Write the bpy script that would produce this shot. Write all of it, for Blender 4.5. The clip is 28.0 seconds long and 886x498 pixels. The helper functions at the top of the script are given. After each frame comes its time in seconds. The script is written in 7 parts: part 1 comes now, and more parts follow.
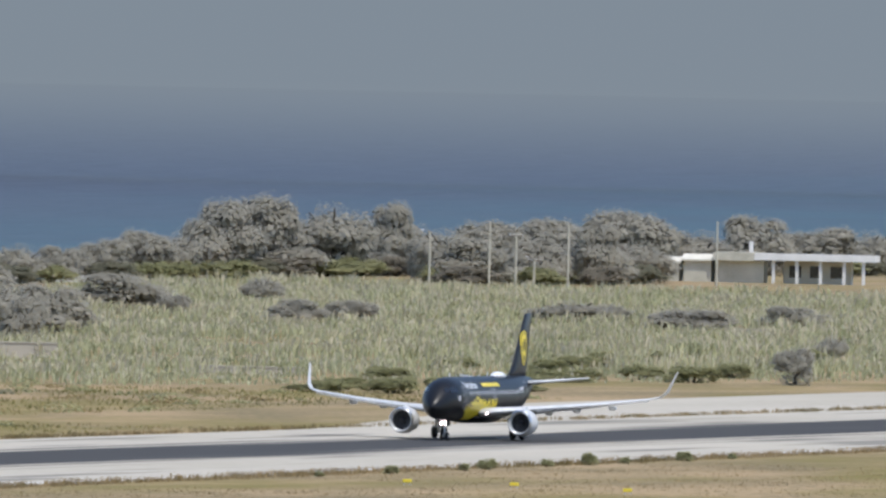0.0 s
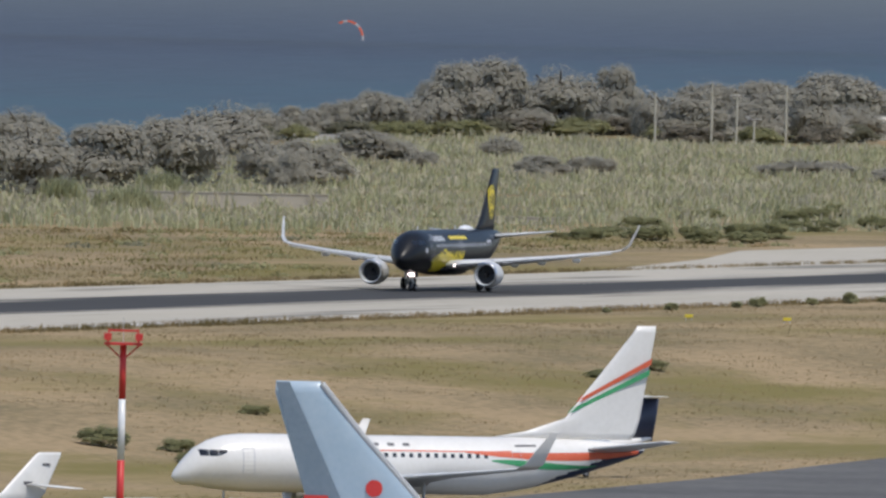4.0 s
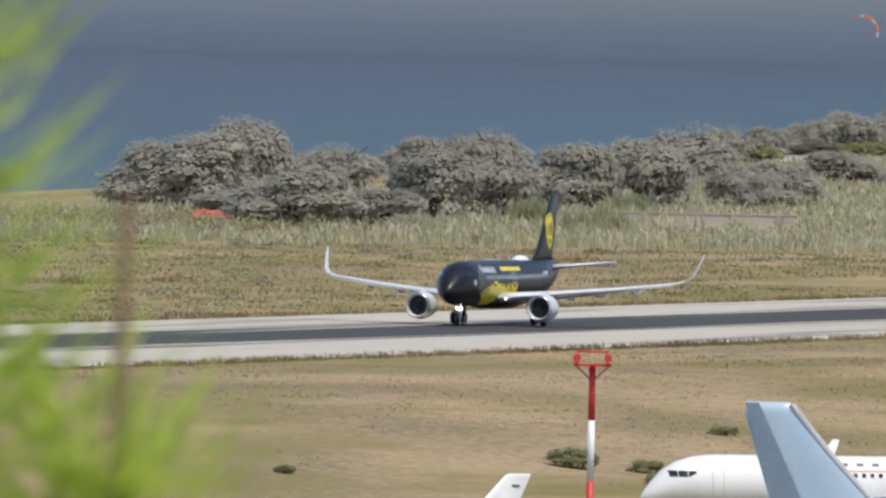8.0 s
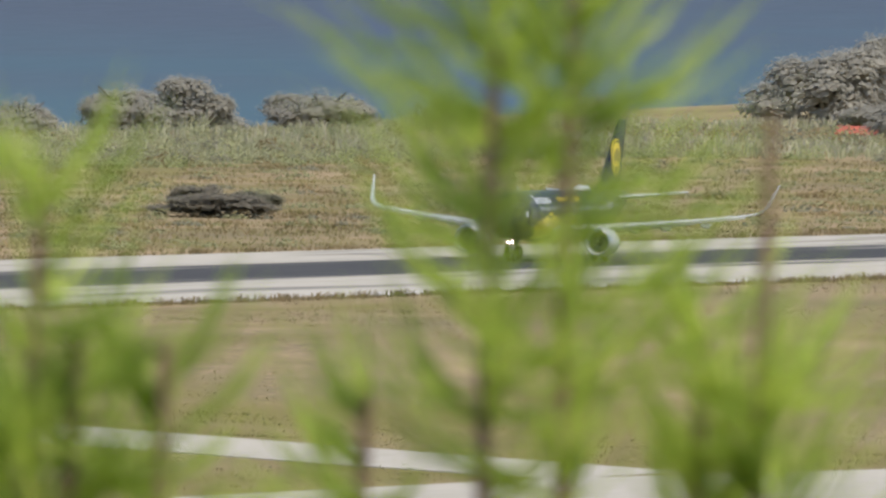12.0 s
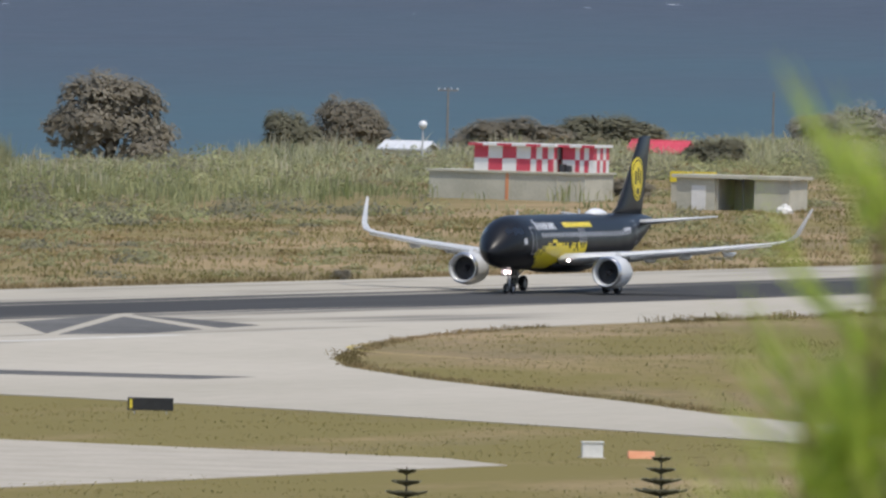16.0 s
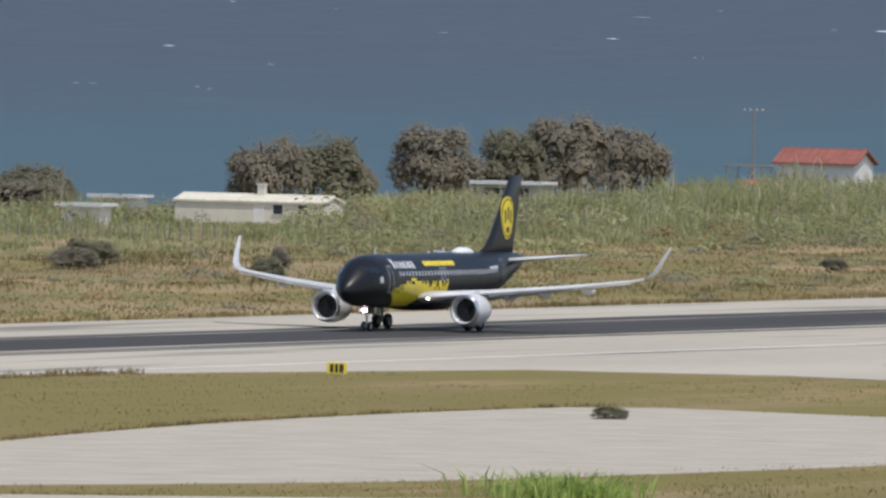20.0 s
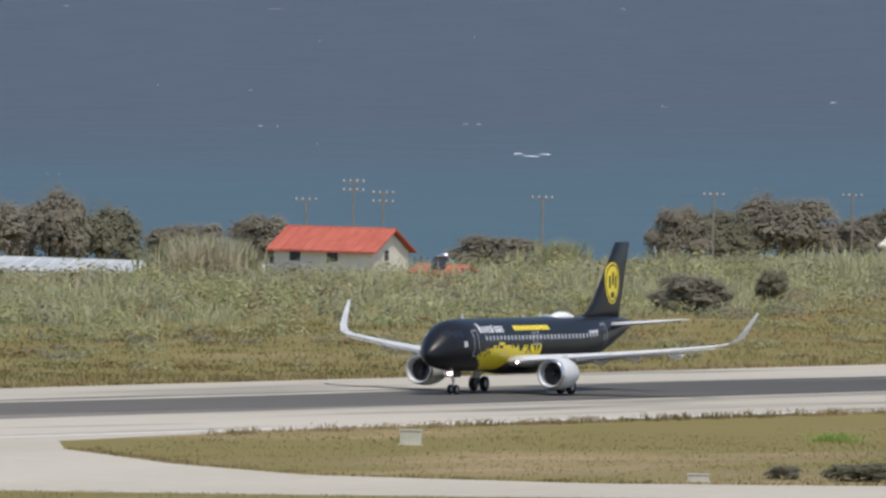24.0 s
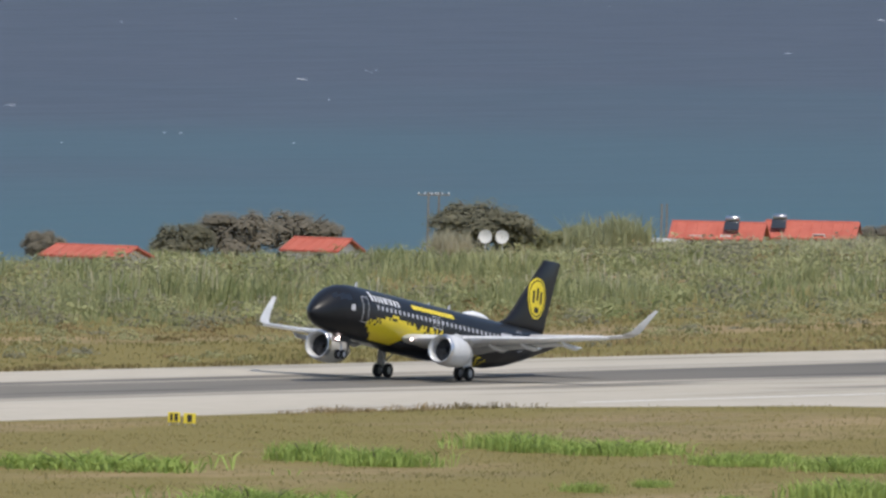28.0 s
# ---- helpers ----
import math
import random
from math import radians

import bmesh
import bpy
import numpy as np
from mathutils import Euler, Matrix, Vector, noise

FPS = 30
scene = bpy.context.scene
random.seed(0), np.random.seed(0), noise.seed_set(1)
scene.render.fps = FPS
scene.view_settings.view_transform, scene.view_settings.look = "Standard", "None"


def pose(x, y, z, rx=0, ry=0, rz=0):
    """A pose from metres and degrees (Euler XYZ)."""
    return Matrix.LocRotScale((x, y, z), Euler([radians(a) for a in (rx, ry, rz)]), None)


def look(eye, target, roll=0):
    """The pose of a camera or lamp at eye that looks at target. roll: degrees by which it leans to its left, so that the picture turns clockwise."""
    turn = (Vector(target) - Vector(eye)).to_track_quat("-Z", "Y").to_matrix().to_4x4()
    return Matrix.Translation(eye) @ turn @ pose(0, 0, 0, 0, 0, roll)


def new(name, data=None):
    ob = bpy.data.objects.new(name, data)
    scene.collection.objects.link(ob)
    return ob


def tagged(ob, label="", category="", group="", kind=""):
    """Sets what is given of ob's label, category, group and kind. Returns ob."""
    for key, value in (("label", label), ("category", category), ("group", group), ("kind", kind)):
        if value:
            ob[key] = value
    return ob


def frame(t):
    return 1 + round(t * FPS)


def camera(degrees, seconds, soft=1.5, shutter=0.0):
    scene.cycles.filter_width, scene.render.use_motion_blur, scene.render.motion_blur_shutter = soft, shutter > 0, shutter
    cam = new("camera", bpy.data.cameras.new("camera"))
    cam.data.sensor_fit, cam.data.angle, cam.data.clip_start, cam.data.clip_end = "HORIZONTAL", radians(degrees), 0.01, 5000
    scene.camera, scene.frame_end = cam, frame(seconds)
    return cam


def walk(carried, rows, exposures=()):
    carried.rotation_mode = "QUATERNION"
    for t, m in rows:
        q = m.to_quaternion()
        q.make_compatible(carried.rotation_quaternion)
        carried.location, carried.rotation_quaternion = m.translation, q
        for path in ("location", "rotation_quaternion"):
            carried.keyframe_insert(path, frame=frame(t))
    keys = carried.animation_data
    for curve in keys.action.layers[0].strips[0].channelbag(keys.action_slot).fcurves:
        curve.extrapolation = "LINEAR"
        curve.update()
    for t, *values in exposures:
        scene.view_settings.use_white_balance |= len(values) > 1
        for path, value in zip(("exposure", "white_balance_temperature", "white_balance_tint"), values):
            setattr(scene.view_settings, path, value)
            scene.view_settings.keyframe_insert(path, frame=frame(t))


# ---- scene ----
# ---- camera ----
K = 0.5  # the place is modelled at one to two: all plan figures below are real metres, things carry this scale
cam = camera(2.0827, 28.0, soft=2.6)
cam.data.dof.use_dof = True
cam.data.dof.focus_distance = 2000 * K
cam.data.dof.aperture_fstop = 140
walk(cam, [
    (0.0, look((91.50, -286.31, 17.30), (1059.41, -35.13, 10.01), 1.25)),
    (0.5, look((73.00, -289.98, 17.30), (1040.79, -38.32, 9.74), 1.29)),
    (1.0, look((54.50, -293.64, 17.30), (1021.87, -40.41, 8.63), 1.27)),
    (1.5, look((36.00, -297.30, 17.30), (1002.90, -42.39, 6.03), 1.25)),
    (2.0, look((17.50, -300.97, 17.30), (984.38, -46.07, 4.51), 1.28)),
    (2.5, look((3.00, -303.84, 17.30), (969.81, -48.69, 4.18), 1.29)),
    (3.0, look((0.00, -304.43, 17.30), (966.64, -48.62, 4.28), 1.30)),
    (3.5, look((0.00, -304.43, 17.30), (966.43, -47.84, 4.34), 1.31)),
    (4.0, look((0.00, -304.43, 17.30), (966.23, -47.07, 4.40), 1.32)),
    (4.5, look((0.00, -304.43, 17.30), (966.02, -46.30, 4.45), 1.33)),
    (5.0, look((0.00, -304.43, 17.30), (965.26, -43.51, 3.45), 1.34)),
    (5.5, look((0.00, -304.43, 17.30), (964.56, -40.86, 4.48), 1.35)),
    (6.0, look((0.00, -304.43, 17.30), (963.94, -38.54, 5.91), 1.29)),
    (6.5, look((0.00, -304.43, 17.30), (963.27, -36.19, 4.89), 1.22)),
    (7.0, look((0.00, -304.43, 17.30), (962.70, -34.15, 4.50), 1.27)),
    (7.5, look((0.00, -304.43, 17.30), (962.01, -31.74, 4.42), 1.21)),
    (8.0, look((0.00, -304.43, 17.30), (961.10, -28.51, 4.84), 1.20)),
    (8.5, look((0.00, -304.43, 17.30), (960.21, -25.37, 6.07), 1.34)),
    (9.0, look((0.00, -304.43, 17.30), (959.74, -23.76, 5.90), 1.29)),
    (9.5, look((0.00, -304.43, 17.30), (959.38, -22.57, 5.72), 1.31)),
    (10.0, look((0.00, -304.43, 17.30), (959.20, -21.99, 4.69), 1.33)),
    (10.5, look((0.00, -304.43, 17.30), (959.83, -24.13, 4.63), 1.36)),
    (11.0, look((0.00, -304.43, 17.30), (958.23, -18.76, 3.62), 1.34)),
    (11.5, look((0.00, -304.43, 17.30), (955.47, -9.68, 2.88), 1.29)),
    (12.0, look((0.00, -304.43, 17.30), (953.44, -3.30, 0.82), 1.28)),
    (12.5, look((0.00, -304.43, 17.30), (951.68, 2.12, -1.23), 1.27)),
    (13.5, look((0.00, -304.43, 17.30), (949.55, 8.77, 1.01), 1.29)),
    (14.5, look((0.00, -304.43, 17.30), (947.36, 15.42, 3.25), 1.32)),
    (15.0, look((0.00, -304.43, 17.30), (945.05, 22.00, -0.77), 1.20)),
    (15.5, look((0.00, -304.43, 17.30), (943.83, 25.49, -0.93), 1.16)),
    (16.0, look((0.00, -304.43, 17.30), (942.49, 29.38, 0.28), 1.33)),
    (16.5, look((-0.18, -304.48, 17.31), (940.35, 34.83, 1.10), 1.18)),
    (17.0, look((-11.89, -308.02, 17.52), (927.59, 34.20, 1.25), 1.35)),
    (17.5, look((-29.71, -313.60, 17.86), (908.52, 32.03, 1.83), 1.36)),
    (18.0, look((-47.81, -319.51, 18.21), (888.72, 30.75, 3.36), 1.36)),
    (18.5, look((-66.12, -325.74, 18.59), (868.75, 28.89, 3.10), 1.30)),
    (19.0, look((-84.55, -332.30, 18.98), (849.00, 25.81, 3.29), 1.44)),
    (19.5, look((-103.00, -339.17, 19.38), (828.81, 23.41, 3.05), 1.31)),
    (20.0, look((-121.36, -346.36, 19.81), (808.22, 21.84, 2.07), 1.22)),
    (20.5, look((-139.53, -353.83, 20.24), (787.55, 20.54, 1.24), 1.19)),
    (21.0, look((-157.43, -361.60, 20.69), (766.65, 20.10, 1.18), 1.33)),
    (21.5, look((-174.99, -369.67, 21.16), (745.86, 19.78, 1.69), 1.28)),
    (22.0, look((-192.16, -378.04, 21.64), (725.19, 19.59, 2.25), 1.27)),
    (22.5, look((-208.90, -386.72, 22.14), (704.79, 19.21, 2.83), 1.25)),
    (23.0, look((-225.21, -395.75, 22.65), (684.69, 18.64, 3.42), 1.23)),
    (23.5, look((-241.05, -405.14, 23.18), (664.88, 17.86, 4.02), 1.22)),
    (24.0, look((-253.19, -413.54, 23.65), (648.18, 19.08, 4.92), 1.30)),
    (24.5, look((-264.07, -421.94, 24.11), (632.91, 19.70, 4.30), 1.34)),
    (25.0, look((-278.89, -432.73, 24.71), (613.73, 17.60, 3.91), 1.26)),
    (25.5, look((-293.37, -444.12, 25.34), (594.26, 15.91, 3.40), 1.29)),
    (26.0, look((-307.41, -456.13, 26.00), (574.90, 13.98, 2.97), 1.33)),
    (26.5, look((-320.87, -468.77, 26.69), (554.69, 13.77, 3.02), 1.30)),
    (27.0, look((-333.64, -482.03, 27.42), (534.65, 13.39, 2.20), 1.34)),
    (27.5, look((-345.57, -495.93, 28.17), (514.68, 13.33, 3.13), 1.28)),
    (28.0, look((-356.55, -510.47, 28.95), (494.04, 14.79, 4.51), 1.23)),
], exposures=((0, 0.3, 6080, 10), (1.2, 0.25, 6100, 10), (2, 0.05, 6220, 10), (5, -0.1, 6270, 10), (6.5, 0.0, 6300, 10), (9, 0.28, 6420, 10), (12, 0.28, 6480, 10), (15, 0.08, 6400, 10), (18, 0.09, 6430, 10), (21, 0.06, 6500, 10), (24, 0.14, 6500, 10), (25.5, 0.06, 6520, 10), (27, 0.07, 6540, 10), (28, 0.16, 6520, 10)))

# ---- world, sun ----
SUN_EL, SUN_AZ = radians(63), radians(-125)  # azimuth counted from +x towards +y
world = bpy.data.worlds.new("sky")
scene.world = world
world.use_nodes = True
_n = world.node_tree.nodes
_bg = _n["Background"]
_sky = _n.new("ShaderNodeTexSky")
_sky.sky_type = 'NISHITA'
_sky.sun_disc = False
_sky.sun_elevation = SUN_EL
_sky.sun_rotation = radians(90) - SUN_AZ
_sky.air_density, _sky.dust_density, _sky.ozone_density = 1.0, 1.0, 4.0
_hz = _n.new("ShaderNodeMix")  # salt haze greys the whole sky a little
_hz.data_type = 'RGBA'
_hz.blend_type = 'MULTIPLY'
_hz.inputs["Factor"].default_value = 1.0
_hz.inputs["B"].default_value = (1.10, 1.0, 0.93, 1)
world.node_tree.links.new(_sky.outputs["Color"], _hz.inputs["A"])
world.node_tree.links.new(_hz.outputs["Result"], _bg.inputs["Color"])
_bg.inputs["Strength"].default_value = 0.15
_sun = bpy.data.lights.new("sun", 'SUN')
_sun.energy, _sun.angle, _sun.color = 3.0, radians(0.6), (1.0, 0.93, 0.825)
sun = new("sun", _sun)
_d = Vector((math.cos(SUN_AZ) * math.cos(SUN_EL), math.sin(SUN_AZ) * math.cos(SUN_EL), math.sin(SUN_EL)))
sun.matrix_world = look(_d * 500, (0, 0, 0))
scene.view_settings.exposure = 0.0


# ---- building helpers ----
def mat(name, c1, c2=None, scale=1.0, rough=0.6, metal=0.0, bump=0.0, fine=8.0, spec=0.5, coat=0.0, detail=5.0, stretch=None, contrast=(0.35, 0.65)):
    """A principled material whose colour wanders between c1 and c2 at two sizes, in the thing's own metres."""
    m = bpy.data.materials.new(name)
    m.use_nodes = True
    nt = m.node_tree
    n, link = nt.nodes, nt.links.new
    b = n["Principled BSDF"]
    b.inputs["Roughness"].default_value = rough
    b.inputs["Metallic"].default_value = metal
    b.inputs["Specular IOR Level"].default_value = spec
    b.inputs["Coat Weight"].default_value = coat
    if c2 is None:
        b.inputs["Base Color"].default_value = (*c1, 1)
        c2 = c1
    tc = n.new("ShaderNodeTexCoord")
    src = tc.outputs["Object"]
    if stretch:
        mp = n.new("ShaderNodeMapping")
        mp.inputs["Scale"].default_value = stretch
        link(src, mp.inputs["Vector"])
        src = mp.outputs["Vector"]
    big = n.new("ShaderNodeTexNoise")
    big.inputs["Scale"].default_value = scale
    big.inputs["Detail"].default_value = detail
    link(src, big.inputs["Vector"])
    small = n.new("ShaderNodeTexNoise")
    small.inputs["Scale"].default_value = scale * fine
    small.inputs["Detail"].default_value = 3
    link(src, small.inputs["Vector"])
    mix = n.new("ShaderNodeMath")
    mix.operation = 'MULTIPLY_ADD'
    mix.inputs[1].default_value = 0.4
    link(small.outputs["Fac"], mix.inputs[0])
    half = n.new("ShaderNodeMath")
    half.operation = 'MULTIPLY'
    half.inputs[1].default_value = 0.6
    link(big.outputs["Fac"], half.inputs[0])
    link(half.outputs[0], mix.inputs[2])
    ramp = n.new("ShaderNodeValToRGB")
    ramp.color_ramp.elements[0].position, ramp.color_ramp.elements[1].position = contrast
    ramp.color_ramp.elements[0].color = (*c1, 1)
    ramp.color_ramp.elements[1].color = (*c2, 1)
    link(mix.outputs[0], ramp.inputs["Fac"])
    link(ramp.outputs["Color"], b.inputs["Base Color"])
    if bump:
        bp = n.new("ShaderNodeBump")
        bp.inputs["Strength"].default_value = bump
        bp.inputs["Distance"].default_value = 0.1
        link(mix.outputs[0], bp.inputs["Height"])
        link(bp.outputs["Normal"], b.inputs["Normal"])
    return m


def leafy(m, share=0.4):
    """Leaves let part of the light through."""
    nt = m.node_tree
    n, link = nt.nodes, nt.links.new
    b = n["Principled BSDF"]
    tr = n.new("ShaderNodeBsdfTranslucent")
    link(b.inputs["Base Color"].links[0].from_socket, tr.inputs["Color"])
    mx = n.new("ShaderNodeMixShader")
    mx.inputs[0].default_value = share
    link(b.outputs[0], mx.inputs[1])
    link(tr.outputs[0], mx.inputs[2])
    link(mx.outputs[0], n["Material Output"].inputs["Surface"])
    return m


def glow(name, colour, strength):
    m = bpy.data.materials.new(name)
    m.use_nodes = True
    b = m.node_tree.nodes["Principled BSDF"]
    b.inputs["Base Color"].default_value = (*colour, 1)
    b.inputs["Emission Color"].default_value = (*colour, 1)
    b.inputs["Emission Strength"].default_value = strength
    return m


def mesh_of(name, bm, *materials, smooth=False):
    me = bpy.data.meshes.new(name)
    bm.to_mesh(me)
    bm.free()
    for m in materials:
        me.materials.append(m)
    if smooth:
        me.polygons.foreach_set("use_smooth", [True] * len(me.polygons))
    return me


def part(name, bm, material, parent, label="", smooth=False):
    """One mesh object under a thing or a part; material may be a list."""
    ms = material if isinstance(material, (list, tuple)) else (material,)
    ob = new(name, bm if isinstance(bm, bpy.types.Mesh) else mesh_of(name, bm, *ms, smooth=smooth))
    ob.parent = parent
    return tagged(ob, label)


def put(ob, x, y, z=0.0, rz=0.0, size=1.0):
    """Stand a top-level object at real metres."""
    ob.location = (x * K, y * K, z * K)
    ob.rotation_euler = (0, 0, radians(rz))
    ob.scale = (K * size,) * 3
    return ob


def spot(x, y, z=0.0, rz=0.0):
    return pose(x * K, y * K, z * K, 0, 0, rz)


def thing(name, label, category, x, y, z=0.0, rz=0.0, group="", kind=""):
    return tagged(put(new(name), x, y, z, rz), label, category, group, kind)


def box(bm, x0, x1, y0, y1, z0, z1, mi=0):
    v = [bm.verts.new((x, y, z)) for z in (z0, z1) for x, y in ((x0, y0), (x1, y0), (x1, y1), (x0, y1))]
    for f in ((3, 2, 1, 0), (4, 5, 6, 7), (0, 1, 5, 4), (1, 2, 6, 5), (2, 3, 7, 6), (3, 0, 4, 7)):
        bm.faces.new([v[i] for i in f]).material_index = mi
    return v


def boxed(*args):
    bm = bmesh.new()
    box(bm, *args)
    return bm


def tube(bm, pts, radii, seg=12, cap=True, mi=0):
    """A round tube through pts with a radius at each."""
    rings = []
    for i, p in enumerate(pts):
        p = Vector(p)
        a = Vector(pts[max(i - 1, 0)])
        b = Vector(pts[min(i + 1, len(pts) - 1)])
        t = (b - a).normalized()
        u = t.orthogonal().normalized() if i == 0 else (u - t * u.dot(t)).normalized()
        w = t.cross(u)
        rings.append([bm.verts.new(p + (u * math.cos(2 * math.pi * k / seg) + w * math.sin(2 * math.pi * k / seg)) * radii[i]) for k in range(seg)])
    for r, s in zip(rings, rings[1:]):
        for k in range(seg):
            bm.faces.new((r[k], r[(k + 1) % seg], s[(k + 1) % seg], s[k])).material_index = mi
    if cap:
        bm.faces.new(rings[0][::-1]).material_index = mi
        bm.faces.new(rings[-1]).material_index = mi
    return bm


def loft(bm, rings, close=True, caps=True, mi=0):
    vs = [[bm.verts.new(p) for p in r] for r in rings]
    n = len(vs[0])
    faces = []
    for r, s in zip(vs, vs[1:]):
        for k in range(n if close else n - 1):
            f = bm.faces.new((r[k], r[(k + 1) % n], s[(k + 1) % n], s[k]))
            f.material_index = mi
            faces.append(f)
    if caps:
        bm.faces.new(vs[0][::-1]).material_index = mi
        bm.faces.new(vs[-1]).material_index = mi
    return faces


def slab(bm, outline, z0, z1, mi=0):
    """A prism over a plan outline (counter-clockwise)."""
    a = [bm.verts.new((x, y, z0)) for x, y in outline]
    b = [bm.verts.new((x, y, z1)) for x, y in outline]
    n = len(a)
    bm.faces.new(a[::-1]).material_index = mi
    bm.faces.new(b).material_index = mi
    for i in range(n):
        bm.faces.new((a[i], a[(i + 1) % n], b[(i + 1) % n], b[i])).material_index = mi


def lerp(x, pts):
    return float(np.interp(x, [p[0] for p in pts], [p[1] for p in pts]))


def smooth01(a, b, x):
    t = min(max((x - a) / (b - a), 0.0), 1.0)
    return t * t * (3 - 2 * t)


# ---- ground, sea, pavement ----
SEA_Z = -6.0


def shore(x):
    return lerp(x, [(-3000, 420), (0, 355), (1000, 345), (2200, 352), (3000, 440), (4600, 705), (6500, 1050)])


def ground_z(x, y):
    z = -5.5 * max(smooth01(1400, 1475, x) * smooth01(-75, -150, y), smooth01(1350, 1420, x) * smooth01(-152, -178, y))
    t = min(max((y - shore(x) + 170) / 185, 0.0), 1.0)
    z += (SEA_Z - 2.0 - z) * t ** 1.4
    # the hillside on which the camera stands
    u = (x * 0.87 + (y + 609) * 0.45)
    z += 30 * (1 - smooth01(-60, 330, u)) * (1 - smooth01(-150, -60, y))
    z += 0.02 * max(-u - 40, 0) * (1 - smooth01(-150, -60, y))
    return z


def ground_material():
    m = mat("dry_grass", (0.185, 0.150, 0.082), (0.365, 0.268, 0.152), scale=0.045, rough=0.95, bump=0.6, fine=30, spec=0.1, stretch=(0.35, 1.0, 1.0), contrast=(0.4, 0.6))
    nt = m.node_tree
    n, link = nt.nodes, nt.links.new
    b = n["Principled BSDF"]
    dry = b.inputs["Base Color"].links[0].from_socket
    tc = n.new("ShaderNodeTexCoord")
    mp = n.new("ShaderNodeMapping")
    mp.inputs["Scale"].default_value = (0.010, 0.036, 0.02)
    link(tc.outputs["Object"], mp.inputs["Vector"])
    no = n.new("ShaderNodeTexNoise")
    no.inputs["Scale"].default_value = 1.0
    no.inputs["Detail"].default_value = 7
    no.inputs["Roughness"].default_value = 0.65
    link(mp.outputs["Vector"], no.inputs["Vector"])
    rp = n.new("ShaderNodeValToRGB")
    rp.color_ramp.elements[0].position, rp.color_ramp.elements[1].position = 0.44, 0.6
    # the western field stays greener
    sep, west, add = n.new("ShaderNodeSeparateXYZ"), n.new("ShaderNodeMapRange"), n.new("ShaderNodeMath")
    link(tc.outputs["Object"], sep.inputs[0])
    west.inputs["From Min"].default_value, west.inputs["From Max"].default_value = 1420, 1760
    west.inputs["To Min"].default_value, west.inputs["To Max"].default_value = 0.10, -0.03
    link(sep.outputs["X"], west.inputs["Value"])
    link(no.outputs["Fac"], add.inputs[0])
    link(west.outputs["Result"], add.inputs[1])
    link(add.outputs[0], rp.inputs["Fac"])
    mx = n.new("ShaderNodeMix")
    mx.data_type = 'RGBA'
    link(rp.outputs["Color"], mx.inputs["Factor"])
    link(dry, mx.inputs["A"])
    mx.inputs["B"].default_value = (0.192, 0.160, 0.058, 1)
    link(mx.outputs["Result"], b.inputs["Base Color"])
    return m


def build_ground():
    xs = list(np.arange(-2400, 600, 100)) + list(np.arange(600, 3000, 25)) + list(np.arange(3000, 7001, 100))
    ys = list(np.arange(-2600, -700, 100)) + list(np.arange(-700, -260, 20)) + list(np.arange(-260, 120, 10)) + list(np.arange(120, 1200, 15)) + [1400, 1800, 2400]
    bm = bmesh.new()
    g = [[bm.verts.new((x, y, ground_z(x, y))) for y in ys] for x in xs]
    for i in range(len(xs) - 1):
        for j in range(len(ys) - 1):
            bm.faces.new((g[i][j], g[i + 1][j], g[i + 1][j + 1], g[i][j + 1]))
    ob = new("ground", mesh_of("ground", bm, ground_material(), smooth=True))
    return tagged(put(ob, 0, 0), "dry yellow and olive grassland of the airfield", "ground", kind="structure")


def sea_material():
    """Deep blue water with wind streaks; over the shallow sand along the shore it turns turquoise."""
    m = mat("sea_water", (0.036, 0.045, 0.064), (0.068, 0.081, 0.104), scale=0.25, rough=0.55, bump=0.5, fine=5, spec=0.25, stretch=(0.14, 1.0, 1), contrast=(0.36, 0.64))
    nt = m.node_tree
    n, link = nt.nodes, nt.links.new
    b = n["Principled BSDF"]
    deep = b.inputs["Base Color"].links[0].from_socket
    tc = n.new("ShaderNodeTexCoord")
    sep = n.new("ShaderNodeSeparateXYZ")
    link(tc.outputs["Object"], sep.inputs[0])
    no = n.new("ShaderNodeTexNoise")
    no.inputs["Scale"].default_value = 0.004
    link(tc.outputs["Object"], no.inputs["Vector"])
    k = n.new("ShaderNodeMath")
    k.operation = 'MULTIPLY_ADD'
    k.inputs[1].default_value = 500.0
    link(no.outputs["Fac"], k.inputs[0])
    link(sep.outputs["Y"], k.inputs[2])
    rp = n.new("ShaderNodeMapRange")
    rp.interpolation_type = 'SMOOTHSTEP'
    rp.inputs["From Min"].default_value, rp.inputs["From Max"].default_value = 1280, 540
    rp.inputs["To Min"].default_value, rp.inputs["To Max"].default_value = 0.0, 0.8
    link(k.outputs[0], rp.inputs["Value"])
    mx = n.new("ShaderNodeMix")
    mx.data_type = 'RGBA'
    link(rp.outputs["Result"], mx.inputs["Factor"])
    link(deep, mx.inputs["A"])
    mx.inputs["B"].default_value = (0.042, 0.101, 0.119, 1)
    link(mx.outputs["Result"], b.inputs["Base Color"])
    return m


def sea_z(r):
    return SEA_Z + 34.6 * smooth01(2500, 10600, r)


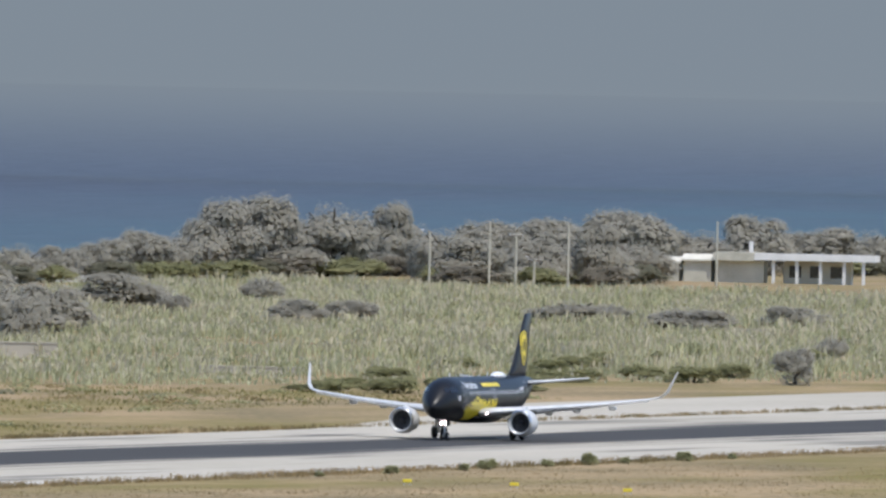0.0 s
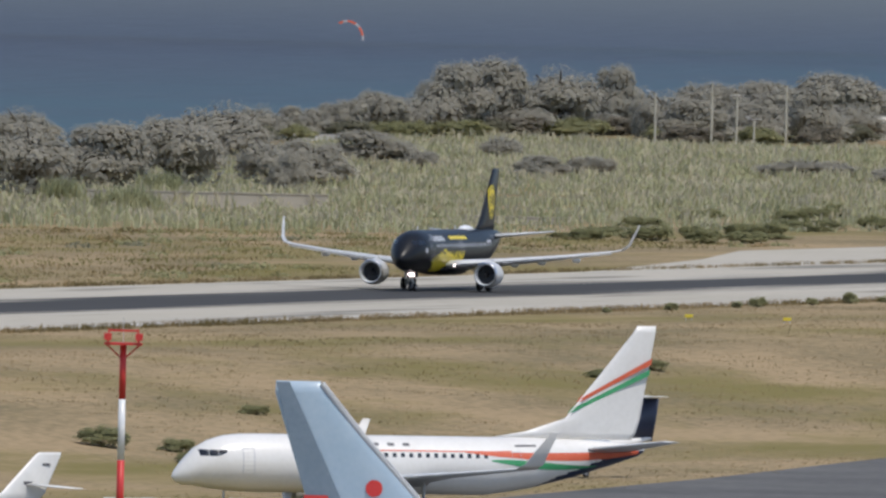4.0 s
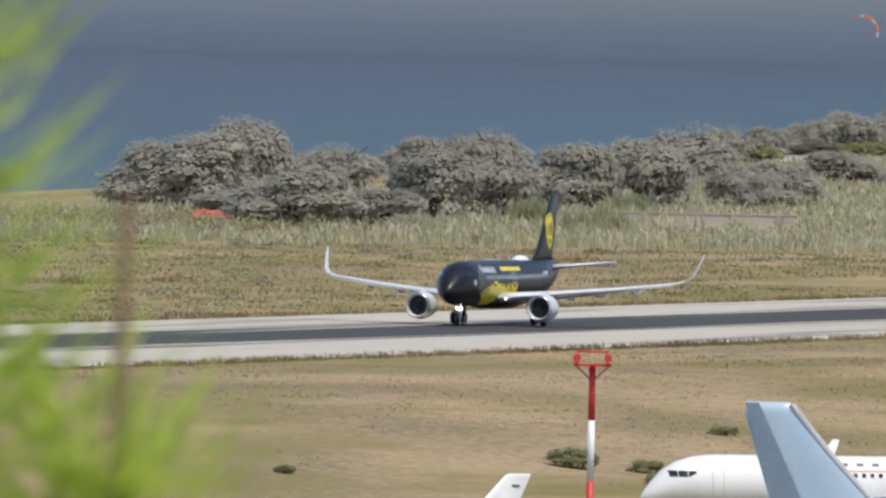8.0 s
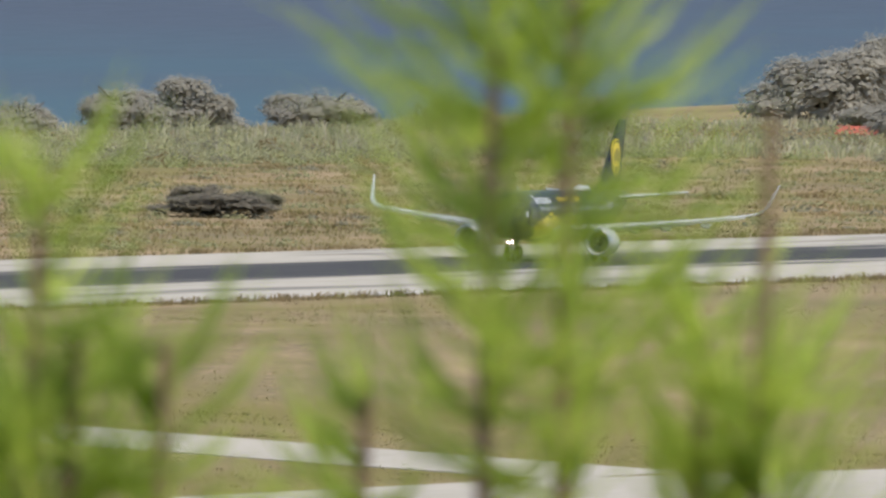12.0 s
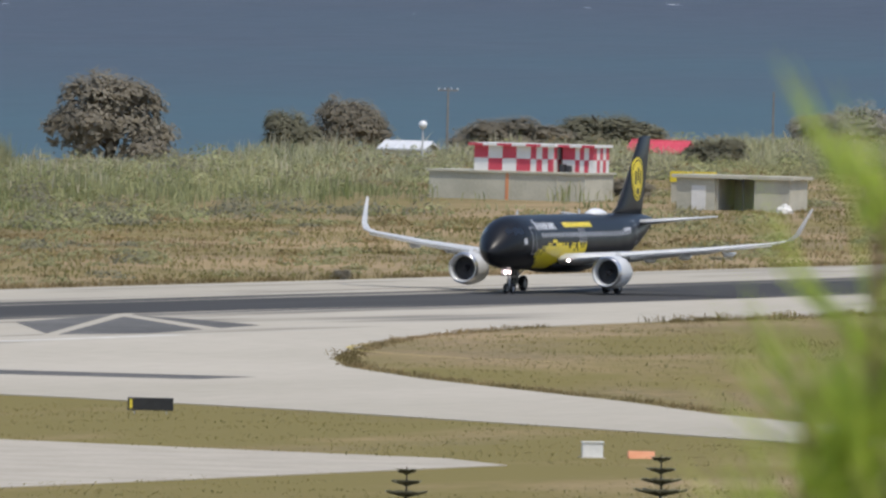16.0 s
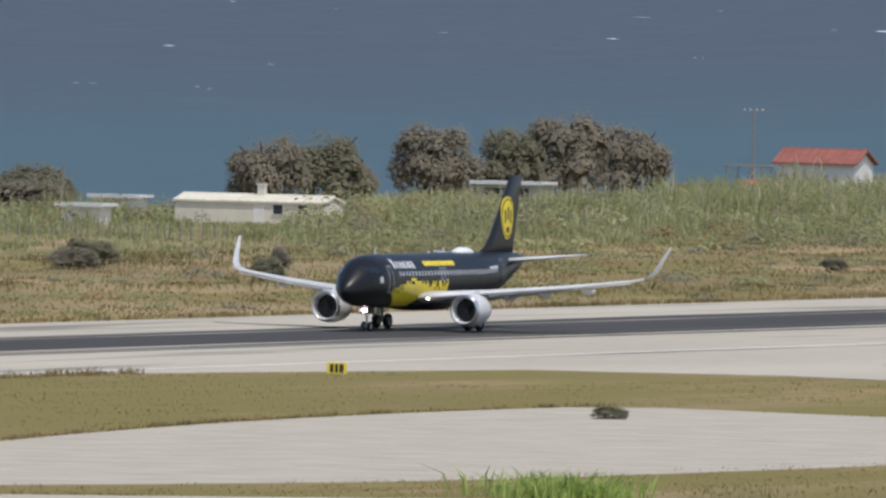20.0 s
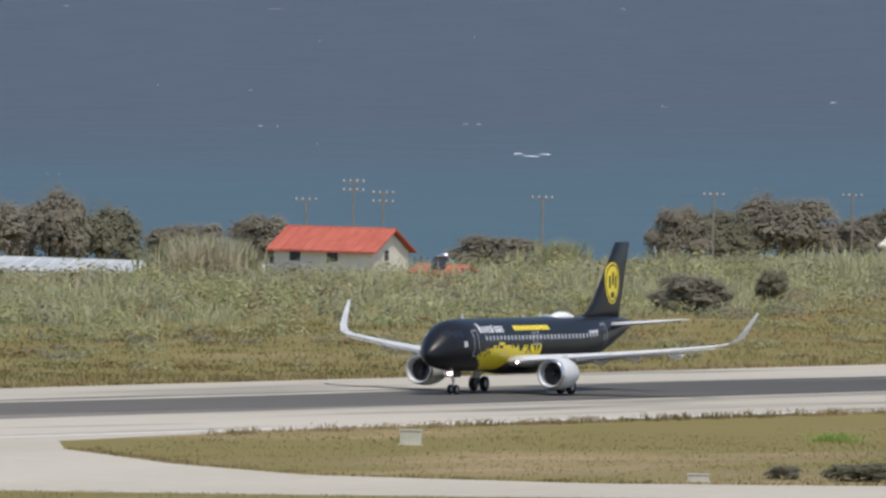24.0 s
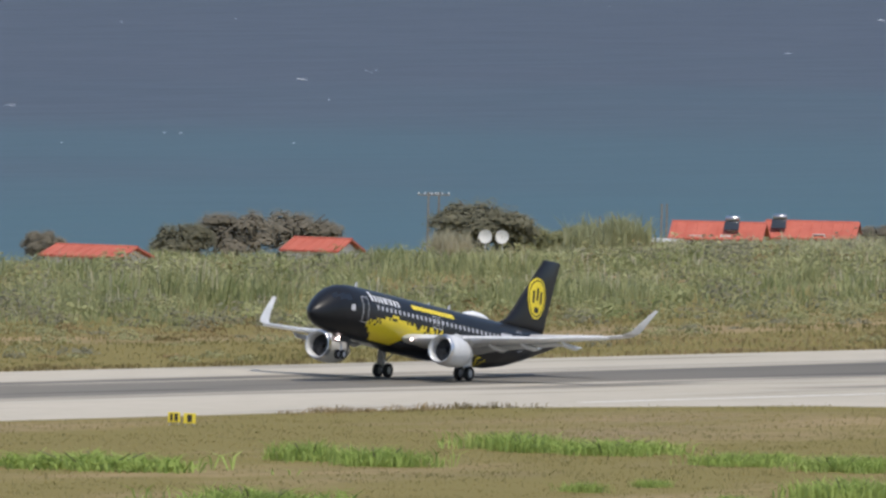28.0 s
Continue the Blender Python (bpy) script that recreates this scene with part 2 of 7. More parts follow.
def build_sea():
    """Open water; past three kilometres the sheet lifts slowly to the eye's level, as the far clip hides the true horizon."""
    m = sea_material()
    bm = bmesh.new()
    c = Vector((0, -609))
    rs = [600, 1200] + list(range(1700, 9501, 130))
    rings = []
    for r in rs:
        ring = []
        for k in range(121):
            a = radians(-40 + 150 * k / 120)
            ring.append(bm.verts.new((c.x + r * math.cos(a), c.y + r * math.sin(a), sea_z(r))))
        rings.append(ring)
    for r, s in zip(rings, rings[1:]):
        for k in range(120):
            bm.faces.new((r[k], s[k], s[k + 1], r[k + 1]))
    ob = new("sea", mesh_of("sea", bm, m, smooth=True))
    return tagged(put(ob, 0, 0), "deep blue choppy sea with turquoise shallows", "sea", kind="structure")


def pavement_material(rubber):
    """Weathered concrete; on the runway tyres have left a long dark streak along the wheel paths."""
    m = mat("runway_concrete" if rubber else "taxiway_concrete", (0.39, 0.356, 0.287), (0.48, 0.44, 0.365), scale=0.035, rough=0.92, bump=0.04, fine=24, spec=0.2, stretch=(0.22, 1, 1))
    if not rubber:
        return m
    nt = m.node_tree
    n, link = nt.nodes, nt.links.new
    b = n["Principled BSDF"]
    base = b.inputs["Base Color"].links[0].from_socket
    tc = n.new("ShaderNodeTexCoord")
    sep = n.new("ShaderNodeSeparateXYZ")
    link(tc.outputs["Object"], sep.inputs[0])
    mp = n.new("ShaderNodeMapping")
    mp.inputs["Scale"].default_value = (0.006, 0.35, 1)
    link(tc.outputs["Object"], mp.inputs["Vector"])
    no = n.new("ShaderNodeTexNoise")
    no.inputs["Scale"].default_value = 1.0
    no.inputs["Detail"].default_value = 5
    link(mp.outputs["Vector"], no.inputs["Vector"])

    def math_node(op, a, c):
        k = n.new("ShaderNodeMath")
        k.operation = op
        for i, v in enumerate((a, c)):
            if isinstance(v, (int, float)):
                k.inputs[i].default_value = v
            else:
                link(v, k.inputs[i])
        return k.outputs[0]
    off = math_node('ABSOLUTE', math_node('ADD', sep.outputs["Y"], 3.0), 0)
    wob = math_node('MULTIPLY', math_node('SUBTRACT', no.outputs["Fac"], 0.5), 24.0)
    d = math_node('ADD', off, wob)
    rp = n.new("ShaderNodeMapRange")
    rp.interpolation_type = 'SMOOTHSTEP'
    rp.inputs["From Min"].default_value, rp.inputs["From Max"].default_value = 13.5, 8.0
    rp.inputs["To Min"].default_value, rp.inputs["To Max"].default_value = 0.0, 0.95
    link(d, rp.inputs["Value"])
    # the streak thins out towards the far end of the landing zone
    fade = n.new("ShaderNodeMapRange")
    fade.inputs["From Min"].default_value, fade.inputs["From Max"].default_value = 800, 1400
    fade.inputs["To Min"].default_value, fade.inputs["To Max"].default_value = 0.62, 1.0
    link(sep.outputs["X"], fade.inputs["Value"])
    mx = n.new("ShaderNodeMix")
    mx.data_type = 'RGBA'
    link(math_node('MULTIPLY', rp.outputs["Result"], fade.outputs["Result"]), mx.inputs["Factor"])
    link(base, mx.inputs["A"])
    mx.inputs["B"].default_value = (0.035, 0.035, 0.037, 1)
    # a second fainter streak
    mp2 = n.new("ShaderNodeMapping")
    mp2.inputs["Scale"].default_value = (0.012, 0.16, 1)
    link(tc.outputs["Object"], mp2.inputs["Vector"])
    no2 = n.new("ShaderNodeTexNoise")
    no2.inputs["Scale"].default_value = 1.0
    link(mp2.outputs["Vector"], no2.inputs["Vector"])
    r2 = n.new("ShaderNodeMapRange")
    r2.inputs["From Min"].default_value, r2.inputs["From Max"].default_value = 0.55, 0.68
    r2.inputs["To Min"].default_value, r2.inputs["To Max"].default_value = 0.0, 0.6
    link(no2.outputs["Fac"], r2.inputs["Value"])
    mx2 = n.new("ShaderNodeMix")
    mx2.data_type = 'RGBA'
    link(r2.outputs["Result"], mx2.inputs["Factor"])
    link(mx.outputs["Result"], mx2.inputs["A"])
    mx2.inputs["B"].default_value = (0.07, 0.068, 0.065, 1)
    link(mx2.outputs["Result"], b.inputs["Base Color"])
    return m


def rounded(outline, rounds=2):
    """Chaikin corner cutting, for the swept edges of taxiways."""
    for _ in range(rounds):
        out = []
        for i, p in enumerate(outline):
            q = outline[(i + 1) % len(outline)]
            out += [(0.75 * p[0] + 0.25 * q[0], 0.75 * p[1] + 0.25 * q[1]), (0.25 * p[0] + 0.75 * q[0], 0.25 * p[1] + 0.75 * q[1])]
        outline = out
    return outline


def flat(name, outline, z, material, label, category, kind="structure", low=None):
    bm = bmesh.new()
    f = bm.faces.new([bm.verts.new((x, y, z)) for x, y in outline])
    f.normal_update()
    if f.normal.z < 0:
        f.normal_flip()
    r = bmesh.ops.extrude_face_region(bm, geom=[f])
    for v in r["geom"]:
        if isinstance(v, bmesh.types.BMVert):
            v.co.z = z
    for v in f.verts:
        v.co.z = z - 0.35
    f.normal_flip()
    bmesh.ops.recalc_face_normals(bm, faces=bm.faces[:])
    bmesh.ops.triangulate(bm, faces=[q for q in bm.faces if len(q.verts) > 4])
    ob = new(name, mesh_of(name, bm, material))
    return tagged(put(ob, 0, 0), label, category, kind=kind)


M_RUNWAY = pavement_material(True)
M_TAXI = pavement_material(False)
M_GRAVEL = mat("pale_gravel", (0.37, 0.335, 0.275), (0.47, 0.43, 0.36), scale=0.2, rough=0.95, bump=0.12, fine=9, spec=0.1)
M_ASPHALT = mat("worn_asphalt", (0.085, 0.083, 0.08), (0.16, 0.155, 0.145), scale=0.05, rough=0.9, bump=0.1, fine=20, spec=0.2)
M_LINE = mat("worn_white_marking", (0.50, 0.49, 0.46), (0.66, 0.65, 0.61), scale=0.3, rough=0.8)
M_YLINE = mat("worn_yellow_marking", (0.42, 0.33, 0.10), (0.5, 0.4, 0.14), scale=0.3, rough=0.8)


def build_pavements():
    flat("runway", [(-600, -40), (4600, -40), (4600, 26), (-600, 26)], 0.05, M_RUNWAY, "pale concrete runway with a long dark rubber streak", "runway")
    flat("runway_turn_pad", [(2440, 26.0), (3300, 26.0), (3300, 62), (2640, 60), (2560, 44)], 0.045, M_TAXI, "pale concrete turning pad beside the runway", "pavement")
    exit_1 = [(1335, -40), (1386, -54), (1391, -72), (1381, -96), (1368, -116), (1345, -143), (1322, -168), (1296, -193), (1278, -212), (1302, -212), (1343, -174), (1374, -146), (1390, -134), (1414, -120), (1437, -104.5), (1456, -92), (1482, -77.5), (1503, -69), (1517, -64.3), (1530, -60.5), (1549, -55), (1578, -47.8), (1620, -41.8), (1662, -40)]
    flat("taxiway_east", exit_1, 0.046, M_TAXI, "curved pale concrete taxiway joining the runway", "taxiway")
    exit_2 = [(880, -40), (914, -51), (938, -86), (961, -112), (985, -133), (1033, -167), (1045, -188), (1050, -200), (1090, -200), (1076, -176), (1058, -158), (1043, -140), (1028, -128), (1008, -112), (1004, -92), (1018, -75), (1043, -54), (1062, -44), (1100, -40)]
    flat("taxiway_west", exit_2, 0.046, M_TAXI, "pale concrete taxiway sweeping off the runway", "taxiway")
    flat("gravel_lot", rounded([(1066, -129.5), (1092, -121.5), (1117, -116.5), (1156, -108), (1190, -102), (1225, -97.5), (1262, -95.5), (1293, -97), (1287, -115), (1279, -137), (1270, -166), (1240, -165), (1200, -164), (1150, -162), (1112, -159), (1093, -154), (1074, -146), (1056, -138)], 1), 0.044, M_GRAVEL, "bare pale gravel lot between strips of grass", "gravel")
    flat("apron_west", [(960, -199.5), (1278, -211), (1340, -222), (1340, -330), (930, -330)], 0.042, M_TAXI, "wide pale concrete apron", "apron")
    for nm, o, z, m, lb in (("edge_line", [(900, -38.0), (1560, -38.0), (1560, -37.1), (900, -37.1)], 0.056, M_LINE, "worn white runway edge line"),
                            ("edge_line", [(1700, -38.0), (2500, -38.0), (2500, -37.1), (1700, -37.1)], 0.056, M_LINE, "worn white runway edge line"),
                            ("tar_patch", [(1584, -16.5), (1619, -11), (1612, -19), (1598, -29.5), (1562, -34.5), (1549, -32)], 0.058, M_ASPHALT, "worn dark asphalt patch on the runway"),
                            ("worn_stripe", [(1546, -32.6), (1549, -32.6), (1625, -10.3), (1621, -10.3)], 0.064, M_TAXI, "worn pale stripe across the asphalt patch"),
                            ("worn_stripe", [(1578, -32.8), (1582, -32.8), (1619, -12.2), (1616, -12.2)], 0.066, M_TAXI, "worn pale stripe across the asphalt patch"),
                            ("tar_patch", [(1432, -64), (1445, -66), (1447, -84), (1436, -84)], 0.052, M_ASPHALT, "dark tar patch on the taxiway")):
        tagged(flat(nm, o, z, m, lb, "marking"), kind="structure")
    bm = bmesh.new()
    pts = [(1560 - 46 * math.cos(a), -84 + 30 * math.sin(a)) for a in np.linspace(0.1, 1.4, 24)]
    for (x0, y0), (x1, y1) in zip(pts, pts[1:]):
        n_ = Vector((y0 - y1, x1 - x0)).normalized() * 0.25
        bm.faces.new([bm.verts.new(p) for p in ((x0 - n_.x, y0 - n_.y, 0.056), (x1 - n_.x, y1 - n_.y, 0.056), (x1 + n_.x, y1 + n_.y, 0.056), (x0 + n_.x, y0 + n_.y, 0.056))])
    tagged(put(new("taxi_line", mesh_of("taxi_line", bm, M_YLINE)), 0, 0), "curved faded yellow taxi line", "marking", kind="structure")
    # the lower apron where the parked aircraft stand
    flat("apron_east", [(1440, -176), (1600, -171), (1760, -161), (1880, -150), (2100, -132), (2250, -128), (2250, -260), (1440, -260)], -5.44, M_ASPHALT, "grey asphalt apron under the parked aircraft", "apron")


def build_whitecaps():
    """Small breaking crests strewn over the water."""
    m = mat("sea_foam", (0.62, 0.66, 0.68), (0.80, 0.82, 0.83), scale=0.5, rough=0.8)
    rng = np.random.default_rng(3)
    bm = bmesh.new()
    for _ in range(520):
        a = radians(rng.uniform(11, 38))
        r = 1500 + 4500 * rng.random() ** 0.9
        x, y = r * math.cos(a), -609 + r * math.sin(a)
        if y < shore(x) + 260:
            continue
        w = (0.2 + 1.5 * rng.random() ** 2.5) * (0.5 + r / 6000)
        h = rng.uniform(0.05, 0.15)
        z = sea_z(r) + 0.05
        t = Vector((math.sin(a), -math.cos(a), 0))
        o = Vector((x, y, z))
        for q in range(1 + int(rng.random() * 1.6)):
            c = o + t * rng.uniform(-1.6, 1.6) * w * q + Vector((rng.uniform(-2, 2), rng.uniform(-2, 2), 0)) * q
            ww = w * rng.uniform(0.4, 1.0)
            v = [bm.verts.new(p) for p in (c - t * ww, c - t * ww * 0.3 + Vector((0, 0, h)), c + t * ww * 0.4 + Vector((0, 0, h * 0.8)), c + t * ww, c + Vector((0.7, 0.4, 0)), c + Vector((-0.7, -0.4, 0)))]
            bm.faces.new((v[0], v[5], v[3], v[2], v[1]))
            bm.faces.new((v[1], v[2], v[3], v[4], v[0]))
    ob = new("whitecaps", mesh_of("whitecaps", bm, m))
    tagged(put(ob, 0, 0), "scattered white breaking wave crests", "waves", kind="stuff")


def build_haze():
    """The pale haze over the horizon, painted as a plain far backdrop of glowing sheets that fades into the sea."""
    m = bpy.data.materials.new("painted_haze_glow")
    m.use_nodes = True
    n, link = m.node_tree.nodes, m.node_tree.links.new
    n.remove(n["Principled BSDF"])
    # emission paints the haze, transparency thins it out towards the water
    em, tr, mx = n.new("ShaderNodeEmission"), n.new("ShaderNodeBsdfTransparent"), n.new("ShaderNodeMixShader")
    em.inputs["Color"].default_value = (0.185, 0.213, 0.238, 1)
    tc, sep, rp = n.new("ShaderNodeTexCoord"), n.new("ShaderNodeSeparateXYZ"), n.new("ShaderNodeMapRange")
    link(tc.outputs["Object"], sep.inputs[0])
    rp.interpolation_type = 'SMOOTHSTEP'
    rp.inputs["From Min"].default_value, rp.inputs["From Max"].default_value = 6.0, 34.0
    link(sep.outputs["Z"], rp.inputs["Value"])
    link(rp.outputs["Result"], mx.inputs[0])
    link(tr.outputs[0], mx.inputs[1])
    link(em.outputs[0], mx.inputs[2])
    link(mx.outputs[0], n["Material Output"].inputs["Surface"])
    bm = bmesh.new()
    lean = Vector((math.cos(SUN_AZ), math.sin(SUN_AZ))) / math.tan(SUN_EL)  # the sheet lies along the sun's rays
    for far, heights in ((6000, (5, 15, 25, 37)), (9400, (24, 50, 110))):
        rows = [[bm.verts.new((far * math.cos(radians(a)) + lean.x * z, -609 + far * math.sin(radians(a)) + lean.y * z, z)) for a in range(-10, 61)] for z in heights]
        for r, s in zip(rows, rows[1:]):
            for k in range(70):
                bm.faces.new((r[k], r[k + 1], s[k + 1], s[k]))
    tagged(put(new("backdrop", mesh_of("backdrop", bm, m)), 0, 0), "pale grey glowing backdrop that paints haze along the sea horizon", "sky", kind="structure")


ground = build_ground()
build_haze()
sea = build_sea()
build_whitecaps()
build_pavements()


# ---- the airliner that takes off ----
M_BLACK = mat("black_gloss_paint", (0.008, 0.009, 0.011), (0.012, 0.013, 0.016), scale=0.6, rough=0.36, spec=0.28)
M_YELLOW = mat("yellow_paint", (0.72, 0.56, 0.02), (0.78, 0.62, 0.03), scale=0.8, rough=0.35)
M_WHITE = mat("white_gloss_paint", (0.74, 0.75, 0.76), (0.80, 0.80, 0.80), scale=0.5, rough=0.3, coat=0.2)
M_WING = mat("light_grey_wing_paint", (0.52, 0.53, 0.54), (0.62, 0.63, 0.63), scale=0.7, rough=0.4)
M_METAL = mat("bare_metal", (0.55, 0.55, 0.56), (0.66, 0.66, 0.67), scale=2, rough=0.28, metal=1.0)
M_TYRE = mat("tyre_rubber", (0.012, 0.012, 0.012), (0.025, 0.025, 0.025), scale=6, rough=0.9)
M_DARK = mat("dark_engine_inside", (0.02, 0.02, 0.022), (0.05, 0.05, 0.055), scale=4, rough=0.5)
M_GLASS = mat("cockpit_glass", (0.01, 0.012, 0.015), rough=0.08, spec=0.8)
M_STRUT = mat("gear_grey_paint", (0.42, 0.43, 0.44), (0.55, 0.55, 0.55), scale=3, rough=0.45)
M_PALE = mat("pale_line_paint", (0.42, 0.43, 0.45), (0.5, 0.5, 0.52), scale=3, rough=0.5)
M_RED = mat("red_paint", (0.55, 0.03, 0.03), (0.62, 0.05, 0.04), scale=2, rough=0.5)
M_LAMP = glow("landing_light", (1.0, 0.80, 0.78), 9.0)
M_BEACON = glow("red_light", (1.0, 0.12, 0.10), 6.0)


def airfoil(le, chord, thick, n=9, twist=0.0):
    """Section points in the x-z plane; le is the leading edge, x forward."""
    up, dn = [], []
    for i in range(n):
        s = 0.5 - 0.5 * math.cos(math.pi * i / (n - 1))
        h = 2.97 * thick * (math.sqrt(s) * 1.0 - 0.43 * s - 1.25 * s * s + 1.0 * s ** 3 - 0.32 * s ** 4) * chord * 0.55
        x = le[0] - s * chord
        z = le[2] - twist * s * chord
        up.append((x, le[1], z + max(h, 0.008) * 1.15))
        dn.append((x, le[1], z - max(h, 0.008) * 0.85))
    return up + dn[::-1]


def fuselage_section(x, table):
    """Centre height, half width and half height at a distance x behind the nose."""
    xs = [r[0] for r in table]
    return [float(np.interp(x, xs, [r[i] for r in table])) for i in (1, 2, 3)]


def wheel(name, r, w, at, parent, label="black tyre on a grey rim"):
    x, y, z = at
    bm = bmesh.new()
    prof = [(r * 0.55, -w * 0.42), (r * 0.86, -w * 0.5), (r * 0.97, -w * 0.38), (r, 0), (r * 0.97, w * 0.38), (r * 0.86, w * 0.5), (r * 0.55, w * 0.42)]
    n = 24
    rings = [[(x + q * math.cos(2 * math.pi * k / n), y + o, z + q * math.sin(2 * math.pi * k / n)) for q, o in prof] for k in range(n)]
    loft(bm, rings + [rings[0]], close=False, caps=False)
    ty = part("tyre", bm, M_TYRE, parent, label, smooth=True)
    bm = bmesh.new()
    tube(bm, [(x, y - w * 0.40, z), (x, y - w * 0.30, z), (x, y + w * 0.30, z), (x, y + w * 0.40, z)], [r * 0.3, r * 0.57, r * 0.57, r * 0.3], 20)
    part("rim", bm, M_STRUT, ty, smooth=False)
    return ty


A320_BODY = [(0, 3.16, 0.02, 0.02), (0.15, 3.17, 0.32, 0.34), (0.5, 3.22, 0.66, 0.70), (1.0, 3.34, 0.98, 1.02), (1.7, 3.52, 1.30, 1.38), (2.6, 3.71, 1.60, 1.72),
             (3.6, 3.82, 1.82, 1.94), (4.8, 3.85, 1.94, 2.05), (6.0, 3.86, 1.975, 2.07), (24.0, 3.86, 1.975, 2.07), (26.5, 3.95, 1.93, 1.98), (29.0, 4.18, 1.74, 1.75),
             (31.5, 4.52, 1.42, 1.40), (33.5, 4.82, 1.08, 1.06), (35.5, 5.08, 0.68, 0.70), (37.0, 5.24, 0.32, 0.36), (37.55, 5.28, 0.12, 0.14)]


def skin(x, a, table, off=0.0, nose=17.7):
    """A point of the fuselage skin: x behind the nose, a radians up from the left side (y > 0)."""
    c, w, h = fuselage_section(x, table)
    return Vector((nose - x, (w + off) * math.cos(a), c + (h + off) * math.sin(a)))


def skin_patch(x0, x1, a0, a1, table, off, nose=17.7, nx=2, na=2, side=1):
    bm = bmesh.new()
    rings = []
    for i in range(nx + 1):
        x = x0 + (x1 - x0) * i / nx
        r = [skin(x, a0 + (a1 - a0) * k / na, table, off, nose) for k in range(na + 1)]
        rings.append([(p.x, p.y * side, p.z) for p in r])
    loft(bm, rings, close=False, caps=False)
    return bm


def pane_patch(x0, x1, z0, z1, table, off, nose, side=1, slant=0.0):
    """A glazed pane on the skin between two level lines."""
    bm = bmesh.new()
    rings = []
    for i in range(5):
        x = x0 + (x1 - x0) * i / 4
        c, w, h = fuselage_section(x, table)
        lo, hi = (math.asin(min(max((z - c) / h, -1), 0.98)) for z in (z0 + slant * i / 4, z1))
        r = [skin(x, lo + (hi - lo) * k / 3, table, off, nose) for k in range(4)]
        rings.append([(p.x, p.y * side, p.z) for p in r])
    loft(bm, rings, close=False, caps=False)
    return bm


def build_body(table, materials, paint, parent, nose, steps, around=56):
    bm = bmesh.new()
    rings = []
    for x in steps:
        rings.append([skin(x, 2 * math.pi * k / around, table, 0, nose) for k in range(around)])
    fs = loft(bm, rings)
    for f in fs:
        c = f.calc_center_median()
        f.material_index = paint(nose - c.x, c.y, c.z)
    return part("fuselage", bm, materials, parent, "", smooth=True)


def build_wing(parent, side, stations, material, name="wing", label="", n=9):
    bm = bmesh.new()
    rings = [airfoil((x, y * side, z), c, th, n, tw) for x, y, z, c, th, tw in stations]
    if side < 0:
        rings = [r[::-1] for r in rings]
    loft(bm, rings)
    return part(name, bm, material, parent, label, smooth=True)


def build_nacelle(parent, at, length, r, material, name="engine", core=True):
    """A fan engine: cowl with a rounded lip, dark intake with fan blades and spinner, core nozzle; axis along x."""
    x, y, z = at
    n = 32
    prof = [(-0.9, r * 0.82), (-0.35, r * 0.83), (-0.08, r * 0.88), (0, r * 0.94), (-0.06, r * 1.0), (-0.3, r * 1.06), (-0.9, r * 1.12), (-1.8, r * 1.13), (-2.7, r * 1.04), (-length * 0.78, r * 0.86), (-length * 0.78, r * 0.80)]
    bm = bmesh.new()
    loft(bm, [[(x + px, y + pr * math.cos(2 * math.pi * k / n), z + pr * math.sin(2 * math.pi * k / n)) for k in range(n)] for px, pr in prof], caps=False)
    cowl = part(name, bm, material, parent, "", smooth=True)
    bm = bmesh.new()
    lip = [(-0.36, r * 0.835), (-0.08, r * 0.885), (0.012, r * 0.94), (-0.06, r * 1.01), (-0.3, r * 1.068)]
    loft(bm, [[(x + px, y + pr * math.cos(2 * math.pi * k / n), z + pr * math.sin(2 * math.pi * k / n)) for k in range(n)] for px, pr in lip], caps=False)
    part("intake_lip", bm, M_METAL, cowl, "bare metal intake lip", smooth=True)
    bm = bmesh.new()
    tube(bm, [(x - 0.95, y, z), (x - 0.99, y, z)], [r * 0.83, r * 0.83], n)
    part("fan_disc", bm, M_DARK, cowl, "dark fan disc")
    for k in range(18):
        a = 2 * math.pi * k / 18
        u, w = Vector((0, math.cos(a), math.sin(a))), Vector((0, -math.sin(a), math.cos(a)))
        o = Vector((x - 0.85, y, z))
        q = [o + u * r * 0.22 - w * 0.03, o + u * r * 0.8 - w * 0.07, o + u * r * 0.8 + w * 0.05 + Vector((-0.08, 0, 0)), o + u * r * 0.22 + w * 0.03 + Vector((-0.05, 0, 0))]
        bm = bmesh.new()
        bm.faces.new([bm.verts.new(p) for p in q])
        part("fan_blade", bm, M_DARK, cowl)
    bm = bmesh.new()
    tube(bm, [(x - 0.5, y, z), (x - 0.62, y, z), (x - 0.9, y, z)], [0.03, r * 0.13, r * 0.24], 16)
    part("spinner", bm, M_DARK, cowl, "black spinner", smooth=True)
    if core:
        bm = bmesh.new()
        tube(bm, [(x - length * 0.7, y, z), (x - length * 0.86, y, z), (x - length, y, z), (x - length * 1.12, y, z)], [r * 0.66, r * 0.55, r * 0.4, r * 0.08], 20)
        part("exhaust_core", bm, M_METAL, cowl, "bare metal exhaust", smooth=True)
    return cowl


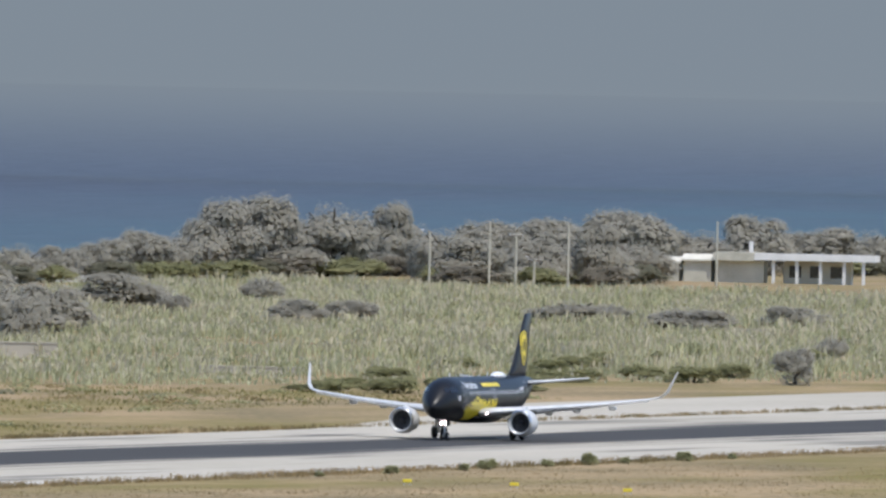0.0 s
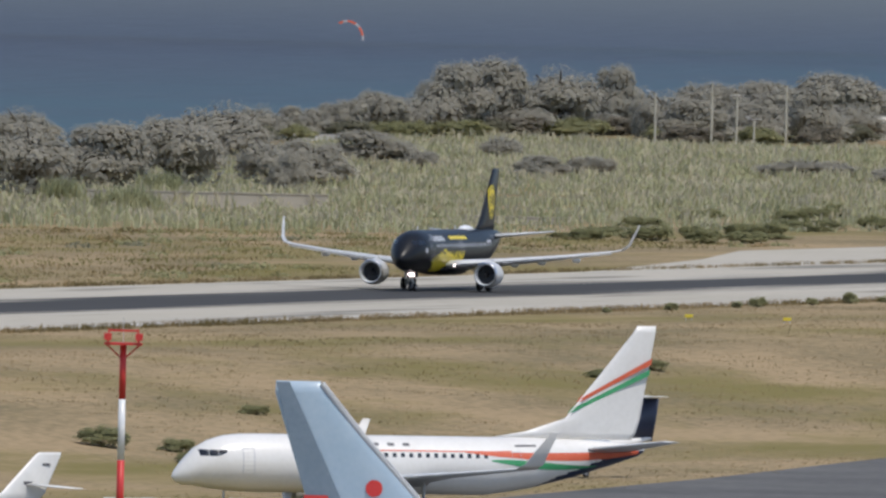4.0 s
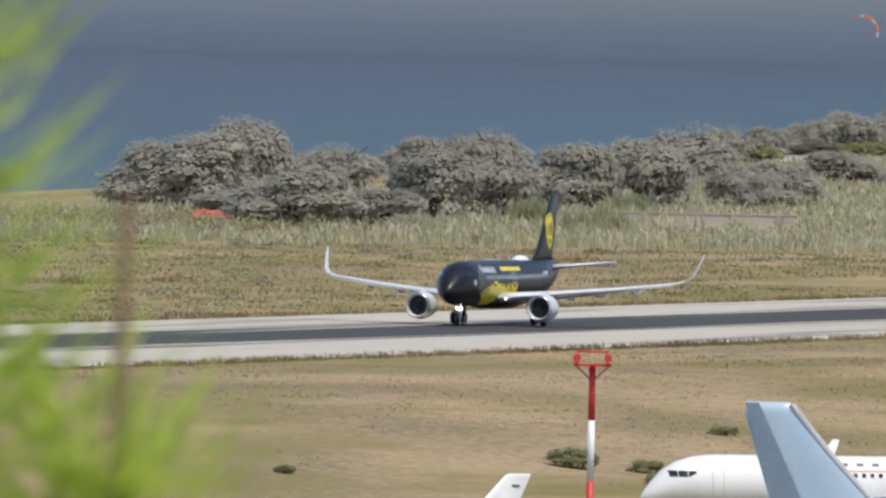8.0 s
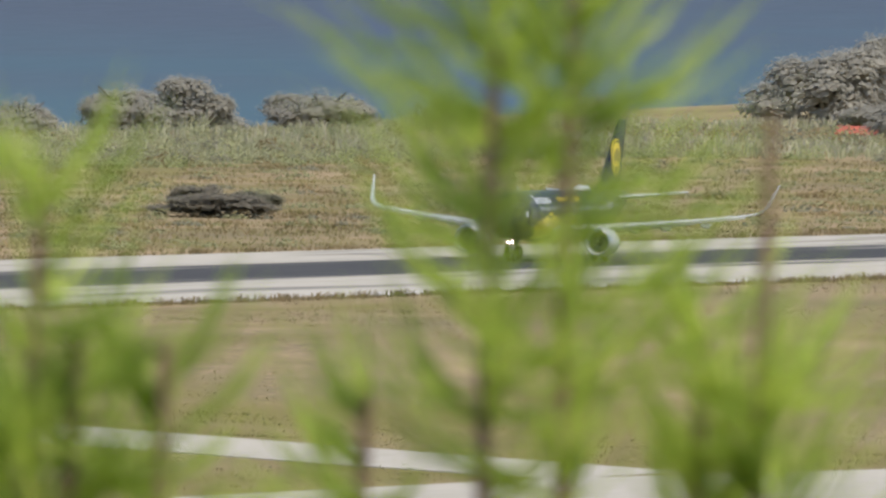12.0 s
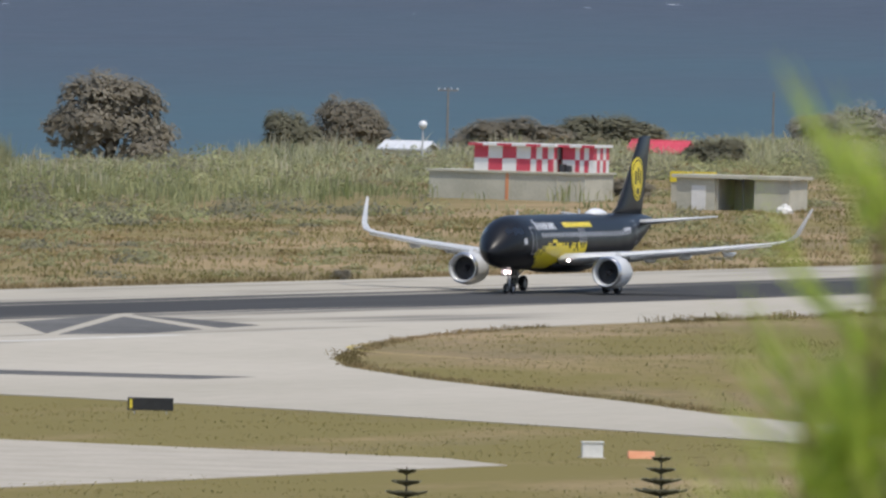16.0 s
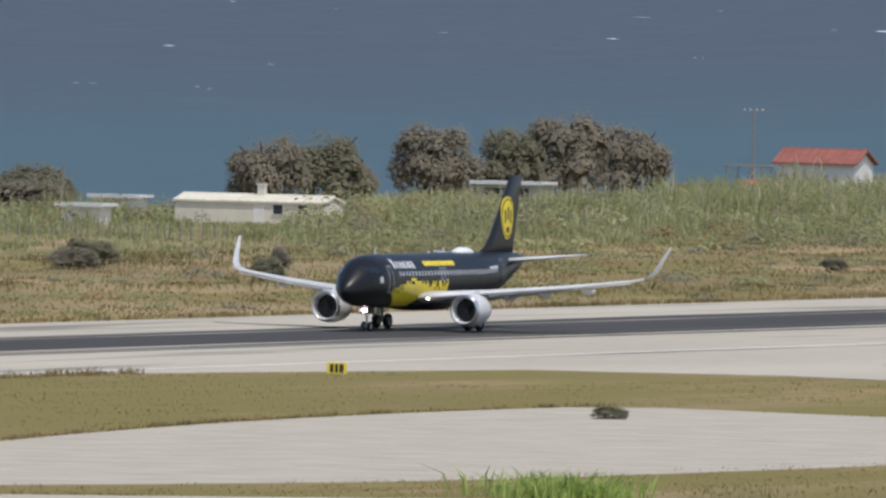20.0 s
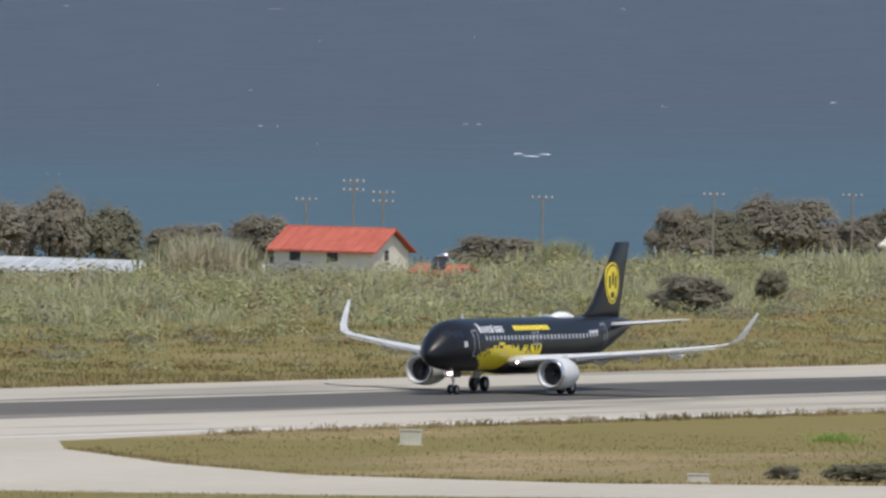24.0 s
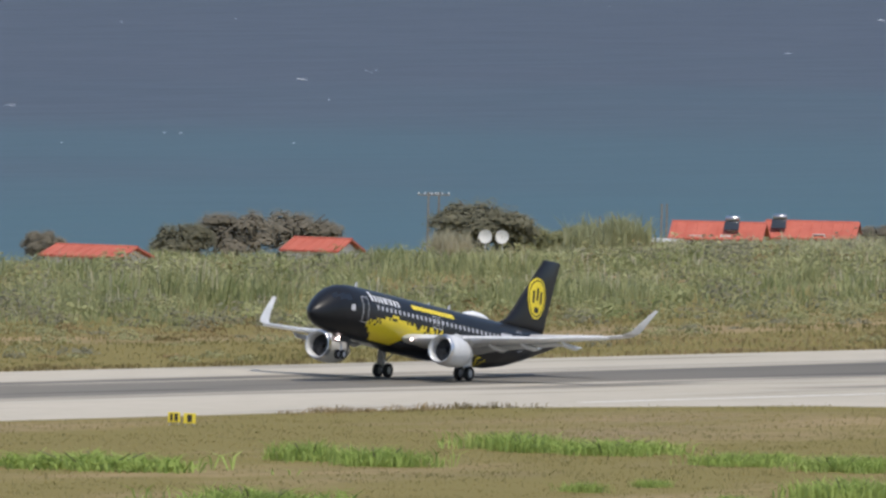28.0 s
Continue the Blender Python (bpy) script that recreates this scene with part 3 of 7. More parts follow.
def build_airliner():
    N = 17.7
    top = thing("airliner", "black and yellow twin-engine airliner speeding along the runway", "airplane", 2389, 0)
    rnd = random.Random(4)

    def paint(x, y, z):
        if 5.2 < x < 17.0:
            edge = 3.05 + 0.9 * smooth01(5.2, 9.5, x) - 0.35 * smooth01(11.5, 15, x)
            if z < edge + 0.75 * (rnd.random() - 0.62) and z > 1.9 + 1.0 * (1 - smooth01(5.2, 8.2, x)):
                return 1
        if 17 <= x < 25 and z < 2.9 - 0.05 * (x - 17) + 0.9 * (rnd.random() - 0.75):
            return 1 if rnd.random() < 0.6 else 0
        return 0
    steps = [0, 0.04, 0.15, 0.32, 0.5, 0.75, 1.0, 1.35, 1.7, 2.1, 2.6, 3.1, 3.6, 4.2, 4.8] + list(np.arange(5.2, 25.2, 0.25)) + [26, 26.5, 27.3, 28.2, 29, 30, 31, 31.5, 32.5, 33.5, 34.5, 35.5, 36.3, 37.0, 37.55]
    body = build_body(A320_BODY, [M_BLACK, M_YELLOW], paint, top, N, steps)
    tagged(body, "glossy black fuselage with a yellow pixel-edged belly")
    # wing box fairing
    bm = bmesh.new()
    loft(bm, [[(N - x, w * math.cos(a), 2.15 + h * math.sin(a)) for a in np.linspace(0, 2 * math.pi, 24, endpoint=False)] for x, w, h in ((10.6, 0.3, 0.1), (11.6, 1.5, 0.42), (13, 2.1, 0.62), (18, 2.15, 0.66), (20, 1.7, 0.5), (21.5, 0.4, 0.15))])
    part("wing_fairing", bm, M_BLACK, top, "", smooth=True)
    for s in (1, -1):
        st = [(N - 11.4, 1.6, 2.55, 6.7, 0.14, 0.05), (N - 12.3, 3.2, 2.72, 5.7, 0.13, 0.04), (N - 13.95, 6.4, 3.02, 3.95, 0.12, 0.02), (N - 16.6, 11.5, 3.52, 2.75, 0.11, 0.0), (N - 19.0, 16.2, 4.1, 1.68, 0.10, -0.02),
              (N - 19.65, 17.0, 4.3, 1.5, 0.10, -0.02), (N - 20.35, 17.42, 4.75, 1.3, 0.09, 0), (N - 21.3, 17.65, 5.6, 1.0, 0.08, 0), (N - 22.7, 17.92, 6.72, 0.55, 0.08, 0)]
        w = build_wing(top, s, st[:6], M_WING, "wing", "light grey swept wing")
        build_wing(w, s, st[5:], [M_WING, M_BLACK], "sharklet", "upturned wing tip")
        # flaps and their fairings
        bm = bmesh.new()
        rings = [airfoil((N - 12.3 - 5.45, 3.3 * s, 2.42), 1.25, 0.1, 7, 0.25), airfoil((N - 13.95 - 3.75, 6.4 * s, 2.86), 0.95, 0.1, 7, 0.25), airfoil((N - 16.6 - 2.6, 11.5 * s, 3.42), 0.65, 0.1, 7, 0.22)]
        loft(bm, rings if s > 0 else [r[::-1] for r in rings])
        part("flap", bm, M_WING, w, "", smooth=True)
        bm = bmesh.new()
        rings = [airfoil((N - 13.95 + 0.32, 6.6 * s, 2.86), 0.55, 0.12, 7, 0.35), airfoil((N - 18.9 + 0.2, 16.2 * s, 4.0), 0.32, 0.12, 7, 0.35)]
        loft(bm, rings if s > 0 else [r[::-1] for r in rings])
        part("slat", bm, M_WHITE, w, "", smooth=True)
        for y, xo, z in ((6.9, 17.2, 2.72), (9.4, 18.0, 3.0), (12.6, 19.0, 3.3)):
            bm = bmesh.new()
            tube(bm, [(N - xo + 1.3, y * s, z + 0.1), (N - xo + 0.6, y * s, z - 0.1), (N - xo - 0.9, y * s, z - 0.15), (N - xo - 1.9, y * s, z + 0.02)], [0.03, 0.2, 0.2, 0.03], 10)
            part("flap_track_fairing", bm, M_WING, w, "", smooth=True)
        eng = build_nacelle(top, (N - 10.6, 5.75 * s, 1.72), 4.4, 1.12, M_WING)
        tagged(eng, "pale grey engine cowl with a metal lip")
        bm = bmesh.new()
        loft(bm, [[(N - 11.6, 5.75 * s - 0.1, 2.7), (N - 11.6, 5.75 * s + 0.1, 2.7), (N - 15.0, 5.75 * s + 0.16, 2.5), (N - 15.0, 5.75 * s - 0.16, 2.5)], [(N - 12.9, 5.75 * s - 0.1, 3.2), (N - 12.9, 5.75 * s + 0.1, 3.2), (N - 16.2, 5.75 * s + 0.14, 2.95), (N - 16.2, 5.75 * s - 0.14, 2.95)]])
        part("engine_pylon", bm, M_WING, top)
        # tailplane
        t = build_wing(top, s, [(N - 31.0, 0.6, 5.15, 4.0, 0.11, 0), (N - 32.3, 3.0, 5.4, 2.9, 0.1, 0), (N - 34.1, 6.22, 5.75, 1.35, 0.09, 0)], M_WING, "tailplane", "grey horizontal tailplane")
        # main gear
        gear = part("main_gear_leg", tube(bmesh.new(), [(0, 3.8 * s, 2.6), (0, 3.8 * s, 1.5), (0, 3.8 * s, 1.5), (0, 3.8 * s, 0.58)], [0.17, 0.17, 0.11, 0.11], 12), M_STRUT, top, "grey main gear leg")
        part("gear_door", boxed(-0.55, 0.5, (4.05 if s > 0 else -4.1), (4.1 if s > 0 else -4.05), 1.0, 2.5), M_WHITE, gear)
        part("drag_stay", tube(bmesh.new(), [(0.1, 3.7 * s, 1.2), (0.3, 2.3 * s, 2.4)], [0.06, 0.06], 8), M_STRUT, gear)
        part("axle", tube(bmesh.new(), [(0, (3.8 - 0.5) * s, 0.58), (0, (3.8 + 0.5) * s, 0.58)], [0.09, 0.09], 10), M_STRUT, gear)
        for o in (-0.46, 0.46):
            wheel("tyre", 0.585, 0.42, (0, 3.8 * s + o, 0.585), gear)
        # windows, doors and lettering on the skin
        for i in range(34):
            x = 6.9 + i * 0.66
            if x < 27.5:
                part("cabin_window", skin_patch(x, x + 0.26, 0.20, 0.37, A320_BODY, 0.012, N, 1, 2, s), M_PALE, body)
        for x0, x1, a0, a1 in ((4.75, 5.6, -0.42, 0.62), (15.4, 15.95, 0.0, 0.5), (16.25, 16.8, 0.0, 0.5), (29.0, 29.8, -0.3, 0.72)):
            d = part("door", skin_patch(x0, x1, a0, a1, A320_BODY, 0.008, N, 2, 6, s), M_BLACK, body, "black door with a pale outline")
            for q in ((x0, x0 + 0.06, a0, a1), (x1 - 0.06, x1, a0, a1), (x0 + 0.06, x1 - 0.06, a1 - 0.03, a1), (x0 + 0.06, x1 - 0.06, a0, a0 + 0.03)):
                part("door_outline", skin_patch(*q, A320_BODY, 0.02, N, 2, 6, s), M_PALE, d)
        # airline lettering drawn as plain white bars, slogan as yellow ones
        x = 6.2
        for i, (w_, h) in enumerate(((0.5, 0.46), (0.42, 0.3), (0.34, 0.3), (0.44, 0.3), (0.56, 0.3), (0.16, 0.4), (0.42, 0.3), (0.42, 0.3), (0.4, 0.3))):
            part("letter_bar", skin_patch(x, x + w_ * 0.62, 0.50, 0.50 + h, A320_BODY, 0.014, N, 1, 4, s), M_WHITE, body)
            x += w_ + 0.1
        x = 12.6
        for i in range(15):
            w_ = 0.34 + 0.12 * ((i * 7) % 3 == 0)
            part("slogan_bar", skin_patch(x, x + w_, 0.58, 0.80, A320_BODY, 0.014, N, 1, 3, s), M_YELLOW, body)
            x += w_ + 0.05
        part("flag_mark", skin_patch(26.0, 27.9, 0.34, 0.46, A320_BODY, 0.014, N, 1, 2, s), M_PALE, body)
        part("nose_emblem", skin_patch(3.3, 3.75, -0.02, 0.22, A320_BODY, 0.014, N, 2, 3, s), M_PALE, body)
        # cockpit panes
        for x0, x1, a0, a1 in ((1.75, 2.3, 0.72, 1.05), (2.3, 2.95, 0.5, 0.85), (2.95, 3.5, 0.42, 0.72)):
            part("cockpit_window", skin_patch(x0, x1, a0, a1, A320_BODY, 0.012, N, 3, 4, s), M_GLASS, body)
        part("landing_light", tube(bmesh.new(), [(N - 11.75, 2.35 * s, 2.5), (N - 11.68, 2.35 * s, 2.5)], [0.09, 0.09], 12), M_LAMP, w)
    # fin with the round emblem
    bm = bmesh.new()
    rings = []
    for x, z, c, th in ((27.3, 5.6, 7.9, 0.05), (29.3, 6.35, 6.1, 0.085), (30.0, 7.0, 5.55, 0.09), (32.2, 9.4, 4.05, 0.09), (34.25, 11.68, 2.65, 0.09), (34.6, 11.78, 2.1, 0.05)):
        r = airfoil((0, 0, 0), c, th, 9)
        rings.append([(N - x + p[0], p[2], z) for p in r])
    loft(bm, rings)
    fin = part("fin", bm, M_BLACK, top, "black tail fin with a yellow disc", smooth=True)
    for s in (1, -1):
        cx, cz, R = N - 33.5, 8.5, 1.66

        def on_fin(px, pz, lift):
            le = float(np.interp(pz, [6.35, 7.0, 9.4, 11.68], [29.3, 30.0, 32.2, 34.25]))
            c = float(np.interp(pz, [6.35, 7.0, 9.4, 11.68], [6.1, 5.55, 4.05, 2.65]))
            q = min(max((N - le - px) / c, 0.001), 1.0)
            h = 2.97 * 0.09 * (math.sqrt(q) - 0.43 * q - 1.25 * q * q + q ** 3 - 0.32 * q ** 4) * c * 0.55
            return (px, s * (max(h, 0.008) * (1.15 if s > 0 else 0.85) + lift), pz)

        def fin_quad(x0, x1, z0, z1, lift):
            bm = bmesh.new()
            loft(bm, [[on_fin(xx, z0 + (z1 - z0) * k / 4, lift) for k in range(5)] for xx in (x0, (x0 + x1) / 2, x1)], close=False, caps=False)
            return bm

        def disc(r0, r1, lift, name, m, label=""):
            bm = bmesh.new()
            rr = [r0 + (r1 - r0) * k / 5 for k in range(6)] if r0 == 0 else [r0, r1]
            loft(bm, [[on_fin(cx + 0.86 * max(r, 0.01) * math.cos(a), cz + max(r, 0.01) * math.sin(a), lift) for a in np.linspace(0, 2 * math.pi, 40, endpoint=False)] for r in rr], caps=False)
            return part(name, bm, m, fin, label)
        disc(0, R, 0.02, "emblem_disc", M_YELLOW, "yellow emblem disc")
        disc(R * 0.84, R * 0.91, 0.032, "emblem_ring", M_BLACK)
        for dx, h, zz in ((-0.62, 1.0, 0.0), (0.0, 1.0, 0.25), (0.62, 1.0, 0.0)):
            part("emblem_bar", fin_quad(cx + dx - 0.17, cx + dx + 0.17, cz + zz - h / 2 + 0.1, cz + zz + h / 2 + 0.1, 0.032), M_BLACK, fin)
        part("emblem_bar", fin_quad(cx - 0.36, cx + 0.36, cz - 1.15, cz - 0.72, 0.032), M_BLACK, fin)
    # satellite dome, blade aerials, beacon
    bm = bmesh.new()
    loft(bm, [[(N - x, w * math.cos(a), 5.86 + h * max(math.sin(a), -0.1)) for a in np.linspace(0, 2 * math.pi, 16, endpoint=False)] for x, w, h in ((22.9, 0.1, 0.02), (23.4, 0.5, 0.3), (24.2, 0.62, 0.46), (25.2, 0.6, 0.42), (26.2, 0.4, 0.22), (26.9, 0.1, 0.03))])
    part("satellite_dome", bm, M_WHITE, top, "white satellite dome", smooth=True)
    for x, h in ((6.4, 0.42), (17.5, 0.2), (20.6, 0.4)):
        bm = bmesh.new()
        loft(bm, [[(N - x + 0.2, -0.03, 5.88), (N - x + 0.2, 0.03, 5.88), (N - x - 0.2, 0.03, 5.88), (N - x - 0.2, -0.03, 5.88)], [(N - x, -0.02, 5.9 + h), (N - x, 0.02, 5.9 + h), (N - x - 0.18, 0.02, 5.9 + h), (N - x - 0.18, -0.02, 5.9 + h)]])
        part("blade_aerial", bm, M_PALE, top)
    # nose gear
    gear = part("nose_gear_leg", tube(bmesh.new(), [(N - 5.0, 0, 2.2), (N - 5.07, 0, 0.95), (N - 5.07, 0, 0.95), (N - 5.07, 0, 0.38)], [0.12, 0.12, 0.07, 0.07], 12), M_STRUT, top, "grey nose gear leg")
    part("drag_stay", tube(bmesh.new(), [(N - 5.0, 0, 1.1), (N - 4.0, 0, 2.0)], [0.05, 0.05], 8), M_STRUT, gear)
    part("axle", tube(bmesh.new(), [(N - 5.07, -0.32, 0.385), (N - 5.07, 0.32, 0.385)], [0.06, 0.06], 8), M_STRUT, gear)
    for s in (1, -1):
        wheel("tyre", 0.385, 0.24, (N - 5.07, 0.26 * s, 0.385), gear)
        part("taxi_light", tube(bmesh.new(), [(N - 4.86, 0.2 * s, 1.62), (N - 4.80, 0.2 * s, 1.62)], [0.15, 0.15], 12), M_LAMP, gear, "lit white lamp")
        part("nose_gear_door", boxed(N - 5.6, N - 4.2, (0.36 if s > 0 else -0.4), (0.4 if s > 0 else -0.36), 1.35, 1.95), M_BLACK, top)
    return top


airliner = build_airliner()


# ---- plants ----
M_REED = leafy(mat("reed_leaves", (0.29, 0.30, 0.15), (0.58, 0.56, 0.36), scale=0.09, rough=0.85, fine=4, spec=0.1, contrast=(0.36, 0.64)))
M_REED_GREEN = leafy(mat("green_reed_leaves", (0.19, 0.222, 0.09), (0.47, 0.47, 0.255), scale=0.09, rough=0.85, fine=4, spec=0.1, contrast=(0.36, 0.64)))
M_PLUME = leafy(mat("pale_reed_plumes", (0.44, 0.40, 0.27), (0.60, 0.55, 0.40), scale=0.05, rough=0.9, fine=30, spec=0.1))
M_OLIVE = leafy(mat("olive_grass_blades", (0.195, 0.182, 0.07), (0.345, 0.295, 0.132), scale=0.035, rough=0.9, fine=8, spec=0.1, stretch=(0.35, 1, 1), contrast=(0.40, 0.60)))
M_STRAW = leafy(mat("dry_grass_blades", (0.195, 0.155, 0.072), (0.37, 0.278, 0.15), scale=0.035, rough=0.9, fine=8, spec=0.1, stretch=(0.35, 1, 1), contrast=(0.42, 0.58)))
M_LUSH = leafy(mat("lush_green_grass", (0.27, 0.37, 0.09), (0.42, 0.50, 0.17), scale=0.2, rough=0.85, fine=20, spec=0.1))
M_LEAF = leafy(mat("grey_green_leaves", (0.25, 0.228, 0.178), (0.36, 0.328, 0.26), scale=2.2, rough=0.9, fine=2, spec=0.1, contrast=(0.3, 0.7)), 0.45)
M_LEAF2 = leafy(mat("dark_green_leaves", (0.205, 0.20, 0.14), (0.30, 0.29, 0.205), scale=2.5, rough=0.9, fine=2, spec=0.1, contrast=(0.3, 0.7)), 0.45)
# leaf colour of the far crowns, with distance haze painted in by paling
M_HAZE_LEAF = leafy(mat("haze_paled_leaves", (0.38, 0.362, 0.305), (0.49, 0.468, 0.395), scale=2.2, rough=0.9, fine=2, spec=0.1, contrast=(0.3, 0.7)), 0.5)
M_SCRUB = leafy(mat("yellow_green_scrub", (0.27, 0.275, 0.14), (0.42, 0.41, 0.23), scale=2.5, rough=0.9, fine=2, spec=0.1, contrast=(0.3, 0.7)), 0.5)
M_BARK = mat("brown_bark", (0.07, 0.055, 0.04), (0.14, 0.115, 0.09), scale=2.0, rough=0.95, bump=0.5)


def blades_mesh(name, pts, heights, per, spread, width, material, rng, lean=0.75):
    """Upright tapering leaf blades in tufts: pts n x 3, each tuft with so many blades."""
    n = len(pts)
    base = np.repeat(np.asarray(pts, float), per, axis=0)
    h = np.repeat(np.asarray(heights, float), per) * rng.uniform(0.55, 1.0, n * per)
    base[:, :2] += rng.normal(0, spread, (n * per, 2))
    a = rng.uniform(0, 2 * math.pi, n * per)
    la = rng.uniform(0, 2 * math.pi, n * per)
    ln = rng.uniform(0.05, lean, n * per) * h
    side = np.stack([np.cos(a), np.sin(a), 0 * a], 1) * (width * rng.uniform(0.6, 1.3, n * per))[:, None]
    up = np.stack([np.cos(la) * ln, np.sin(la) * ln, h], 1)
    mid = np.stack([np.cos(la) * ln * 0.22, np.sin(la) * ln * 0.22, h * 0.7], 1)
    v = np.stack([base - side * 0.6, base + side * 0.6, base + mid + side, base + mid - side, base + up], 1).reshape(-1, 3)
    k = np.arange(n * per) * 5
    me = bpy.data.meshes.new(name)
    quads = np.stack([k, k + 1, k + 2, k + 3], 1)
    tris = np.stack([k + 3, k + 2, k + 4], 1)
    loops = np.concatenate([quads.ravel(), tris.ravel()])
    starts = np.concatenate([np.arange(len(k)) * 4, len(k) * 4 + np.arange(len(k)) * 3])
    me.vertices.add(len(v))
    me.vertices.foreach_set("co", v.ravel())
    me.loops.add(len(loops))
    me.loops.foreach_set("vertex_index", loops.astype(np.int32))
    me.polygons.add(len(starts))
    me.polygons.foreach_set("loop_start", starts.astype(np.int32))
    me.update(calc_edges=True)
    me.validate()
    me.materials.append(material)
    return me


def mounds_mesh(name, spots, leaves, leaf, material, rng):
    """Low rounded shrubs joined in one mesh: spots of x, y, z, width, height, each a dome of small leaf sprays."""
    p = np.repeat(np.asarray(spots, float), leaves, axis=0)
    n = len(p)
    h = rng.normal(0, 1, (n, 3))
    h[:, 2] = np.abs(h[:, 2])
    h /= np.linalg.norm(h, axis=1)[:, None]
    r = rng.uniform(0.72, 1.12, n)[:, None]
    c = p[:, :3] + h * r * np.stack([p[:, 3] * 0.5, p[:, 3] * 0.5, p[:, 4]], 1)
    o = h + np.array((0, 0, 0.5)) + rng.normal(0, 0.3, (n, 3))
    o /= np.linalg.norm(o, axis=1)[:, None]
    u = np.cross(o, rng.normal(0, 1, (n, 3)))
    u /= np.linalg.norm(u, axis=1)[:, None]
    w = np.cross(o, u)
    s = (leaf * rng.uniform(0.6, 1.4, n) * (0.5 + 0.25 * p[:, 3]))[:, None]
    v = np.stack([c - u * s, c + w * s * 0.6, c + u * s, c - w * s * 0.6], 1).reshape(-1, 3)
    me = bpy.data.meshes.new(name)
    me.vertices.add(len(v))
    me.vertices.foreach_set("co", v.ravel())
    me.loops.add(4 * n)
    me.loops.foreach_set("vertex_index", np.arange(4 * n, dtype=np.int32))
    me.polygons.add(n)
    me.polygons.foreach_set("loop_start", (np.arange(n) * 4).astype(np.int32))
    me.update(calc_edges=True)
    me.validate()
    me.materials.append(material)
    return me


def build_scrub():
    """Wild scrub among the reeds and low weeds on the verge."""
    rng = np.random.default_rng(17)
    green, olive, dusky, tan = [], [], [], []
    for x, y in scatter(860, 2660, 7600, lambda x: reed_edge(x) - 8, lambda x: min(shore(x) - 88, reed_edge(x) + 120), rng):
        g = noise.noise(Vector((x * 0.03, y * 0.04, 6.1)))
        # skip scrub in the camera's sight wedge to the farm and before the hut
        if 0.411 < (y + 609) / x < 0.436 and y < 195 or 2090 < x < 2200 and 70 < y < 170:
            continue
        if g < -0.15:
            continue
        w = rng.uniform(1.8, 4.6)
        d = y - reed_edge(x)
        hh = w * rng.uniform(0.5, 0.85) * (0.5 + 0.45 * smooth01(0, 30, d)) * (1 - 0.35 * smooth01(60, 130, d))
        kind = noise.noise(Vector((x * 0.05, y * 0.06, 12.4))) + 0.35 * rng.normal()
        (dusky if kind > 0.22 else green if kind > -0.25 else tan if kind < -0.62 else olive).append((x, y, ground_z(x, y) - 0.05, w, hh))
    for x, y in scatter(860, 2700, 2600, lambda x: 34, lambda x: reed_edge(x), rng):
        g = noise.noise(Vector((x * 0.025, y * 0.07, 9.9)))
        if g < 0.0 or x > 2430 and y < 66:
            continue
        w = rng.uniform(1.2, 4.2)
        kind = rng.random()
        (olive if kind < 0.6 else dusky if kind < 0.8 else tan).append((x, y, ground_z(x, y) - 0.05, w, w * rng.uniform(0.12, 0.28)))
    # rank growth on the crest before the beach
    for _ in range(620):
        x = rng.uniform(2560, 2860)
        y = rng.uniform(205, 285)
        w = rng.uniform(2.5, 6)
        (tan if rng.random() < 0.5 else olive if rng.random() < 0.6 else dusky).append((x, y, ground_z(x, y) - 0.1, w, w * rng.uniform(0.25, 0.5)))
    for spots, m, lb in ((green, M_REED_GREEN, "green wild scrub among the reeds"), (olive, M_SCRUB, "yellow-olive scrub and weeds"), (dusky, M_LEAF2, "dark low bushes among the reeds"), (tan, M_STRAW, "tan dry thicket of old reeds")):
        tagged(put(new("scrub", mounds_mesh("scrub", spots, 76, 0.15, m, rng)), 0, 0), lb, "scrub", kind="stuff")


def reed_edge(x):
    return lerp(x, [(600, 100), (1000, 92), (1150, 82), (1300, 104), (1450, 108), (1600, 128), (1750, 126), (1900, 118), (2060, 140), (2170, 122), (2230, 200), (2640, 205), (2700, 122), (2900, 84), (3300, 70), (4600, 90)])


def scatter(x0, x1, n, lo, hi, rng):
    x = rng.uniform(x0, x1, n)
    u = rng.uniform(0, 1, n)
    return [(a, lo(a) + (hi(a) - lo(a)) * b) for a, b in zip(x, u)]


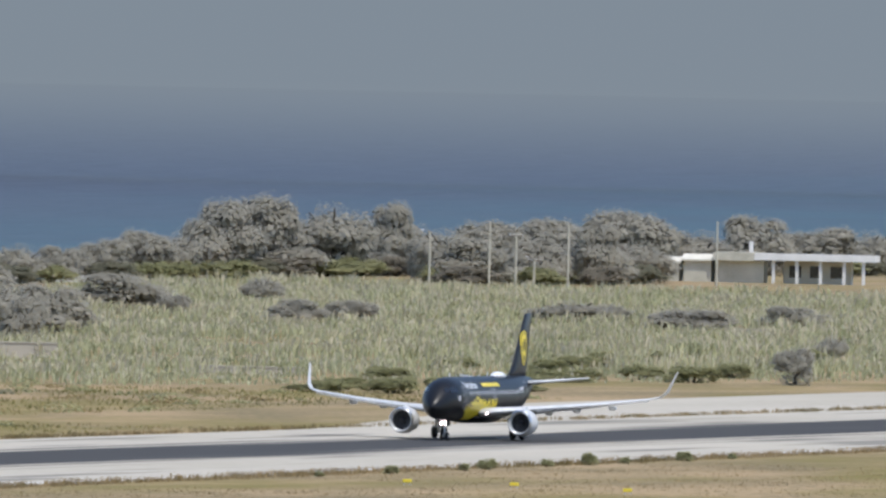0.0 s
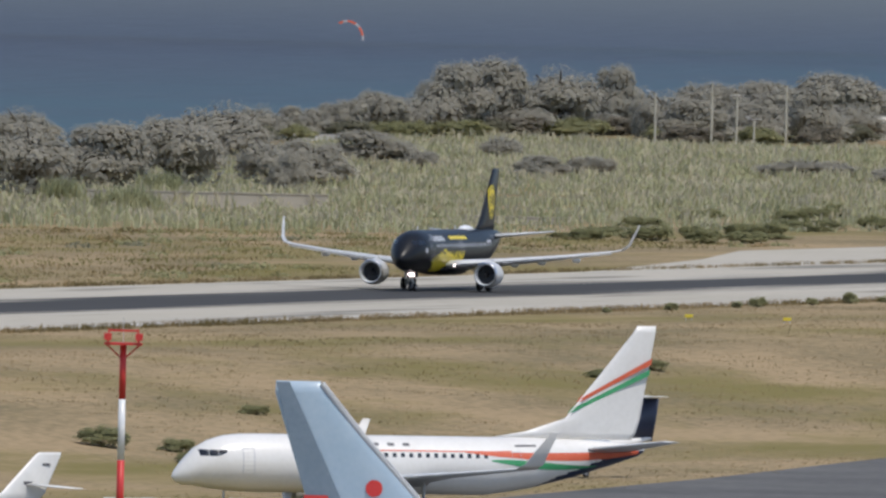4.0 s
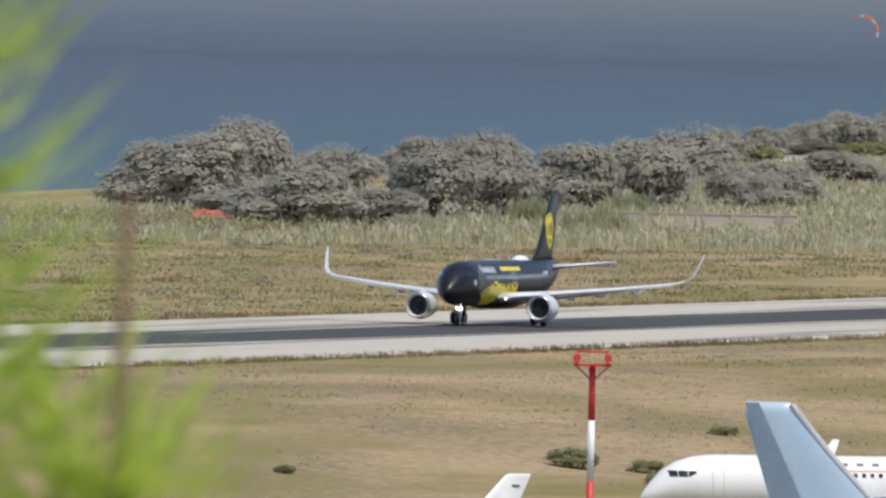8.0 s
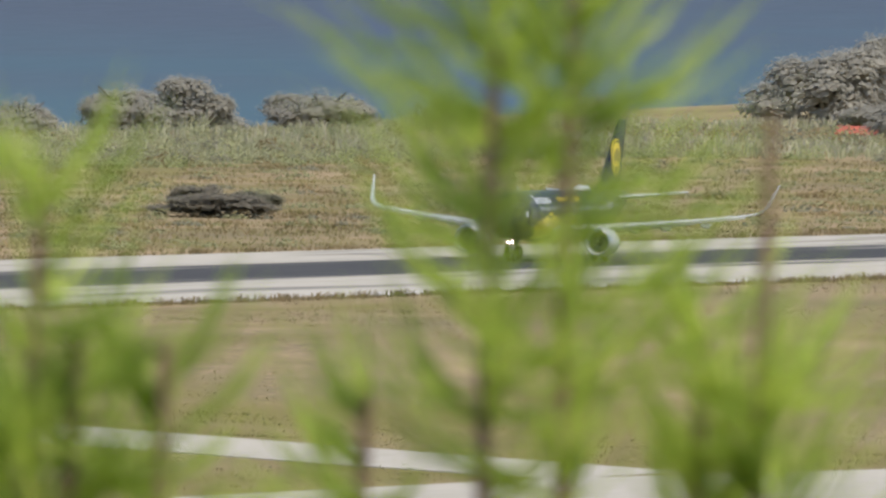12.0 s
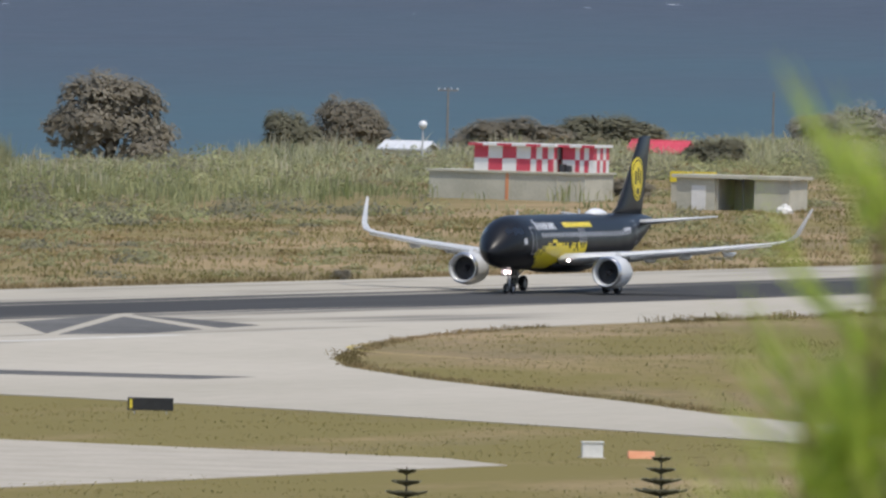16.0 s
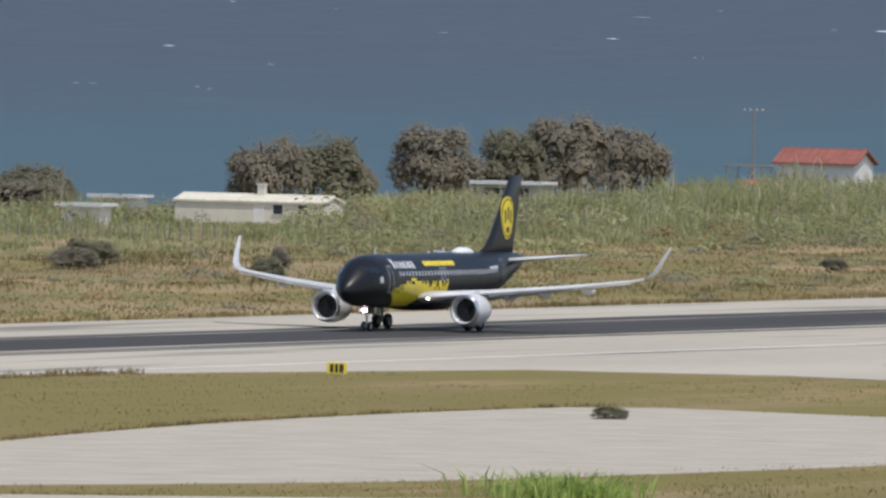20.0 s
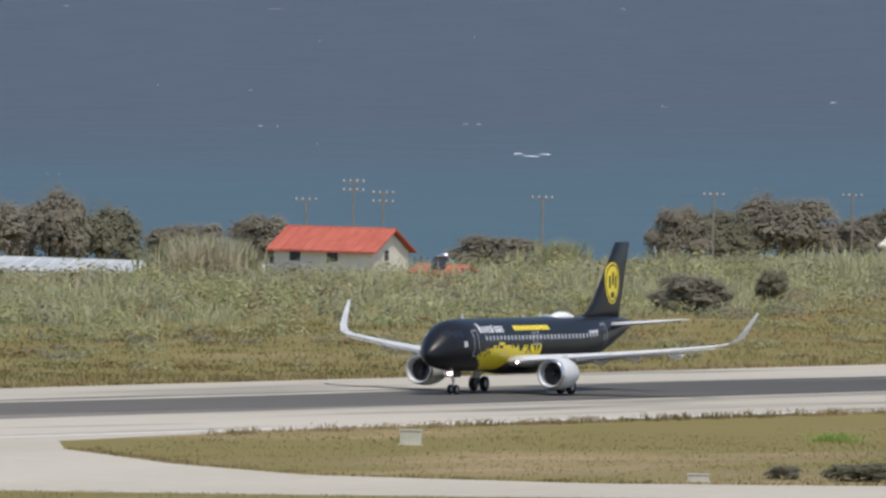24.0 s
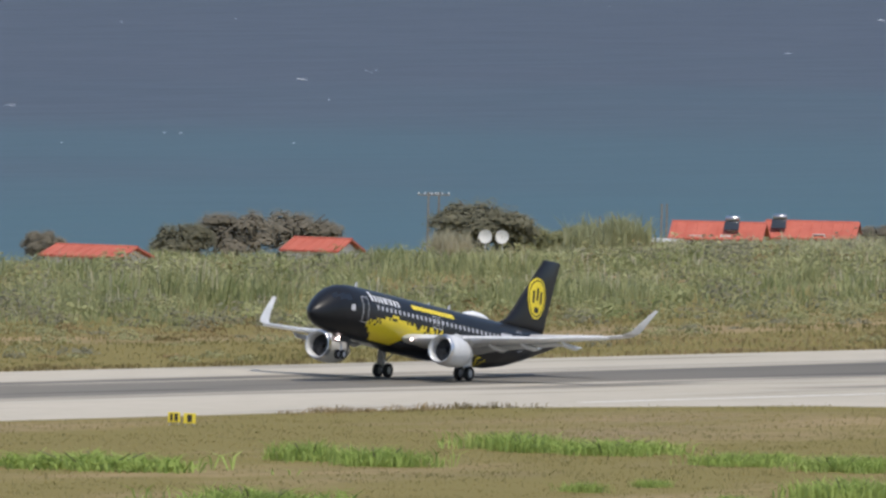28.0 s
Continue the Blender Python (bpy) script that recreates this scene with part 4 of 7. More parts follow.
def build_reeds():
    rng = np.random.default_rng(5)
    for x0, x1, n, hmax in ((860, 1300, 6200, 2.2), (1300, 1760, 6400, 2.0), (1760, 2230, 6000, 2.1), (2230, 2660, 3800, 2.0)):
        p = scatter(x0, x1, n, reed_edge, lambda x: min(shore(x) - 95, reed_edge(x) + 150), rng)
        pts, hs = [], []
        for x, y in p:
            g = noise.noise(Vector((x * 0.02, y * 0.03, 3.1))) + 0.5 * noise.noise(Vector((x * 0.09, y * 0.12, 7.7)))
            stand = noise.noise(Vector(((0.9 * y - 0.43 * x) * 0.07, (0.9 * x + 0.43 * y) * 0.01, 2.2)))
            k = smooth01(0, 30, y - reed_edge(x) - 10 * g)
            if g < -0.3 and rng.random() < 0.85:
                continue
            if 2090 < x < 2195 and 70 < y < 165 and rng.random() < 0.9:
                continue
            far = 1 - 0.45 * smooth01(45, 130, y - reed_edge(x))
            pts.append((x, y, ground_z(x, y) - 0.05))
            if x > 1990 and y > 165:
                far *= 1.35
            if 0.411 < (y + 609) / x < 0.436 and y < 195:  # reeds lowered to clear the camera's view of the farm buildings
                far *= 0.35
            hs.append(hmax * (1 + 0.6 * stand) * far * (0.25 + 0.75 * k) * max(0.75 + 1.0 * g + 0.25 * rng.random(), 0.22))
        tall = [i for i in range(len(hs)) if hs[i] > 1.5 and rng.random() < 0.16]
        pl = new("reed_plumes", blades_mesh("reed_plumes", [(pts[i][0], pts[i][1], pts[i][2] + hs[i] * 0.5) for i in tall], [hs[i] * 0.7 for i in tall], 3, 0.4, 0.06, M_PLUME, rng, 0.4))
        tagged(put(pl, 0, 0), "pale feathery plumes above the reeds", "reeds", kind="stuff")
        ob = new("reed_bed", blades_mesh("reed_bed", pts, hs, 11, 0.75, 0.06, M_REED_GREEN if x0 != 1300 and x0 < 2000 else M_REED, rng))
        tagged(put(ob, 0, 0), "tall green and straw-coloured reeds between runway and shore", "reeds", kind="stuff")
    # the wide field of reeds past the landing zone
    pts, hs = [], []
    c0 = Vector((0, -609))
    for _ in range(22000):
        a = radians(rng.uniform(13.2, 19.5))
        d = 2560 + 1500 * rng.random() ** 0.8
        x, y = d * math.cos(a), -609 + d * math.sin(a)
        if x < 2640 or y < reed_edge(x):
            continue
        if y > shore(x) - (150 if x > 2950 else 60):
            continue
        g = noise.noise(Vector((x * 0.012, y * 0.03, 1.7))) + 0.6 * noise.noise(Vector((x * 0.05, y * 0.1, 4.4)))
        pts.append((x, y, ground_z(x, y) - 0.05))
        hs.append(1.9 * max(0.7 + 0.7 * g + 0.3 * rng.random(), 0.2) * (0.45 + 0.55 * smooth01(0, 25, y - reed_edge(x))))
    # plumes set thickly, their pale colour also standing in for haze over the field
    pl = [q for q in range(len(pts)) if rng.random() < 0.4]
    ob = new("reed_plumes", blades_mesh("reed_plumes", [(pts[q][0], pts[q][1], pts[q][2] + hs[q] * 0.45) for q in pl], [hs[q] * 0.75 for q in pl], 6, 0.9, 0.11, M_PLUME, rng, 0.7))
    tagged(put(ob, 0, 0), "pale feathery plumes, thickened to pale the wide reed field like haze", "reeds", kind="stuff")
    ob = new("reed_bed", blades_mesh("reed_bed", pts, hs, 8, 0.9, 0.11, M_REED, rng, 0.9))
    tagged(put(ob, 0, 0), "wide field of pale green reeds before a wood", "reeds", kind="stuff")


def build_grass():
    rng = np.random.default_rng(9)
    # verge beyond the runway
    pts, hs = [], []
    for x, y in scatter(850, 2700, 15000, lambda x: 28, lambda x: reed_edge(x) + 8, rng):
        g = noise.noise(Vector((x * 0.03, y * 0.05, 0.3)))
        if x > 2430 and y < 66:
            continue
        pts.append((x, y, ground_z(x, y) - 0.02))
        hs.append(0.22 + 0.5 * max(g, 0) + 0.16 * rng.random())
    dry = [i for i in range(len(pts)) if noise.noise(Vector((pts[i][0] * 0.012, pts[i][1] * 0.05, 8.8))) < -0.12]
    ob = new("grass_verge", blades_mesh("grass_verge", [pts[i] for i in dry], [hs[i] for i in dry], 8, 1.0, 0.05, M_STRAW, rng, 1.5))
    more = [i for i in range(len(pts)) if noise.noise(Vector((pts[i][0] * 0.012, pts[i][1] * 0.05, 8.8))) > -0.3]
    gr = new("grass_verge", blades_mesh("grass_verge", [(pts[i][0] + 1.1, pts[i][1] + 0.6, pts[i][2]) for i in more], [hs[i] * 1.1 for i in more], 8, 1.0, 0.055, M_OLIVE, rng, 1.3))
    tagged(put(gr, 0, 0), "olive-green weeds mixed into the runway verge", "grass", kind="stuff")
    tagged(put(ob, 0, 0), "dry straw-coloured grass along the far runway edge", "grass", kind="stuff")
    # field between runway and camera
    pts, hs = [], []
    west, wh = [], []
    for x, y in scatter(620, 2300, 30000, lambda x: -225, lambda x: -42, rng):
        if on_pavement(x, y):
            continue
        g = noise.noise(Vector((x * 0.02, y * 0.05, 5.3)))
        if g < -0.25:
            continue
        green = x < 1620 + 120 * g
        (west if green else pts).append((x, y, ground_z(x, y) - 0.02))
        (wh if green else hs).append(0.09 + 0.16 * max(g, 0) + 0.09 * rng.random())
    ob = new("grass_field", blades_mesh("grass_field", west, wh, 7, 1.1, 0.035, M_OLIVE, rng, 2.0))
    tagged(put(ob, 0, 0), "short olive grass beside the taxiways", "grass", kind="stuff")
    ob = new("grass_field", blades_mesh("grass_field", pts, hs, 7, 1.1, 0.035, M_STRAW, rng, 2.0))
    tagged(put(ob, 0, 0), "short dry grass between runway and taxiways", "grass", kind="stuff")
    pts, hs = [], []
    for x, y in scatter(640, 1130, 11000, lambda x: -205, lambda x: -41, rng):
        if not on_pavement(x, y):
            pts.append((x, y, -0.02))
            hs.append(0.16 + 0.3 * max(noise.noise(Vector((x * 0.03, y * 0.08, 15.3))), 0) + 0.1 * rng.random())
    ob = new("grass_field", blades_mesh("grass_field", pts, hs, 7, 1.0, 0.03, M_OLIVE, rng, 1.8))
    tagged(put(ob, 0, 0), "thick olive grass on the western field", "grass", kind="stuff")
    # tufts along pavement edges
    pts, hs = [], []
    for _ in range(5200):
        x = rng.uniform(850, 2700)
        y = -40.8 - abs(rng.normal(0, 1.0))
        if on_pavement(x, y):
            continue
        pts.append((x, y, -0.02))
        hs.append(0.25 + 0.55 * rng.random() ** 2)
    for _ in range(2600):
        x = rng.uniform(850, 2700)
        pts.append((x, 26.6 + abs(rng.normal(0, 0.8)), -0.02))
        hs.append(0.25 + 0.4 * rng.random())
    # weeds along the rims of the gravel lot and the taxiway islands
    rims = (((1390, -134), (1414, -120), (1437, -104.5), (1456, -92), (1482, -77.5), (1503, -69), (1517, -64.3), (1530, -60.5), (1549, -55), (1578, -47.8), (1620, -41.8)),
            ((1066, -129.5), (1092, -121.5), (1117, -116.5), (1156, -108), (1190, -102), (1225, -97.5), (1262, -95.5), (1293, -97)),
            ((1058, -158), (1043, -140), (1028, -128), (1008, -112), (1004, -92), (1018, -75), (1043, -54)))
    for rim in rims:
        for (x0, y0), (x1, y1) in zip(rim, rim[1:]):
            for _ in range(int(math.hypot(x1 - x0, y1 - y0) * 2.2)):
                f = rng.random()
                pts.append((x0 + (x1 - x0) * f + (2.4 if rim[0][0] != 1066 else 0.5) + rng.normal(0, 0.7), y0 + (y1 - y0) * f + (0.9 if rim[0][0] == 1066 else 0.0) + rng.normal(0, 0.3), -0.02))
                hs.append(0.12 + 0.35 * rng.random() ** 3)
    ob = new("edge_tufts", blades_mesh("edge_tufts", pts, hs, 10, 0.35, 0.035, M_STRAW, rng, 1.0))
    tagged(put(ob, 0, 0), "brown weeds growing along the pavement edges", "weeds", kind="stuff")


PAVED = [[(1335, -40), (1386, -54), (1391, -72), (1381, -96), (1345, -143), (1278, -212), (1302, -212), (1374, -146), (1437, -104), (1517, -64), (1549, -55), (1662, -40)],
         [(880, -40), (914, -51), (961, -112), (1045, -188), (1050, -200), (1090, -200), (1058, -158), (1008, -112), (1004, -92), (1043, -54), (1100, -40)],
         [(1094, -117), (1194, -98), (1292, -97), (1277, -137), (1270, -166), (1114, -157), (1067, -150)],
         [(960, -199), (1278, -211), (1340, -222), (1340, -330), (930, -330)], [(1440, -176), (1760, -161), (2250, -128), (2250, -260), (1440, -260)]]


def on_pavement(x, y):
    for poly in PAVED:
        inside = False
        for i in range(len(poly)):
            (x0, y0), (x1, y1) = poly[i], poly[i - 1]
            if (y0 > y) != (y1 > y) and x < (x1 - x0) * (y - y0) / (y1 - y0) + x0:
                inside = not inside
        if inside:
            return True
    return False


def crown_mesh(name, seed, leaves, material, flat_top=0.75, size=0.02):
    """A leafy crown one metre wide and one high, standing on z = 0: a dome of overlapping lobes, each a cloud of small leaf sprays over coarser inner ones."""
    rng = np.random.default_rng(seed)
    lobes = [(np.array((0.0, 0.0, 0.30)), 0.36, 0.42)]
    for k in range(13):
        a, e = k * 2.4 + rng.uniform(-0.4, 0.4), math.asin(rng.uniform(0.0, 0.85))
        c = np.array((0.33 * math.cos(a) * math.cos(e), 0.33 * math.sin(a) * math.cos(e), 0.17 + (0.5 if flat_top > 0.65 else 0.42) * math.sin(e)))
        lobes.append((c, rng.uniform(0.13, 0.21), rng.uniform(0.14, 0.24)))
    share = np.array([l[1] ** 2 for l in lobes])
    pick = rng.choice(len(lobes), leaves, p=share / share.sum())
    verts, faces = [], []
    for i in range(leaves):
        c, r, rz = lobes[pick[i]]
        inner = i % 6 == 0
        h = rng.normal(0, 1, 3)
        h[2] = abs(h[2]) if rng.random() < 0.72 else h[2]
        h /= np.linalg.norm(h)
        swell = 1 + 0.22 * noise.noise(Vector(h) * 3.0 + Vector((seed * 3.1, pick[i], 0)))
        p = c + h * swell * (rng.uniform(0.6, 0.8) if inner else rng.uniform(0.82, 1.06)) * np.array((r, r, rz))
        p[2] = max(p[2], 0.03)
        o = h + np.array((0, 0, 0.55)) + rng.normal(0, 0.15, 3)
        o /= np.linalg.norm(o)
        u = np.cross(o, rng.normal(0, 1, 3))
        u /= np.linalg.norm(u)
        w = np.cross(o, u)
        s = size * (2.6 if inner else rng.uniform(0.5, 1.2))
        k = len(verts)
        verts += [tuple(p - u * s), tuple(p + w * s * 0.5), tuple(p + u * s), tuple(p - w * s * 0.6)]
        faces.append((k, k + 1, k + 2, k + 3))
    me = bpy.data.meshes.new(name)
    me.from_pydata(verts, [], faces)
    me.materials.append(material)
    return me


def trunk_mesh(seed):
    rng = random.Random(seed)
    bm = bmesh.new()
    tube(bm, [(0, 0, -0.1), (0.01, 0.0, 0.15), (0.02, 0.01, 0.35), (0.0, 0.02, 0.6)], [0.05, 0.04, 0.03, 0.012], 8)
    for k in range(6):
        a = k * 1.05 + rng.random()
        z = 0.14 + 0.05 * k
        tube(bm, [(0.01, 0, z), (0.15 * math.cos(a), 0.15 * math.sin(a), z + 0.14), (0.30 * math.cos(a), 0.30 * math.sin(a), z + 0.30)], [0.022, 0.015, 0.006], 6)
    return mesh_of("trunk", bm, M_BARK)


CROWNS = [crown_mesh("crown", s, 7500, M_LEAF if s % 3 else M_LEAF2, 0.6 + 0.1 * (s % 3)) for s in range(1, 7)]
BUSHES = [crown_mesh("foliage", s, 4200, M_LEAF2 if s % 2 else M_LEAF, 0.9, 0.026) for s in range(11, 14)]
FAR_CROWNS = [crown_mesh("crown", s, 6500, M_HAZE_LEAF, 0.6 + 0.1 * (s % 3), 0.021) for s in (51, 52, 53)]
TALL_REEDS = [blades_mesh("foliage", np.random.default_rng(s).normal(0, 0.25, (170, 3)) * (1, 1, 0), np.random.default_rng(s + 1).uniform(0.45, 0.85, 170), 7, 0.05, 0.011, M_PLUME if s == 71 else M_REED, np.random.default_rng(s + 2), 0.4) for s in (71, 81, 91)]
SCRUBS = [crown_mesh("foliage", s, 3400, M_SCRUB, 0.9, 0.028) for s in (61, 62)]
GREENS = [blades_mesh("foliage", np.random.default_rng(s).normal(0, 0.27, (150, 3)) * (1, 1, 0), np.random.default_rng(s + 1).uniform(0.3, 0.8, 150), 7, 0.06, 0.008, M_LUSH, np.random.default_rng(s + 2), 0.45) for s in (21, 31)]
TRUNKS = [trunk_mesh(s) for s in range(3)]


def tree(x, y, width, top, i, name="tree", label="broad grey-green tamarisk tree by the shore", group="trees along the shore"):
    g = ground_z(x, y)
    h = max(top - g, 2.2)
    t = tagged(put(new(name), x, y, g - 0.1, (i * 77) % 360), label, "tree", group)
    spread = 1.42 if x > 2560 or x < 2300 else 1.2
    t.scale = (K * width * spread, K * width * spread, K * h * 1.3)
    part("trunk", TRUNKS[i % 3], None, t)
    # far trees take the crowns whose colour is paled for haze
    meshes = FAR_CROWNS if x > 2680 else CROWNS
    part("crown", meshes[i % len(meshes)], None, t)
    return t


def bush(x, y, width, height, i, meshes, name="bush", label="dark evergreen bush in the dry grass", group="bushes on the airfield", category="bush"):
    b = tagged(put(new(name), x, y, ground_z(x, y) - 0.1, (i * 101) % 360), label, category, group)
    b.scale = (K * width * 1.2, K * width * 0.9, K * height * 1.3)
    part("foliage", meshes[i % len(meshes)], None, b)
    bm = bmesh.new()
    for k in range(5):
        a = k * 1.26
        tube(bm, [(0, 0, -0.05), (0.16 * math.cos(a), 0.16 * math.sin(a), 0.3), (0.28 * math.cos(a), 0.28 * math.sin(a), 0.62)], [0.02, 0.012, 0.004], 5)
    part("branching", bm, M_BARK, b)
    return b


FAR_WOOD = [(4093, 480, 10.2, 13), (4112, 478, 9.3, 14), (4143, 474, 11.3, 12.7), (4169, 471, 6.6, 12.8), (4060, 484, 8.3, 7.8), (4003, 490, 7.3, 5.5), (4023, 488, 7.3, 5), (4042, 486, 7.4, 6.4), (4074, 482, 5.6, 7.9), (4115, 477, 12.2, 7.5), (4158, 473, 11.3, 4.2), (4184, 470, 7.6, 9), (4244, 463, 11.6, 10.1), (4282, 458, 13.1, 11.7), (4317, 454, 10.8, 8.3), (4347, 451, 10.8, 10.8), (4379, 447, 10.9, 8.9), (4403, 444, 8, 8.5), (4293, 457, 13.6, 3.9)]
FIELD_BUSHES = [(3428, 315, 11.3, 5.1), (3408, 302, 4, 2.9), (3626, 348, 5.1, 3.8), (3357, 271, 6.7, 3.1), (3384, 273, 2.8, 1.6), (3463, 259, 12.1, 2.1), (3372, 220, 10.2, 2.8), (3401, 274, 4.6, 1.7), (3410, 230, 9.9, 2.8), (3422, 218, 8, 3.1), (2857, 80, 4.4, 3.8), (3101, 135, 3.4, 2.1), (3066, 229, 4.1, 5.1), (2865, 215, 9.7, 8.5), (2940, 228, 9.6, 8.7), (2999, 235, 10.8, 8.4), (3066, 244, 10.7, 8.6), (3128, 248, 7.9, 6.4), (3156, 250, 8.7, 5.8)]
MIDDLE_WOOD = [(2931, 266, 14.2, 11), (3277, 348, 11.1, 7.1), (2815, 218, 12.9, 7.5), (2827, 210, 8.2, 5.5), (3627, 425, 9.6, 7), (3598, 428, 8.7, 5.5), (3039, 290, 9.6, 12.2), (3400, 330, 11.4, 10.3), (2137, 88, 9.9, 2.3), (2432, 222, 7.7, 3.7), (2180, 104, 4.8, 2.5), (2196, 150, 3.8, 2.4), (2182, 99, 4.8, 2.2), (2751, 300, 8.7, 6.3), (2776, 300, 9.5, 6.8), (2697, 300, 6.6, 3.3), (2712, 300, 7, 4.9), (2589, 300, 10.8, 3.3), (2621, 300, 11.6, 3.8), (2828, 300, 10.3, 5.3)]
SHORE_TREES = [(2458, 300, 13.5, 8.2), (2515, 300, 6.9, 4.6), (2534, 300, 8.7, 5.6), (2174, 285, 7.3, 5.6), (2191, 285, 7.9, 6.1), (2199, 285, 4.4, 2.6), (2223, 285, 8.6, 6.1), (2245, 285, 7.1, 6.5), (2262, 285, 8.7, 7.4), (2281, 285, 7.2, 6.2), (2110, 285, 7.4, 3.2), (1979, 255, 7.5, 4), (1994, 255, 7.1, 4.2), (2009, 255, 6.6, 4), (2033, 255, 8.6, 2.2), (1908, 255, 7.4, 4), (1923, 255, 7.6, 4.5), (1895, 255, 3.8, 2.5)]
LEFT_TREES = [(1820, 262, 5.6, 4.3), (1831, 262, 6.5, 4.5), (1847, 262, 9.8, 5.5), (1864, 262, 5.4, 3.4), (1876, 262, 7.9, 5), (1896, 262, 5.6, 2.9), (1776, 262, 8.8, 1.5), (1658, 270, 6.9, 6.3), (1670, 270, 9.3, 7.4), (1688, 270, 6.4, 7.1), (1700, 270, 6.6, 5.8), (1720, 270, 7.7, 3.3), (1736, 270, 7.1, 3.7), (1278, 238, 5.9, 2.8), (1287, 238, 6.5, 3.6), (1299, 238, 6.8, 3.6), (1333, 238, 8.9, 4.7), (1253, 238, 3.8, 2.1), (1409, 238, 3.4, 1)]
FIELD_WEEDS = [(1732, -122, 4.6, 1.7), (1738, -126, 3.2, 1.1), (1722, -132, 3.6, 1.2), (1745, -119, 2.4, 0.9), (1950, -104, 4.0, 1.0), (1978, -100, 5.0, 0.9), (2239, -43.5, 2.4, 1.5), (2229, -44, 1.8, 1.0), (2262, -43, 1.7, 1.1), (2275, -43.5, 2.4, 1.6), (2290, -43, 1.6, 1.0), (2204, -44, 2.0, 1.1), (2180, -44, 1.5, 0.9), (2310, -43.5, 2.2, 1.3), (2330, -43, 1.5, 0.9), (1810, -112, 2.6, 0.8), (1670, -118, 2.0, 0.8)]
NEAR_BUSHES = [(741, -203, 8.6, 6.0), (1035, -120, 5.2, 2.1), (1035, -114, 3.5, 1.5), (1041, -127, 5.6, 1.4), (1061, -127, 4.2, 1.5), (1069, -115, 5.2, 1.2), (1072, -141, 3, 1.1), (1259, -110, 3.1, 1.5), (1524, 122, 7.7, 3.6), (1568, 134, 4.4, 3.4), (1708, 113, 5.1, 2.6), (1713, 97, 2.4, 2.2), (1668, 80, 3, 2.2), (1718, 118, 3.3, 1.8), (1772, 27, 2, 0.9), (1575, -166, 3.2, 1.5), (1572, -174, 2.3, 0.5), (1695, 109, 4.6, 1.9), (1785, 73, 3.6, 1.2), (1160, 48, 8.2, 1.4)]
GREEN_CLUMPS = [(786, -120, 5.1, 1.4), (784, -130, 6.4, 1.6), (733, -161, 6.7, 2.2), (739, -163, 6, 2.1), (725, -180, 10.4, 2.3), (810, -142, 8.4, 1.5), (797, -96, 4.7, 1.8), (796, -103, 5.1, 1.5), (757, -177, 4, 1.9), (660, -180, 8.9, 2), (718, -161, 2.6, 1), (699, -177, 4.4, 1.2), (728, -143, 2.3, 1.1), (764, -98, 5.7, 2), (759, -107, 5.4, 2), (801, -92, 7.6, 1.8), (801, -101, 8.2, 1.5), (797, -117, 4.5, 1.1), (796, -125, 4.5, 1.2), (677, -148, 8.8, 2.1), (742, -140, 2.4, 0.9), (732, -100, 11.9, 1.8), (1079, -177, 8.2, 2.3), (752, -178, 4.6, 1.7), (1128, -75, 2.9, 1.1)]
POLES = [(3911, 397, 0.6, 9.2), (3949, 397, 0.6, 10.8), (4000, 397, 0.6, 10.4), (3966, 397, 0.4, 8.8), (3978, 397, 0.4, 4.8), (4100, 397, 0.6, 10.8), (2448, 258, 0.4, 7.6), (2556, 258, 0.4, 6.9), (2249, 258, 0.4, 8.4), (2052, 258, 0.3, 3.6), (1948, 258, 0.3, 1.2), (2049, 258, 0.4, 1.2), (1733, 258, 0.3, 7.6), (1740, 258, 0.3, 6.4), (1722, 258, 0.3, 5.8), (1778, 258, 0.3, 5.7), (1820, 258, 0.4, 5.8), (1855, 258, 0.4, 5.5), (1909, 258, 0.4, 5.9), (1615, 258, 0.3, 6.7), (1400, 258, 0.3, 2.6), (1401, 258, 0.3, 2.6), (1355, 258, 0.3, 4.1), (1357, 258, 0.3, 4.1), (1388, 258, 0.3, 1.4), (1391, 258, 0.3, 1.4), (1513, 258, 0.3, 5), (1558, 258, 0.4, 4)]
MORE_WOOD = [(4069, 438, 7, 7.5), (4038, 427, 8, 9.5), (4007, 415, 9, 8.2), (4098, 435, 10, 10.5), (4066, 423, 7, 6.8), (4035, 411, 8, 7.5), (4126, 431, 9, 9.5), (4094, 419, 10, 8.2), (4062, 408, 7, 10.5), (4156, 428, 8, 6.8), (4123, 416, 9, 7.5)]


